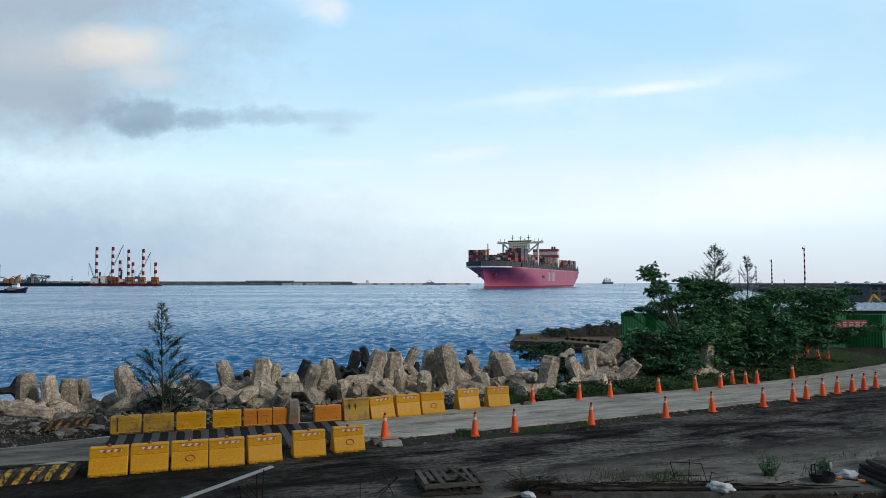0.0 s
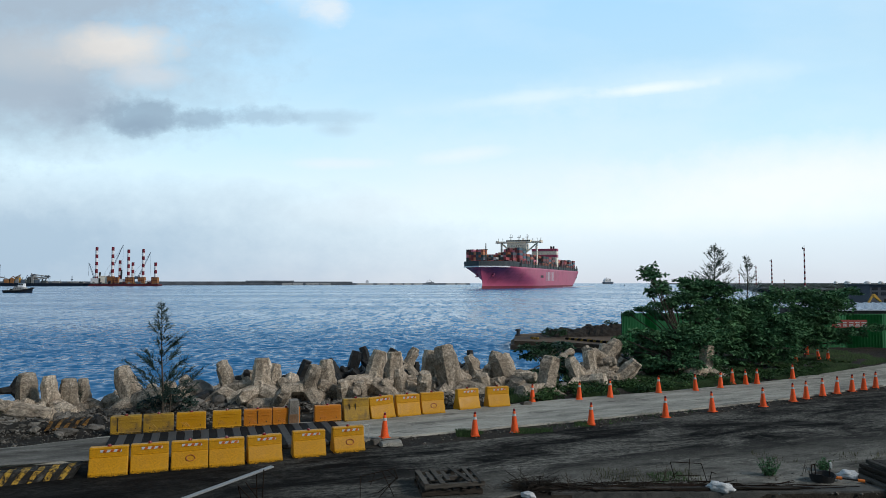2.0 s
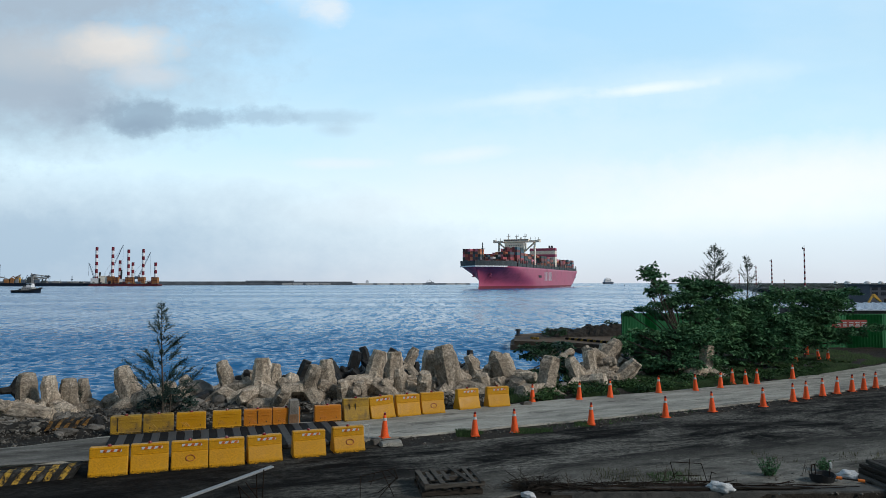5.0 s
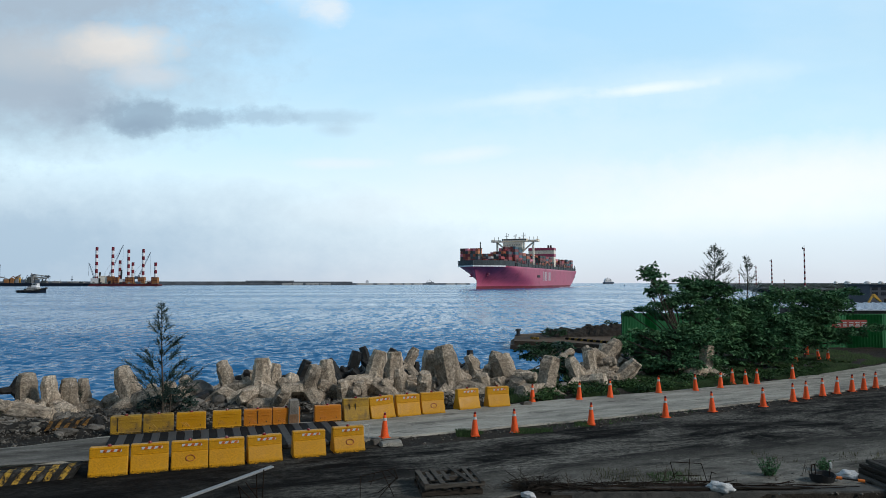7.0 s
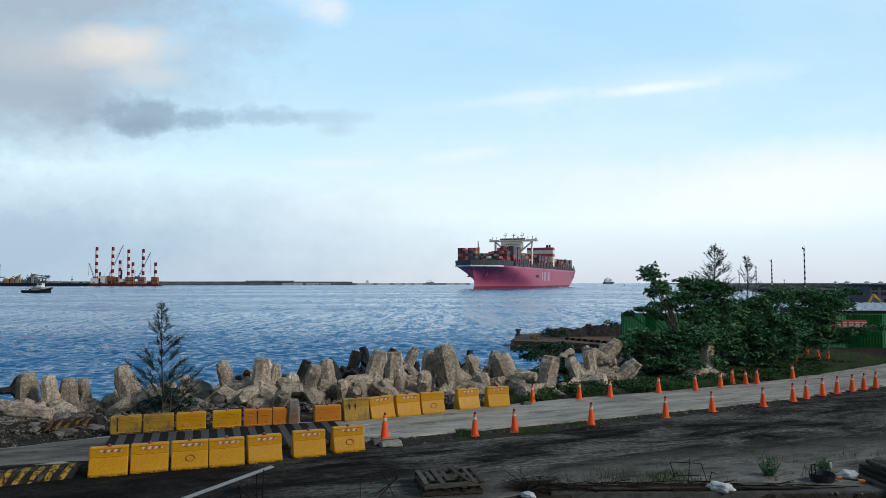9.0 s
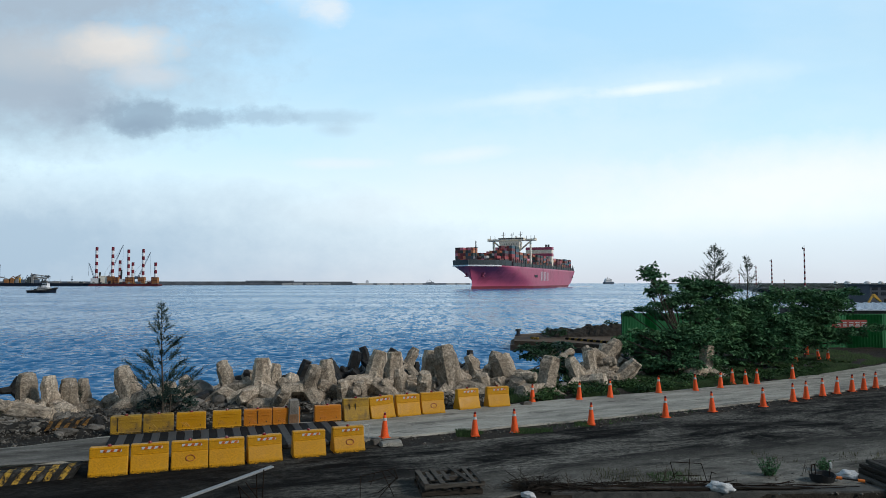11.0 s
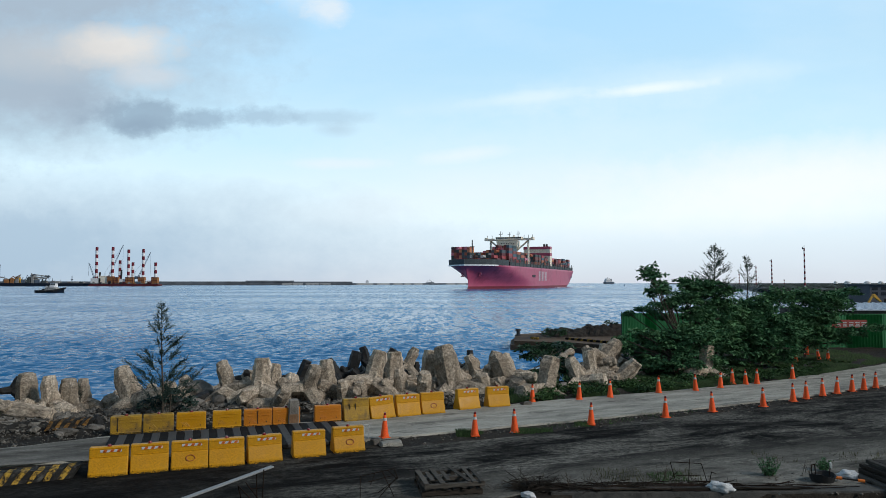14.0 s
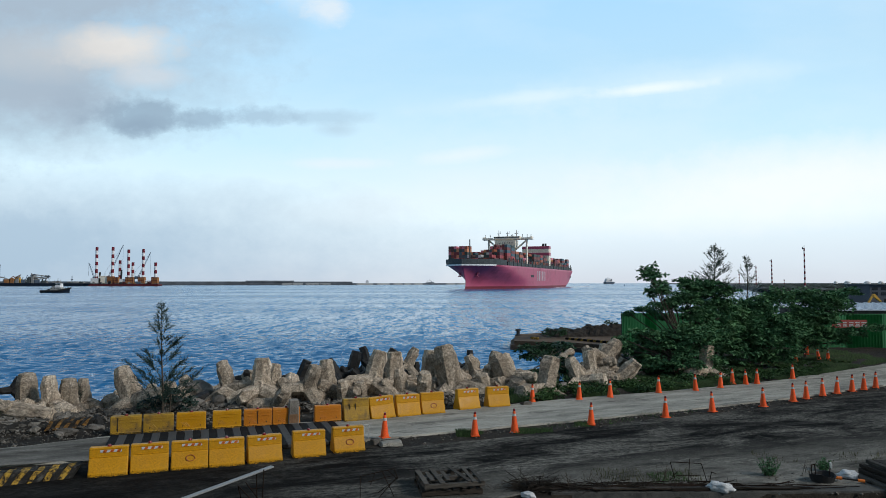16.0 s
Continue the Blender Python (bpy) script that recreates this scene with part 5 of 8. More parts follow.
def build_dredger():
    D = 1130.0
    k = D / 1230.6
    d = thing("dredger", "dark dredging barge with an orange house and grey conveyor boom", "barge", at=pose((70 - 784) * k, D, SEA))

    def P(px, py, y=0.0):
        return Vector(((px - 70) * k, y, (506.8 - py) * k))

    bm = bmesh.new()
    prism(bm, [(P(-60, 0).x, 0), (P(150, 0).x, 0), (P(156, 0).x, P(0, 502).z), (P(-60, 0).x, P(0, 501).z)], -10, 10, "y")
    part("hull", bm, M_TUG, d)
    bm = bmesh.new()
    for x0, x1, y0 in ((8, 22, 499), (25, 38, 494), (29, 35, 490)):
        a, b = P(x0, y0), P(x1, 501.5)
        box(bm, ((a.x + b.x) / 2, 0, (a.z + b.z) / 2), (b.x - a.x, 8, a.z - b.z), bev=0.3)
    part("orange_house", bm, M_DIGGER, d, "orange deckhouse")
    bm = bmesh.new()
    for x0, x1, y0 in ((52, 66, 490), (57, 62, 486), (97, 128, 499), (134, 150, 499)):
        a, b = P(x0, y0), P(x1, 501.5)
        box(bm, ((a.x + b.x) / 2, 0, (a.z + b.z) / 2), (b.x - a.x, 7, a.z - b.z), bev=0.3)
    part("deckhouse", bm, M_SHIP_GREY_PALE, d)
    for a, b in (((62, 493), (91, 490)), ((62, 496), (90, 492)), ((90, 488), (82, 499)), ((84, 488), (92, 490)), ((60, 484), (58, 493)), ((30, 492), (40, 487)), ((8, 491), (24, 497)), ((0, 490), (10, 492)),
                 ((62, 486), (90, 490)), ((34, 496), (41, 486.5))):
        bm = bmesh.new()
        rod(bm, P(*a, -5), P(*b, -5), 0.9, 0.7, 6)
        part("boom", bm, M_SHIP_GREY_PALE, d)
    bm = bmesh.new()
    rod(bm, P(128, 500), P(128, 488.5), 0.7, 0.5, 6)
    rod(bm, P(126, 495), P(130, 495), 0.5, 0.5, 6)
    part("signal_mast", bm, M_CRANE, d)
    rnd = random.Random(44)
    for item in range(44):
        px = rnd.uniform(2, 148)
        w, h = rnd.uniform(1.6, 6.5), rnd.uniform(1.2, 4.2) * (1.8 if 10 < px < 95 else 0.8)
        bm = bmesh.new()
        a = P(px, 501.5)
        if item % 3:
            box(bm, (a.x, -6.5, a.z + h / 2), (w, 2.0, h), bev=0.1)
        else:
            rod(bm, (a.x, -6.5, a.z), (a.x + rnd.uniform(-3, 3), -6.5, a.z + h * 1.8), 0.3, 0.2, 5)
        part("deck_gear", bm, rnd.choice((M_CRANE, M_CRANE, M_SHIP_GREY_PALE, M_SHIP_GREY, M_RIG_ORANGE if px < 45 else M_SHIP_GREY_PALE)), d)
    for px, top, w, m in ((18, 495, 9, M_RIG_ORANGE), (27, 492, 6, M_RIG_ORANGE), (36, 494.5, 5, M_SHIP_GREY_PALE), (47, 495, 7, M_CRANE), (56, 491.5, 5, M_SHIP_GREY), (63, 489.5, 4, M_SHIP_GREY_PALE),
                          (72, 496, 9, M_CRANE), (84, 497, 7, M_SHIP_GREY), (104, 498, 14, M_SHIP_GREY_PALE), (120, 498.5, 9, M_CRANE), (139, 498.5, 10, M_SHIP_GREY_PALE)):
        a = P(px, 501.5)
        h = P(px, top).z - a.z
        bm = bmesh.new()
        box(bm, (a.x, -7.5, a.z + h / 2), (w * 0.92, 2.5, h), bev=0.2, taper=0.85)
        part("deck_shed", bm, m, d)
    for xa, ya, xb, yb in ((20, 497, 29, 489), (29, 489, 34, 493), (33, 494, 41, 487), (50, 497, 54, 487), (58, 489, 66, 485.5), (66, 485.5, 70, 489), (88, 489, 92, 487.5), (91, 488, 94, 493), (43, 499, 46, 491)):
        bm = bmesh.new()
        rod(bm, P(xa, ya, -7), P(xb, yb, -7), 0.55, 0.4, 5)
        part("derrick", bm, M_RIG_ORANGE if xa < 34 else M_CRANE, d)
    for (xa, ya), (xb, yb) in (((66, 490.5), (92, 489.5)), ((4, 490), (26, 496.5))):
        bm = bmesh.new()
        for t in np.linspace(0, 1, 13):
            x, y = xa + (xb - xa) * float(t), ya + (yb - ya) * float(t)
            rod(bm, P(x, y - 1.0, -5), P(x + 1.2, y + 1.2, -5), 0.25, 0.25, 4)
        part("boom_lattice", bm, M_SHIP_GREY_PALE, d)
    p = thing("harbour_beacon", "dark slender beacon tower by the breakwater", "beacon", at=pose((-0.5 - 784) * 0.9, 1107, SEA))
    bm = bmesh.new()
    rod(bm, (0, 0, -2), (0, 0, 32), 1.4, 1.2, 8)
    part("tower", bm, M_CRANE, p)
    bm = bmesh.new()
    rod(bm, (0, 0, 32), (0, 0, 34.5), 1.6, 1.3, 8)
    part("lantern", bm, M_DARK, p)


build_dredger()


# ---- container ship ----
SHIP_LEN, SHIP_B = 358.0, 25.5


def hull_half(s, h, deck):
    """Half breadth at s metres aft of the stem and h metres over the water."""
    t = max(0.0, min(1.0, h / 22.0))
    s0 = -7.0 * max(0.0, (t - 0.35) / 0.65) ** 1.4 + (2.5 * math.sin(math.pi * min(1, t / 0.5)) if t < 0.5 else 0)
    w = t ** 1.7
    ln = 122 * (1 - w) + 40 * w
    p = 1.15 + 2.05 * w
    q = max(0.0, min(1.0, (s - s0) / ln))
    b = SHIP_B * (1 - (1 - q) ** p)
    if s > 300:
        b *= 1 - 0.30 * ((s - 300) / 58.0) ** 2 * (1 - t)
    return b, s0


M_MARK = mat("dull_white_hull_marking", (0.46, 0.40, 0.43), (0.54, 0.48, 0.50), 0.5, 0.2, 1, 0.0)


def build_ship():
    ship = thing("container_ship", "large magenta container ship stacked with mixed containers", "ship")
    levels = [-1.5, 0.0, 2.5, 5.0, 8.0, 11.0, 14.0, 17.0, 19.5, 21.5]
    stations = [0, 1, 2.5, 5, 8, 12, 17, 24, 32, 42, 54, 68, 84, 102, 122, 150, 190, 230, 270, 300, 318, 332, 345, 352, 358]
    bm = bmesh.new()
    grid = {}
    for side in (-1, 1):
        for i, s in enumerate(stations):
            rise = 0.0 if s < 308 else 8.5 * ((s - 308) / 50.0) ** 0.9
            for j, h in enumerate(levels):
                hh = h if s < 308 else max(h, rise)
                b, s0 = hull_half(s, hh, 21.5)
                ss = s0 if i == 0 else s + s0 * max(0, 1 - s / 40.0)
                b, _ = hull_half(ss, hh, 21.5)
                grid[side, i, j] = bm.verts.new((side * b, ss, hh))
        for i in range(len(stations) - 1):
            for j in range(len(levels) - 1):
                f = (grid[side, i, j], grid[side, i + 1, j], grid[side, i + 1, j + 1], grid[side, i, j + 1])
                bm.faces.new(f if side > 0 else f[::-1])
    n = len(stations) - 1
    for j in range(len(levels) - 1):
        bm.faces.new((grid[1, n, j], grid[-1, n, j], grid[-1, n, j + 1], grid[1, n, j + 1]))
    top = len(levels) - 1
    for i in range(n):
        bm.faces.new((grid[1, i, top], grid[1, i + 1, top], grid[-1, i + 1, top], grid[-1, i, top]))
    bmesh.ops.remove_doubles(bm, verts=list(bm.verts), dist=0.01)
    bmesh.ops.recalc_face_normals(bm, faces=list(bm.faces))
    for f in bm.faces:
        f.material_index = 1 if f.calc_center_median().z < 2.0 else 0
    for f in bm.faces:
        f.smooth = abs(f.normal.z) < 0.9 and f.calc_center_median().y < 350
    part("hull", bm, [M_PINK, M_HULL_RED], ship)

    # forecastle bulwark follows the deck edge
    bm = bmesh.new()
    edge = []
    for s in (0, 0.6, 1.5, 3, 5, 8, 12, 17, 24, 32, 42, 50):
        b, s0 = hull_half(s - 7.0, 21.5, 21.5)
        edge.append((b, s - 7.0))
    pts = [(-b, s) for b, s in edge[::-1]] + [(b, s) for b, s in edge]
    lo = [bm.verts.new((x, y, 21.4)) for x, y in pts]
    hi = [bm.verts.new((x * 1.015, y - 0.4, 26.3)) for x, y in pts]
    for i in range(len(pts) - 1):
        bm.faces.new((lo[i], lo[i + 1], hi[i + 1], hi[i]))
    bmesh.ops.remove_doubles(bm, verts=list(bm.verts), dist=0.01)
    bmesh.ops.solidify(bm, geom=list(bm.faces), thickness=0.5)
    part("bulwark", bm, M_SHIP_GREY, ship, "grey-green bow bulwark")
    bm = bmesh.new()
    lo = [bm.verts.new((x * 1.012, y - 0.35, 20.5)) for x, y in pts[3:-3]]
    hi = [bm.verts.new((x * 1.014, y - 0.4, 21.7)) for x, y in pts[3:-3]]
    for i in range(len(lo) - 1):
        bm.faces.new((lo[i], lo[i + 1], hi[i + 1], hi[i]))
    bmesh.ops.remove_doubles(bm, verts=list(bm.verts), dist=0.01)
    bmesh.ops.solidify(bm, geom=list(bm.faces), thickness=0.3)
    part("rubbing_strake", bm, M_SHIP_WHITE, ship, "thin white line under the bulwark")

    # side passage and coaming above the hull
    bm = bmesh.new()
    box(bm, (0, 201, 23.2), (50.2, 304, 3.6))
    part("coaming", bm, M_SHIP_GREY, ship)
    bm = bmesh.new()
    for s in np.arange(52, 352, 14.6):
        for sd in (-1, 1):
            box(bm, (sd * 25.2, float(s), 25.2), (0.6, 1.6, 7.0))
    for sd in (-1, 1):
        rod(bm, (sd * 25.4, 48, 25.6), (sd * 25.4, 354, 25.6), 0.22, 0.22, 4)
        rod(bm, (sd * 25.4, 48, 26.6), (sd * 25.4, 354, 26.6), 0.18, 0.18, 4)
    part("lashing_bridge", bm, M_SHIP_GREY, ship)

    # plain white marks where the lettering stands
    for y0, y1 in ((159.5, 163), (167, 170.5), (174, 177), (181, 184), (188, 191.5), (194, 196)):
        bm = bmesh.new()
        box(bm, (25.62, (y0 + y1) / 2, 13.0), (0.15, y1 - y0, 10.0))
        part("side_mark", bm, M_MARK, ship, "plain white hull marking")
    bm = bmesh.new()
    box(bm, (25.6, 138, 12.6), (0.25, 13, 2.6))
    part("pilot_door", bm, M_DARK, ship, "dark side door opening")
    bm = bmesh.new()
    box(bm, (24.9, 345, 13), (0.4, 5, 2.0))
    part("stern_opening", bm, M_DARK, ship)

    # anchors at the bow
    for sd in (-1, 1):
        bm = bmesh.new()
        x, z = sd * 8.0, 14.0
        y = -6.0
        while hull_half(y, z, 21.5)[0] < 8.0:
            y += 0.25
        bmesh.ops.create_uvsphere(bm, u_segments=10, v_segments=8, radius=1.7, matrix=Matrix.Translation((x, y, z)))
        rod(bm, (x, y - 0.6, z), (x, y - 1.5, z - 2.6), 0.6, 0.5, 6)
        box(bm, (x, y - 1.6, z - 2.6), (3.0, 0.8, 0.9))
        part("anchor", bm, M_PINK, ship)

    # foremast
    bm = bmesh.new()
    rod(bm, (0, 14, 21.5), (0, 14, 44.0), 0.7, 0.45, 6)
    rod(bm, (-2, 14, 38), (2, 14, 38), 0.3, 0.3, 5)
    part("foremast", bm, M_SHIP_GREY, ship)

    # bridge island
    sy = 135.0
    island = bmesh.new()
    prism(island, [(-10, 21.5), (7, 21.5), (7, 39), (9.5, 43), (9.5, 50), (-13, 50), (-12, 44), (-10, 38)], sy - 5, sy + 7, "y")
    isl = part("bridge_tower", island, M_CREAM, ship, "cream bridge tower")
    bm = bmesh.new()
    box(bm, (0, sy, 50.9), (53.5, 7, 1.1), bev=0.2)
    box(bm, (0, sy, 52.4), (28, 8.5, 3.0), bev=0.2)
    for sd in (-1, 1):
        box(bm, (sd * 25.4, sy, 52.3), (2.6, 5.5, 2.2), bev=0.2)
        box(bm, (sd * 20, sy - 3.3, 51.9), (10, 0.25, 1.1))
    part("bridge_wing", bm, M_CREAM, isl)
    for x in np.arange(-13, 13.1, 2.0):
        bm = bmesh.new()
        box(bm, (float(x), sy - 4.24, 52.9), (1.6, 0.15, 1.1))
        part("bridge_window", bm, M_GLASS_DARK, isl)
    for sd in (-1, 1):
        bm = bmesh.new()
        box(bm, (sd * 20.5, sy, 36), (1.3, 3.5, 29))
        rod(bm, (sd * 19.8, sy, 49.5), (sd * 8.5, sy, 40), 0.9, 0.9, 6)
        part("wing_support", bm, M_CREAM, isl)
    for x in (-9.5, 0.0, 9.5):
        bm = bmesh.new()
        rod(bm, (x, sy, 53.8), (x, sy, 60.5 if x else 59), 0.5, 0.3, 5)
        rod(bm, (x - 2.0, sy, 57), (x + 2.0, sy, 57), 0.3, 0.3, 5)
        rod(bm, (x + 1.8, sy, 56.9), (x + 1.8, sy, 59.5), 0.18, 0.18, 4)
        part("radar_mast", bm, M_SHIP_GREY_PALE, isl)
    for x in (-24, -19, 16, 21, 25):
        bm = bmesh.new()
        rod(bm, (x, sy, 51.2), (x, sy, 56.0), 0.3, 0.3, 5)
        part("antenna", bm, M_SHIP_GREY_PALE, isl)
    bm = bmesh.new()
    bmesh.ops.create_uvsphere(bm, u_segments=8, v_segments=6, radius=1.3, matrix=Matrix.Translation((5, sy, 54.9)))
    part("radome", bm, M_SHIP_WHITE, isl)
    for z in (41, 44, 47):
        for x in np.arange(-7, 6.1, 2.6):
            bm = bmesh.new()
            box(bm, (float(x), sy - 5.04, z), (1.0, 0.12, 0.9))
            part("tower_window", bm, M_GLASS_DARK, isl)

    # funnel island
    fy = 236.0
    fun = bmesh.new()
    box(fun, (6, fy, 34), (32, 9, 25), bev=0.4)
    fo = part("funnel_casing", fun, M_CREAM, ship)
    for z, hgt in ((46.7, 3.2), (39.0, 3.6)):
        bm = bmesh.new()
        box(bm, (6, fy, z), (32.3, 9.3, hgt), bev=0.2)
        part("funnel_band", bm, M_PINK, fo, "magenta funnel band")
    bm = bmesh.new()
    for x in (14, 17):
        rod(bm, (x, fy, 48), (x, fy, 51.5), 1.3, 1.2, 8)
    part("exhaust_pipe", bm, M_DARK, fo)
    bm = bmesh.new()
    rod(bm, (-6, fy, 46), (-6, fy, 52), 0.4, 0.3, 5)
    part("signal_pole", bm, M_SHIP_GREY_PALE, fo)

    # low broken foam where the hull meets the sea
    rnd = random.Random(14)
    bm = bmesh.new()
    for _ in range(130):
        s = rnd.choice((rnd.uniform(240, 420), rnd.uniform(330, 460)))
        b = hull_half(min(max(s, 0.5), 300), 0.5, 21.5)[0]
        x = b + abs(rnd.gauss(0, 2.0 if s < 300 else 5.0))
        bmesh.ops.create_icosphere(bm, subdivisions=1, radius=1, matrix=Matrix.Translation((x, s, 0.05)) @ Matrix.Diagonal((rnd.uniform(0.5, 1.8), rnd.uniform(1, 5), rnd.uniform(0.12, 0.4), 1)))
    rough_up(bm, 0.2, 0.8)
    tagged(part("foam", bm, M_SHIP_WHITE, ship, "thin white foam along the waterline"), kind="stuff")

    # container bays; each bay's boxes lie loose on one another, so each is an island of its own
    rnd = random.Random(21)
    z0 = 25.2
    bays = [24.0] + [float(s) for s in np.arange(40, 346, 14.6)]
    for bi, s in enumerate(bays):
        if abs(s - sy) < 13 or abs(s - fy) < 11:
            continue
        bm = bmesh.new()
        rows = 19
        for r in range(rows):
            x = (r - 9) * 2.55
            side = (r - 9) / 9.0
            if bi == 0:
                tiers = 5 if side < -0.12 else 2
            elif bi == 1:
                tiers = 3 if side < 0.25 else 4
            elif s < 75:
                tiers = 3 if side < 0.0 else 4 if side < 0.45 else 6
            elif s < 105:
                tiers = 6 if -0.1 < side < 0.5 else 4
            elif s < sy:
                tiers = 6 if -0.2 < side < 0.25 else 3
            elif s < fy:
                tiers = 4 if side > 0.3 else 5
            elif s < 300:
                tiers = 4 if side < 0.7 else 3
            else:
                tiers = 4 if s < 335 else 3
            tiers = max(1, tiers - (1 if rnd.random() < 0.22 else 0))
            if bi and r % 19 > 13 and rnd.random() < 0.12:
                tiers = max(1, tiers - 2)
            if abs(x) > 21.5 and s < 50:
                continue
            for t in range(tiers):
                hh = 2.6
                box(bm, (x, s, z0 + t * 2.64 + hh / 2), (2.44, 12.2, hh))
        part("container_bay", bm, M_BOXES, ship, "stacked shipping containers in mixed colours")
    return ship


SHIP = build_ship()


M_TUG_HOUSE = mat("tug_grey_house", (0.30, 0.30, 0.29), (0.42, 0.42, 0.40), 0.6, 0.4, 3, 0.0)


def build_tug():
    tug = thing("tugboat", "small dark-hulled harbour tug with a pale wheelhouse", "boat")
    bm = bmesh.new()
    n = 14
    prev = None
    for i in range(n + 1):
        x = -10.5 + 21 * i / n
        t = (x + 10.5) / 21
        w = 3.2 * (1 - max(0, (t - 0.6) / 0.4) ** 2.2) * (0.8 + 0.2 * min(1, t / 0.2))
        top = 1.6 + 2.0 * max(0, (t - 0.45) / 0.55) ** 1.6
        ring = [bm.verts.new(p) for p in ((x, -w, top), (x - 0.4 * t, -w * 0.85, -0.8), (x - 0.4 * t, w * 0.85, -0.8), (x, w, top))]
        if prev:
            for k in range(4):
                bm.faces.new((prev[k], ring[k], ring[(k + 1) % 4], prev[(k + 1) % 4]))
        else:
            bm.faces.new(ring)
        prev = ring
    bm.faces.new(prev[::-1])
    bmesh.ops.recalc_face_normals(bm, faces=list(bm.faces))
    part("hull", bm, M_TUG, tug)
    bm = bmesh.new()
    rod(bm, (-10.4, -3.2, 1.3), (3, -3.45, 1.5), 0.35, 0.35, 6)
    rod(bm, (3, -3.45, 1.5), (10.2, -1.0, 2.9), 0.35, 0.5, 6)
    part("fender", bm, M_BLACK, tug)
    bm = bmesh.new()
    box(bm, (1.0, 0, 2.7), (8.5, 4.6, 2.4), bev=0.2)
    part("deckhouse", bm, M_TUG_HOUSE, tug)
    bm = bmesh.new()
    box(bm, (2.2, 0, 5.4), (4.4, 4.0, 3.2), bev=0.3, taper=0.9)
    wh = part("wheelhouse", bm, M_SHIP_WHITE, tug, "off-white wheelhouse")
    bm = bmesh.new()
    for x in (0.6, 1.7, 2.8, 3.9):
        box(bm, (x, -1.92, 6.0), (0.8, 0.1, 0.9))
    part("window_pane", bm, M_GLASS_DARK, wh)
    bm = bmesh.new()
    box(bm, (2.2, 0, 7.1), (4.8, 4.3, 0.25))
    part("roof", bm, M_SHIP_GREY_PALE, wh)
    bm = bmesh.new()
    box(bm, (-1.9, 0, 4.6), (1.5, 2.4, 2.4), bev=0.2)
    part("funnel", bm, M_DARK, tug)
    bm = bmesh.new()
    rod(bm, (1.2, 0, 7.0), (1.2, 0, 10.5), 0.2, 0.12, 6)
    rod(bm, (1.2, -1.2, 8.6), (1.2, 1.2, 8.6), 0.08, 0.08, 5)
    rod(bm, (0.2, 0, 8.4), (2.2, 0, 8.4), 0.1, 0.1, 5)
    part("mast", bm, M_DARK, tug)
    # bulwark cap, hung tyres, rails, winch and the pushing fender at the bow
    for sd in (-1, 1):
        bm = bmesh.new()
        rod(bm, (-10.4, sd * 2.7, 1.75), (0, sd * 3.3, 1.8), 0.14, 0.14, 6)
        rod(bm, (0, sd * 3.3, 1.8), (6.5, sd * 2.5, 2.7), 0.14, 0.14, 6)
        rod(bm, (6.5, sd * 2.5, 2.7), (10.4, 0, 3.8), 0.14, 0.14, 6)
        part("bulwark_cap", bm, M_DARK, tug)
    for x in np.arange(-9.0, 7.0, 1.9):
        bm = bmesh.new()
        y, z = -3.45 + 0.03 * max(0, x) ** 1.8, 1.0 + 0.012 * max(0, x) ** 2
        for k in range(12):
            a, b = 2 * math.pi * k / 12, 2 * math.pi * (k + 1) / 12
            rod(bm, (x + 0.42 * math.cos(a), y, z + 0.42 * math.sin(a)), (x + 0.42 * math.cos(b), y, z + 0.42 * math.sin(b)), 0.17, 0.17, 5, caps=False)
        part("tyre", bm, M_BLACK, tug)
    bm = bmesh.new()
    rod(bm, (9.6, -1.4, 3.3), (10.9, 0, 3.4), 0.55, 0.6, 8)
    rod(bm, (10.9, 0, 3.4), (9.6, 1.4, 3.3), 0.6, 0.55, 8)
    part("bow_fender", bm, M_BLACK, tug)
    bm = bmesh.new()
    rod(bm, (-5.2, -1.1, 2.2), (-5.2, 1.1, 2.2), 0.7, 0.7, 10)
    box(bm, (-5.2, 0, 1.8), (2.0, 2.8, 0.5))
    part("towing_winch", bm, M_DARK, tug)
    bm = bmesh.new()
    for y in (-1.5, 1.5):
        rod(bm, (-7.4, y, 1.4), (-7.4, y, 3.4), 0.16, 0.16, 6)
    rod(bm, (-7.4, -1.5, 3.4), (-7.4, 1.5, 3.4), 0.16, 0.16, 6)
    part("towing_gantry", bm, M_SHIP_GREY_PALE, tug)
    bm = bmesh.new()
    for x in np.arange(-3.0, 5.1, 1.0):
        rod(bm, (float(x), -2.25, 3.9), (float(x), -2.25, 4.8), 0.05, 0.05, 4)
    rod(bm, (-3.1, -2.25, 4.8), (5.1, -2.25, 4.8), 0.06, 0.06, 4)
    rod(bm, (-3.1, -2.25, 4.35), (5.1, -2.25, 4.35), 0.05, 0.05, 4)
    part("deck_rail", bm, M_SHIP_WHITE, tug)
    for x in (-2.2, -0.9, 0.4, 1.7, 3.0):
        bm = bmesh.new()
        box(bm, (x, -2.32, 2.9), (0.55, 0.08, 0.55), bev=0.05)
        part("cabin_port", bm, M_GLASS_DARK, tug)
    return tug


TUG = build_tug()
TUG.scale = (0.80, 0.80, 0.80)


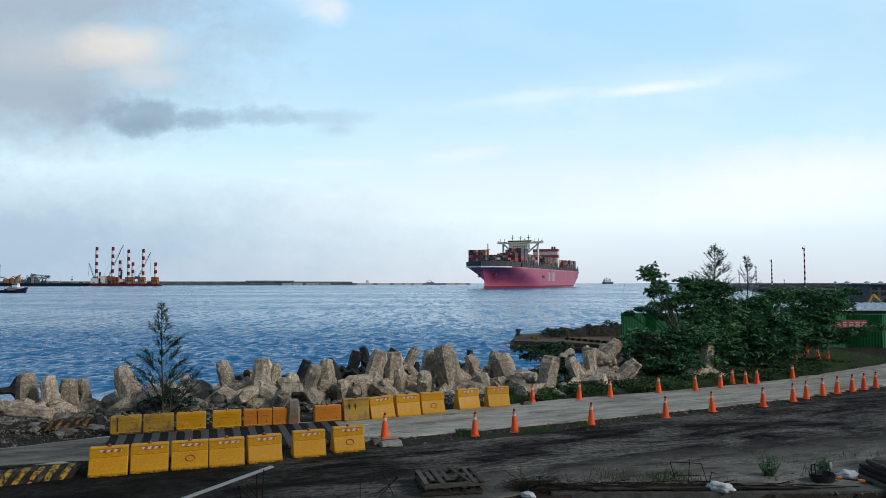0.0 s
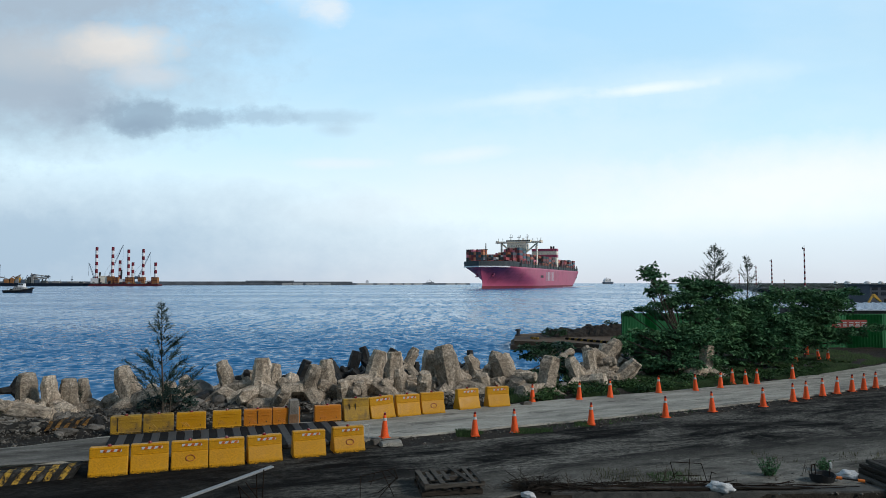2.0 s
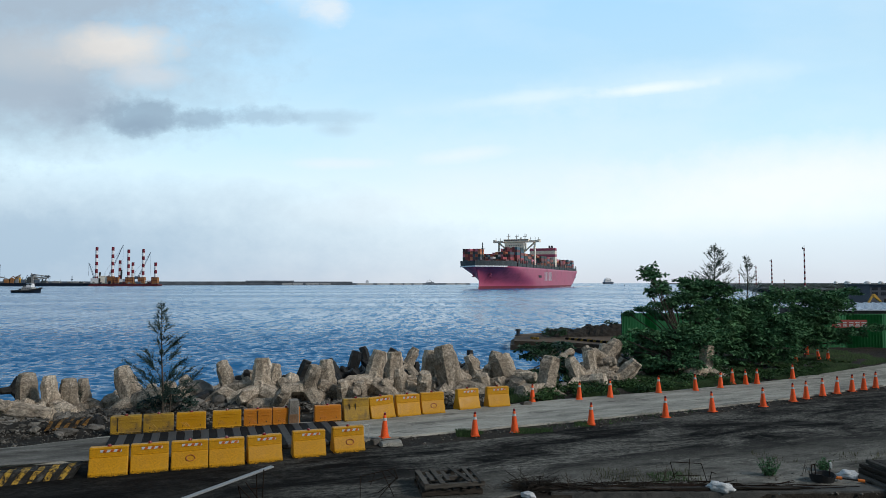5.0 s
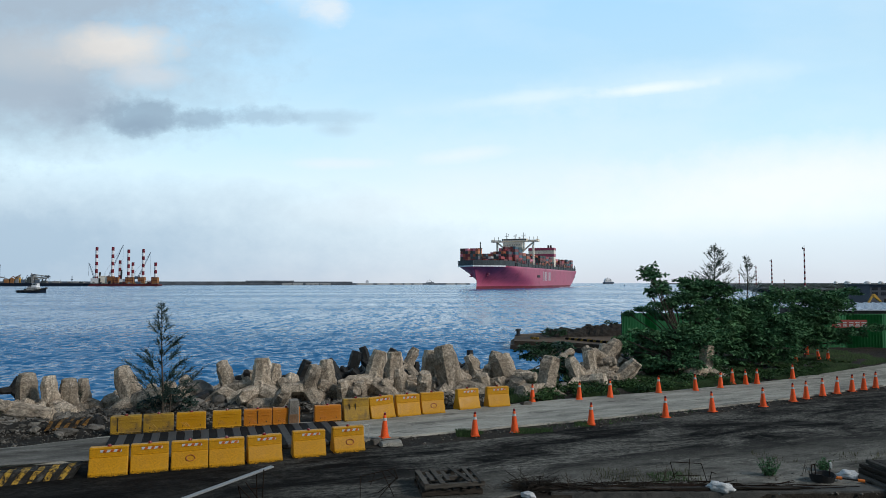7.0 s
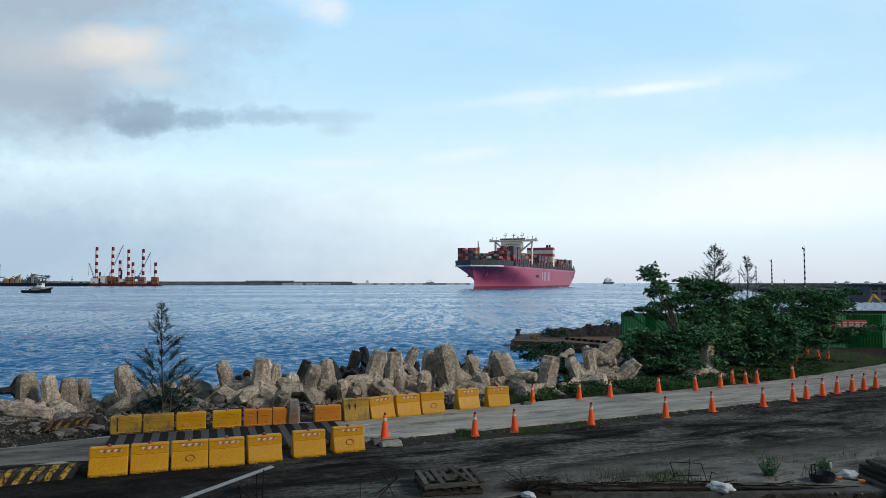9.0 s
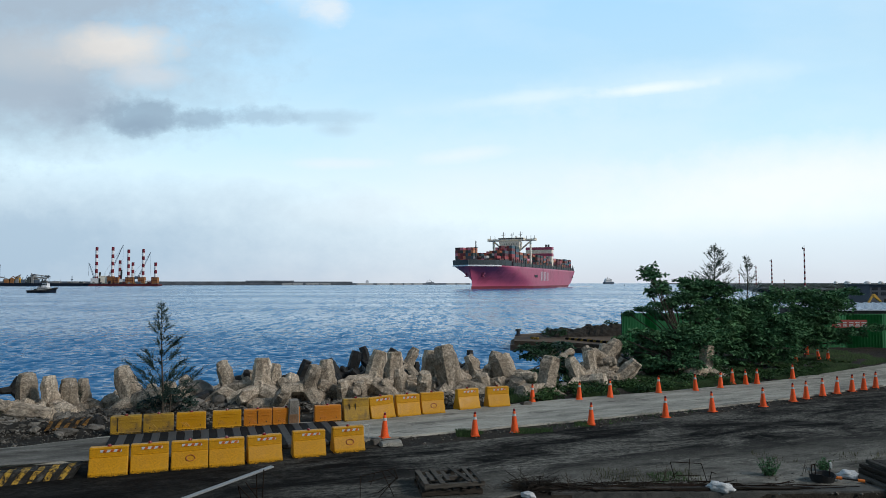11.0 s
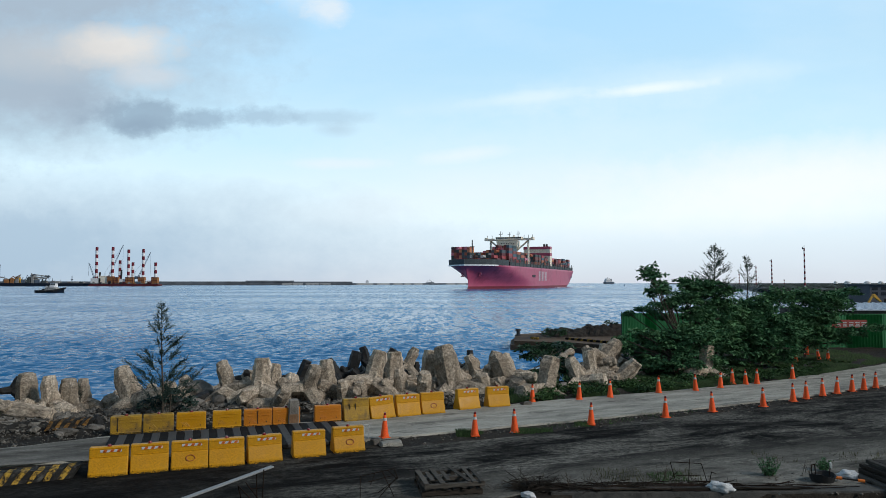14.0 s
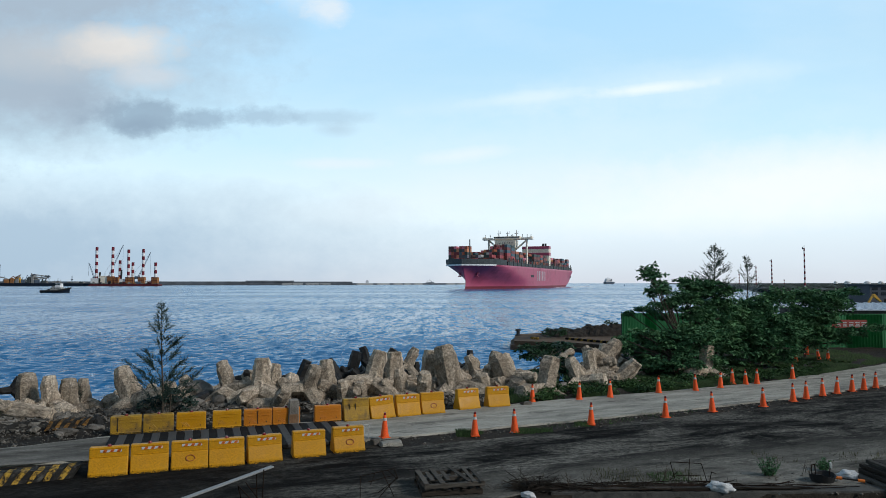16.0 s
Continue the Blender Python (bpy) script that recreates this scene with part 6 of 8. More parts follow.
def build_far_ship():
    s = thing("cargo_ship", "distant dark-hulled cargo ship with white upperworks", "ship")
    bm = bmesh.new()
    prism(bm, [(-17, 0), (-14, -2), (14, -2), (17, 0), (19, 8.5), (-18, 8.5)], -9, 9, "y")
    part("hull", bm, M_CRANE, s)
    bm = bmesh.new()
    box(bm, (-2, 0, 12.5), (26, 14, 8), bev=0.5)
    box(bm, (-4, 0, 18.5), (16, 12, 4.5), bev=0.5)
    part("upperworks", bm, M_SHIP_WHITE, s)
    bm = bmesh.new()
    for x in np.arange(-13, 10, 2.6):
        box(bm, (float(x), -7.1, 13.5), (1.4, 0.3, 1.3))
    for x in np.arange(-10, 3, 2.2):
        box(bm, (float(x), -6.1, 19.0), (1.4, 0.3, 1.3))
    part("window_row", bm, M_GLASS_DARK, s)
    bm = bmesh.new()
    box(bm, (9, 0, 17.5), (4, 6, 4), bev=0.4)
    part("funnel", bm, M_SHIP_GREY_PALE, s)
    bm = bmesh.new()
    rod(bm, (-4, 0, 20), (-4, 0, 27), 0.8, 0.5, 6)
    part("mast", bm, M_SHIP_GREY_PALE, s)
    return s


FAR_SHIP = build_far_ship()


def build_buoy():
    b = thing("channel_buoy", "small dark channel buoy on the water", "buoy", at=pose(306.07, 1175.03, SEA) @ Matrix.Scale(0.6, 4))
    bm = bmesh.new()
    rod(bm, (0, 0, -0.5), (0, 0, 1.2), 1.6, 1.5, 10)
    part("float", bm, M_DARK, b)
    bm = bmesh.new()
    rod(bm, (0, 0, 1.2), (0, 0, 4.5), 0.9, 0.3, 8)
    part("tower", bm, M_DARK, b)


build_buoy()


def build_far_details():
    # small derricks and a white hut on the outer breakwater, a green light tower on the far mole
    d = thing("harbour_derrick", "tiny grey derricks on the distant breakwater", "crane", at=pose(-34.87, 1790.00, 2.61))
    bm = bmesh.new()
    for x, h in ((-6, 7), (-1, 9), (5, 6), (9, 4)):
        rod(bm, (x, 0, -3), (x, 0, h), 0.9, 0.5, 5)
    rod(bm, (-8, 0, 1), (11, 0, 2), 1.0, 1.0, 5)
    rod(bm, (-1, 0, 9), (7, 0, 3), 0.5, 0.4, 5)
    part("frame", bm, M_CRANE, d)
    h = thing("hut", "small white hut on the distant breakwater", "hut", at=pose(-178.37, 1640.00, 4.10))
    bm = bmesh.new()
    box(bm, (0, 0, 0), (7, 5, 8), bev=0.3)
    part("wall", bm, M_SHIP_WHITE, h)
    bm = bmesh.new()
    prism(bm, [(-4, 4), (4, 4), (0, 6)], -3, 3, "y")
    part("roof", bm, M_SHIP_WHITE, h)
    t = thing("light_tower", "small green light tower on the far mole", "lighthouse", at=pose(797.05, 2300.00, 0.21))
    bm = bmesh.new()
    rod(bm, (0, 0, -2), (0, 0, 15), 3.0, 2.4, 10)
    part("tower", bm, M_GREEN_TOWER, t)
    bm = bmesh.new()
    rod(bm, (0, 0, 15), (0, 0, 21), 2.0, 1.4, 10)
    part("lantern", bm, M_GREEN_TOWER, t)


M_GREEN_TOWER = mat("faded_green_paint", (0.06, 0.14, 0.13), (0.09, 0.18, 0.16), 0.7, 0.1, 1, 0.0)
build_far_details()


# ---- barriers ----
def tidy(bm):
    bmesh.ops.recalc_face_normals(bm, faces=list(bm.faces))


def make_barrier(style):
    """style: 'road' flared body, 'flat' straight body with slots."""
    L = 0.84
    H = 0.73 if style == "road" else 0.62
    ob = thing("road_barrier", "yellow plastic road barrier", "barrier", "barriers along the lane")
    bm = bmesh.new()
    if style == "road":
        prof = [(-0.28, 0.0), (-0.275, 0.09), (-0.245, 0.13), (-0.135, 0.44), (-0.115, 0.47), (-0.10, H - 0.03), (-0.08, H), (0.08, H), (0.10, H - 0.03), (0.115, 0.47), (0.135, 0.44), (0.245, 0.13), (0.275, 0.09), (0.28, 0.0)]
    else:
        prof = [(-0.17, 0.0), (-0.165, 0.05), (-0.14, 0.08), (-0.13, H - 0.04), (-0.10, H), (0.10, H), (0.13, H - 0.04), (0.14, 0.08), (0.165, 0.05), (0.17, 0.0)]
    xs = [-L / 2, -L / 2 + 0.02, -0.2, 0, 0.2, L / 2 - 0.02, L / 2]
    rings = []
    for i, x in enumerate(xs):
        k = 0.93 if i in (0, len(xs) - 1) else 1.0
        rings.append([bm.verts.new((x, y * k, z if z < 0.3 else z - (0.015 if k < 1 else 0) + 0.004 * math.sin(i * 2.1))) for y, z in prof])
    n = len(prof)
    for a, b in zip(rings, rings[1:]):
        for j in range(n):
            bm.faces.new((a[j], a[(j + 1) % n], b[(j + 1) % n], b[j]))
    bm.faces.new(rings[0][::-1])
    bm.faces.new(rings[-1])
    tidy(bm)
    body = part("body", bm, M_YELLOW, ob)

    def face_y(z):
        return float(np.interp(z, [p[1] for p in prof[:n // 2]], [p[0] for p in prof[:n // 2]]))

    bm = bmesh.new()
    if style == "road":
        # moulded chevrons and ledge
        for k in range(4):
            for sd in (-1, 1):
                a = Vector((sd * (0.36 - k * 0.085), 0, 0.40))
                b = Vector((sd * max(0.02, 0.36 - k * 0.085 - 0.26), 0, 0.14 if k < 2 else 0.14 + (k - 1) * 0.04))
                if b.x * sd <= 0.02:
                    b.x = sd * 0.02
                a.y, b.y = face_y(a.z) + 0.0148, face_y(b.z) + 0.0148
                rod(bm, a, b, 0.0165, 0.0165, 8)
        rod(bm, (-0.39, face_y(0.48), 0.485), (0.39, face_y(0.48), 0.485), 0.012, 0.012, 6)
        box(bm, (0, face_y(0.7) - 0.004, 0.695), (0.80, 0.02, 0.02))
    else:
        for z in (0.50, 0.40):
            box(bm, (0.02, face_y(z) - 0.004, z), (0.66, 0.02, 0.022))
        for k in range(3):
            for sd in (-1, 1):
                rod(bm, (sd * (0.30 - k * 0.07), face_y(0.3), 0.30), (sd * max(0.03, 0.12 - k * 0.07), face_y(0.12), 0.12), 0.010, 0.010, 5)
    ribs = part("rib", bm, M_YELLOW, body)
    # foot grime
    bm = bmesh.new()
    rnd = random.Random(4)
    for i in range(230):
        x, z = rnd.uniform(-0.41, 0.41), min(0.2, abs(rnd.gauss(0.0, 0.026)) + 0.006)
        r = rnd.uniform(0.002, 0.008) * (1.25 - 4 * z)
        bmesh.ops.create_icosphere(bm, subdivisions=1, radius=r, matrix=Matrix.Translation((x, face_y(z) - 0.0005, z)) @ Matrix.Diagonal((rnd.uniform(0.8, 2.6), 0.25, rnd.uniform(0.8, 2.0), 1)))
    tagged(part("mud_splash", bm, M_GRIME, body, "dark mud splashes along the foot"), kind="stuff")
    # fork holes
    if style == "flat":
        for x in (-0.24, 0.26):
            bm = bmesh.new()
            rod(bm, (x, face_y(0.16) - 0.003, 0.16), (x, face_y(0.16) + 0.02, 0.16), 0.02, 0.02, 10)
            part("drain_hole", bm, M_BLACK, body)
    # red lamp on top
    bm = bmesh.new()
    rod(bm, (0, 0, H - 0.005), (0, 0, H + 0.02), 0.05, 0.05, 10)
    rod(bm, (0, 0, H + 0.02), (0, 0, H + 0.055), 0.042, 0.03, 10)
    part("lamp", bm, M_RED, ob, "small red warning lamp")
    return ob


def add_tape(ob):
    H = 0.73
    y = -0.105
    bm = bmesh.new()
    z0, z1 = 0.60, 0.665
    box(bm, (0.05, y - 0.006, (z0 + z1) / 2), (0.46, 0.006, z1 - z0))
    tape = part("reflective_strip", bm, M_TAPE_W, ob, "white and orange reflective strip")
    for k in range(3):
        bm = bmesh.new()
        x = -0.085 + k * 0.15
        v = [bm.verts.new(p) for p in ((x - 0.05, y - 0.011, z0), (x + 0.025, y - 0.011, z0), (x + 0.06, y - 0.011, z1), (x - 0.015, y - 0.011, z1))]
        bm.faces.new(v)
        bmesh.ops.solidify(bm, geom=list(bm.faces), thickness=0.002)
        tidy(bm)
        part("chevron", bm, M_TAPE_O, tape)


def add_ring(ob):
    bm = bmesh.new()
    n = 20
    for i in range(n):
        a, b = 2 * math.pi * i / n, 2 * math.pi * (i + 1) / n
        pts = []
        for t in (a, b):
            x, z = 0.10 * math.cos(t) + 0.02, 0.30 + 0.075 * math.sin(t)
            y = -0.135 - (0.44 - z) * 0.355 - 0.010
            pts.append(Vector((x, y, z)))
        rod(bm, pts[0], pts[1], 0.011, 0.011, 5)
    part("painted_ring", bm, M_RING, ob, "rust-red sprayed ring")


def add_slots(ob, at=(-0.19,)):
    for x in at:
        bm = bmesh.new()
        box(bm, (x, -0.146, 0.33), (0.02, 0.02, 0.50))
        part("slot", bm, M_BLACK, ob)


def recolour(ob, m):
    for o in ob.children_recursive:
        if o.name.split(".")[0] in ("body", "rib"):
            o.data = o.data.copy()
            o.data.materials[0] = m


ROAD = make_barrier("road")
FLAT = make_barrier("flat")


def place_barrier(src, x, y, turn, z=0.0, tape=False, ring=False, slots=False, paint=None, label="", lean=0.0, tall=1.0):
    ob = copy_thing(src, pose(x, y, z, 0, lean, turn) @ Matrix.Diagonal((1, 1, tall, 1)))
    if tape:
        add_tape(ob)
    if ring:
        add_ring(ob)
    if slots:
        add_slots(ob, slots)
    if paint:
        recolour(ob, paint)
    if label:
        ob["label"] = label
    return ob


TAPED = "clean yellow plastic barrier with a reflective strip"
RINGED = "yellow plastic barrier with a red sprayed ring"
place_barrier(ROAD, -7.85, 16.58, 18, tape=True, label=TAPED, tall=0.89)
place_barrier(ROAD, -7.03, 16.90, 20, tape=True, label=TAPED, tall=0.89)
place_barrier(ROAD, -6.18, 17.20, 18, tape=True, ring=True, label=RINGED, tall=0.89)
place_barrier(ROAD, -5.37, 17.46, 20, tape=True, label=TAPED, tall=0.89)
place_barrier(ROAD, -4.53, 17.82, 24, tape=True, label=TAPED, tall=0.89)
place_barrier(ROAD, -3.51, 18.36, 20, tape=True, label=TAPED, tall=0.89)
place_barrier(ROAD, -2.56, 18.88, 22, tape=True, ring=True, label=RINGED, tall=0.89)
OLD = "grimy faded yellow barrier with dark slots"
PLAIN = "plain yellow plastic barrier with moulded ribs"
AMBER = "amber-orange plastic barrier beside the rubble"
place_barrier(FLAT, -9.39, 20.85, 19, z=0.045, slots=(-0.22,), paint=M_YELLOW_OLD, label=OLD, tall=0.83)
place_barrier(FLAT, -8.54, 21.12, 19, z=0.045, paint=M_YELLOW_OLD, label=OLD, tall=0.83)
place_barrier(FLAT, -7.66, 21.40, 17, z=0.045, label=PLAIN, tall=0.83)
place_barrier(FLAT, -6.67, 21.70, 18, z=0.045, label=PLAIN, tall=0.83)
place_barrier(FLAT, -5.79, 21.95, 16, z=0.045, slots=(0.0,), paint=M_AMBER, label=AMBER, tall=0.83)
place_barrier(FLAT, -4.95, 22.18, 16, z=0.045, paint=M_AMBER, label=AMBER, tall=0.83)
place_barrier(FLAT, -3.72, 22.62, 18, z=0.045, paint=M_AMBER, label=AMBER, tall=0.83)
place_barrier(ROAD, -2.86, 22.92, 22, slots=(-0.22, -0.03), paint=M_YELLOW_OLD, label=OLD)
place_barrier(ROAD, -2.05, 23.32, 26, tape=True, label=TAPED, lean=-3)
place_barrier(ROAD, -1.22, 23.72, 24, tape=True, label=TAPED)
place_barrier(ROAD, -0.40, 24.14, 22, ring=True, label=RINGED)
place_barrier(ROAD, 0.85, 24.98, 26, tape=True, label=TAPED)
place_barrier(ROAD, 1.96, 25.48, 18, tape=True, label=TAPED)
for src in (ROAD, FLAT):
    for o in src.children_recursive:
        bpy.data.objects.remove(o)
    bpy.data.objects.remove(src)


def build_crossing():
    """Black and white painted slabs between the two rows of barriers."""
    slab = thing("striped_median", "low median of black and white painted slabs", "median", kind="structure")
    a, b = Vector((-9.08, 18.88, 0.03)), Vector((-3.00, 21.03, 0.03))
    d = b - a
    n = 29
    me = {}
    for key, m in (("w", M_STRIPE_W), ("k", M_STRIPE_K)):
        bm = bmesh.new()
        box(bm, (0, 0, 0.03), (d.length / n - 0.006, 2.8, 0.10), bev=0.012)
        rough_up(bm, 0.012, 2.0)
        me[key] = bpy.data.meshes.new("slab")
        bm.to_mesh(me[key]), bm.free()
        me[key].materials.append(m)
    ang = math.degrees(math.atan2(d.y, d.x))
    for i in range(n):
        p = a + d * ((i + 0.5) / n)
        ob = new("slab", me["w" if i % 2 else "k"])
        ob.parent, ob.matrix_basis = slab, pose(p.x, p.y, p.z, 0, 0, ang)


build_crossing()


def striped_kerb(x0, y0, x1, y1, h, w, n, label, seed, paint):
    k = thing("striped_kerb", label, "kerb", "striped kerbs")
    a, b = Vector((x0, y0, 0)), Vector((x1, y1, 0))
    d = b - a
    ang = math.atan2(d.y, d.x)
    m = Matrix.Translation(a) @ Matrix.Rotation(ang, 4, "Z")
    cell = d.length / n
    for i in range(n):
        for key, mt in (("paint_stripe", paint), ("kerb_segment", M_KERB_DARK)):
            bm = bmesh.new()
            xa = i * cell + (0.0 if key == "paint_stripe" else cell * 0.46)
            xb = xa + (cell * 0.46 if key == "paint_stripe" else cell * 0.54)
            sk = 0.2
            prof = [(-w / 2, -0.05), (-w / 2 + 0.06, h * 0.92), (-w / 2 + 0.12, h), (w / 3, h * 0.97), (w / 2, h * 0.5), (w / 2, -0.05)]
            A = [bm.verts.new(m @ Vector((xa + sk * (y / w + 0.5) * w + z * 0.65, y, z))) for y, z in prof]
            B = [bm.verts.new(m @ Vector((xb + sk * (y / w + 0.5) * w + z * 0.65, y, z))) for y, z in prof]
            for j in range(len(prof)):
                bm.faces.new((A[j], A[(j + 1) % len(prof)], B[(j + 1) % len(prof)], B[j]))
            bm.faces.new(A[::-1]), bm.faces.new(B)
            tidy(bm)
            bmesh.ops.subdivide_edges(bm, edges=list(bm.edges), cuts=2, use_grid_fill=True)
            rough_up(bm, 0.045, 4.5, seed + i)
            part(key, bm, mt, k)


striped_kerb(-10.50, 15.45, -8.66, 16.40, 0.27, 0.55, 7, "battered concrete kerb with yellow and black stripes", 1.0, M_STRIPE_Y)
striped_kerb(-12.32, 21.83, -11.16, 22.26, 0.22, 0.6, 5, "broken striped kerb half buried in rubble", 2.0, M_STRIPE_RUST)


# ---- traffic cones ----
def make_cone():
    ob = thing("traffic_cone", "orange plastic traffic cone with a pale band", "cone", "cones along the lane")
    bm = bmesh.new()
    box(bm, (0, 0, 0.015), (0.265, 0.265, 0.03), bev=0.012)
    part("base", bm, M_ORANGE, ob)
    bm = bmesh.new()
    n = 20
    prof = [(0.124, 0.034), (0.121, 0.06), (0.110, 0.10), (0.042, 0.60), (0.034, 0.64), (0.0, 0.642)]
    rings = [[bm.verts.new((r * math.cos(2 * math.pi * i / n), r * math.sin(2 * math.pi * i / n), z)) for i in range(n)] for r, z in prof[:-1]]
    for a, b in zip(rings, rings[1:]):
        for i in range(n):
            bm.faces.new((a[i], a[(i + 1) % n], b[(i + 1) % n], b[i]))
    bm.faces.new(rings[-1])
    part("body", bm, M_ORANGE, ob, smooth=True)
    bm = bmesh.new()
    rod(bm, (0, 0, 0.485), (0, 0, 0.560), 0.0605, 0.0500, 20, caps=False)
    part("band", bm, M_TAPE_W, ob, "white reflective band")
    bm = bmesh.new()
    rod(bm, (0, 0, 0.64), (0, 0, 0.655), 0.038, 0.038, 12)
    rod(bm, (0, 0, 0.655), (0, 0, 0.705), 0.034, 0.026, 12)
    part("lamp", bm, M_RED, ob, "dark red lamp on the tip")
    return ob


CONE = make_cone()
rc = random.Random(14)


def cone(x, y, z=0.0, tx=None, ty=None, size=1.0, label=""):
    m = pose(x, y, z, rc.uniform(-2, 2) if tx is None else tx, rc.uniform(-2.5, 2.5) if ty is None else ty, rc.uniform(-40, 40))
    ob = copy_thing(CONE, m)
    if label:
        ob["label"] = label
    return ob


for x, y in ((0.93, 20.64), (2.16, 21.18), (4.69, 22.26), (7.43, 23.46), (9.39, 24.48), (11.62, 25.47)):
    cone(x, y, 0.0)
for x, y in ((13.25, 26.55), (14.08, 27.19), (15.08, 27.86), (15.96, 28.42), (16.92, 29.01), (17.68, 29.46), (18.47, 29.93)):
    cone(x, y, 0.0, label="orange cone in a close row beside the lane")
for x, y in ((5.2, 26.8), (6.51, 27.32), (8.74, 28.42), (10.45, 29.01), (11.78, 29.77), (12.78, 30.92), (13.85, 30.92), (16.23, 32.53)):
    cone(x, y, 0.02, label="orange cone at the grassy edge of the lane")
cone(3.35, 26.3, 0.0, label="faded orange cone with a wide white tip")
cone(-1.66, 20.0, 0.10, 1, 0, label="orange cone standing on a loose stone slab")
cone(13.28, 30.75, 0.0, 4, -9, label="leaning orange cone at the grassy edge")
cone(18.08, 38.82, 0.0, 3, 3, label="orange cone half sunk in the grass")
cone(21.0, 40.4, 0.35, 0, 6, label="orange cone stuck on top of another")
cone(19.9, 39.4, 0.0, -6, -4, label="orange cone half sunk in the grass")
cone(21.75, 40.5, 0.05, 0, -8, label="orange cone leaning against its neighbour")
cone(22.05, 40.1, 0.0, 0, 2, 1.0, "orange cone standing in the grass")
for o in CONE.children_recursive:
    bpy.data.objects.remove(o)
bpy.data.objects.remove(CONE)


def stone_slab(x, y, z, sx, sy, sz, turn, m, label, seed):
    bm = bmesh.new()
    box(bm, (0, 0, sz / 2), (sx, sy, sz), bev=0.02, taper=0.9)
    bmesh.ops.subdivide_edges(bm, edges=list(bm.edges), cuts=2, use_grid_fill=True)
    rough_up(bm, 0.035, 4.0, seed)
    ob = part("stone_slab", bm, m)
    ob.matrix_world = pose(x, y, z, 0, 0, turn)
    tagged(ob, label, "stone")


stone_slab(-1.44, 19.50, -0.02, 0.62, 0.42, 0.12, 18, M_PATH, "pale broken concrete slab under a cone", 1)
stone_slab(-1.88, 19.64, -0.02, 0.26, 0.22, 0.16, 40, M_ROCK, "brown stone beside the broken slab", 2)
stone_slab(6.46, 22.44, -0.02, 0.42, 0.22, 0.05, 12, M_KERB, "flat scrap of concrete on the verge", 3)
stone_slab(14.58, 36.07, 0.03, 0.9, 0.5, 0.07, 8, M_PATH, "flat pale slab in the grass", 4)
stone_slab(17.61, 33.30, 0.0, 1.8, 0.7, 0.06, 25, M_PATH, "flat pale slab at the lane edge", 5)
stone_slab(20.07, 41.70, 0.05, 1.2, 0.5, 0.06, 4, M_PATH, "flat pale slab in the grass", 6)
stone_slab(3.06, 25.70, 0.0, 0.4, 0.25, 0.14, 20, M_ROCK, "rough stones at the lane edge", 7)


def build_post():
    p = thing("marker_post", "weathered square concrete marker post among the barriers", "post", at=pose(-4.72, 22.17, 0.04, 0, 0, 18))
    bm = bmesh.new()
    box(bm, (0, 0, 0.38), (0.34, 0.30, 0.80), bev=0.03, taper=0.86)
    bmesh.ops.subdivide_edges(bm, edges=list(bm.edges), cuts=3, use_grid_fill=True)
    rough_up(bm, 0.015, 5)
    part("shaft", bm, M_ROCK, p)
    bm = bmesh.new()
    box(bm, (0, -0.155, 0.2), (0.28, 0.012, 0.26))
    rough_up(bm, 0.006, 6)
    part("rust_patch", bm, M_RING_DULL, p, "rust-brown patch near the foot")


M_RING_DULL = mat("rust_stain", (0.16, 0.09, 0.05), (0.24, 0.15, 0.09), 0.9, 5, 40, 0.2)
build_post()


def hoop_post(x, y):
    h = thing("hoop_marker", "small white tubular hoop beside the barrier", "marker", at=pose(x, y, 0, 0, 0, 10))
    bm = bmesh.new()
    for a, b in (((-0.07, 0, 0), (-0.07, 0, 0.42)), ((-0.07, 0, 0.42), (0.07, 0, 0.42)), ((0.07, 0, 0.42), (0.07, 0, 0))):
        rod(bm, a, b, 0.018, 0.018, 6)
    part("tube", bm, M_TAPE_W, h)


hoop_post(-2.20, 20.13)


# ---- plants ----
M_LEAF_DARK = mat("dark_shrub_leaves", (0.014, 0.045, 0.022), (0.035, 0.085, 0.036), 0.55, 0.6, 20, 0.0, island=0.5)


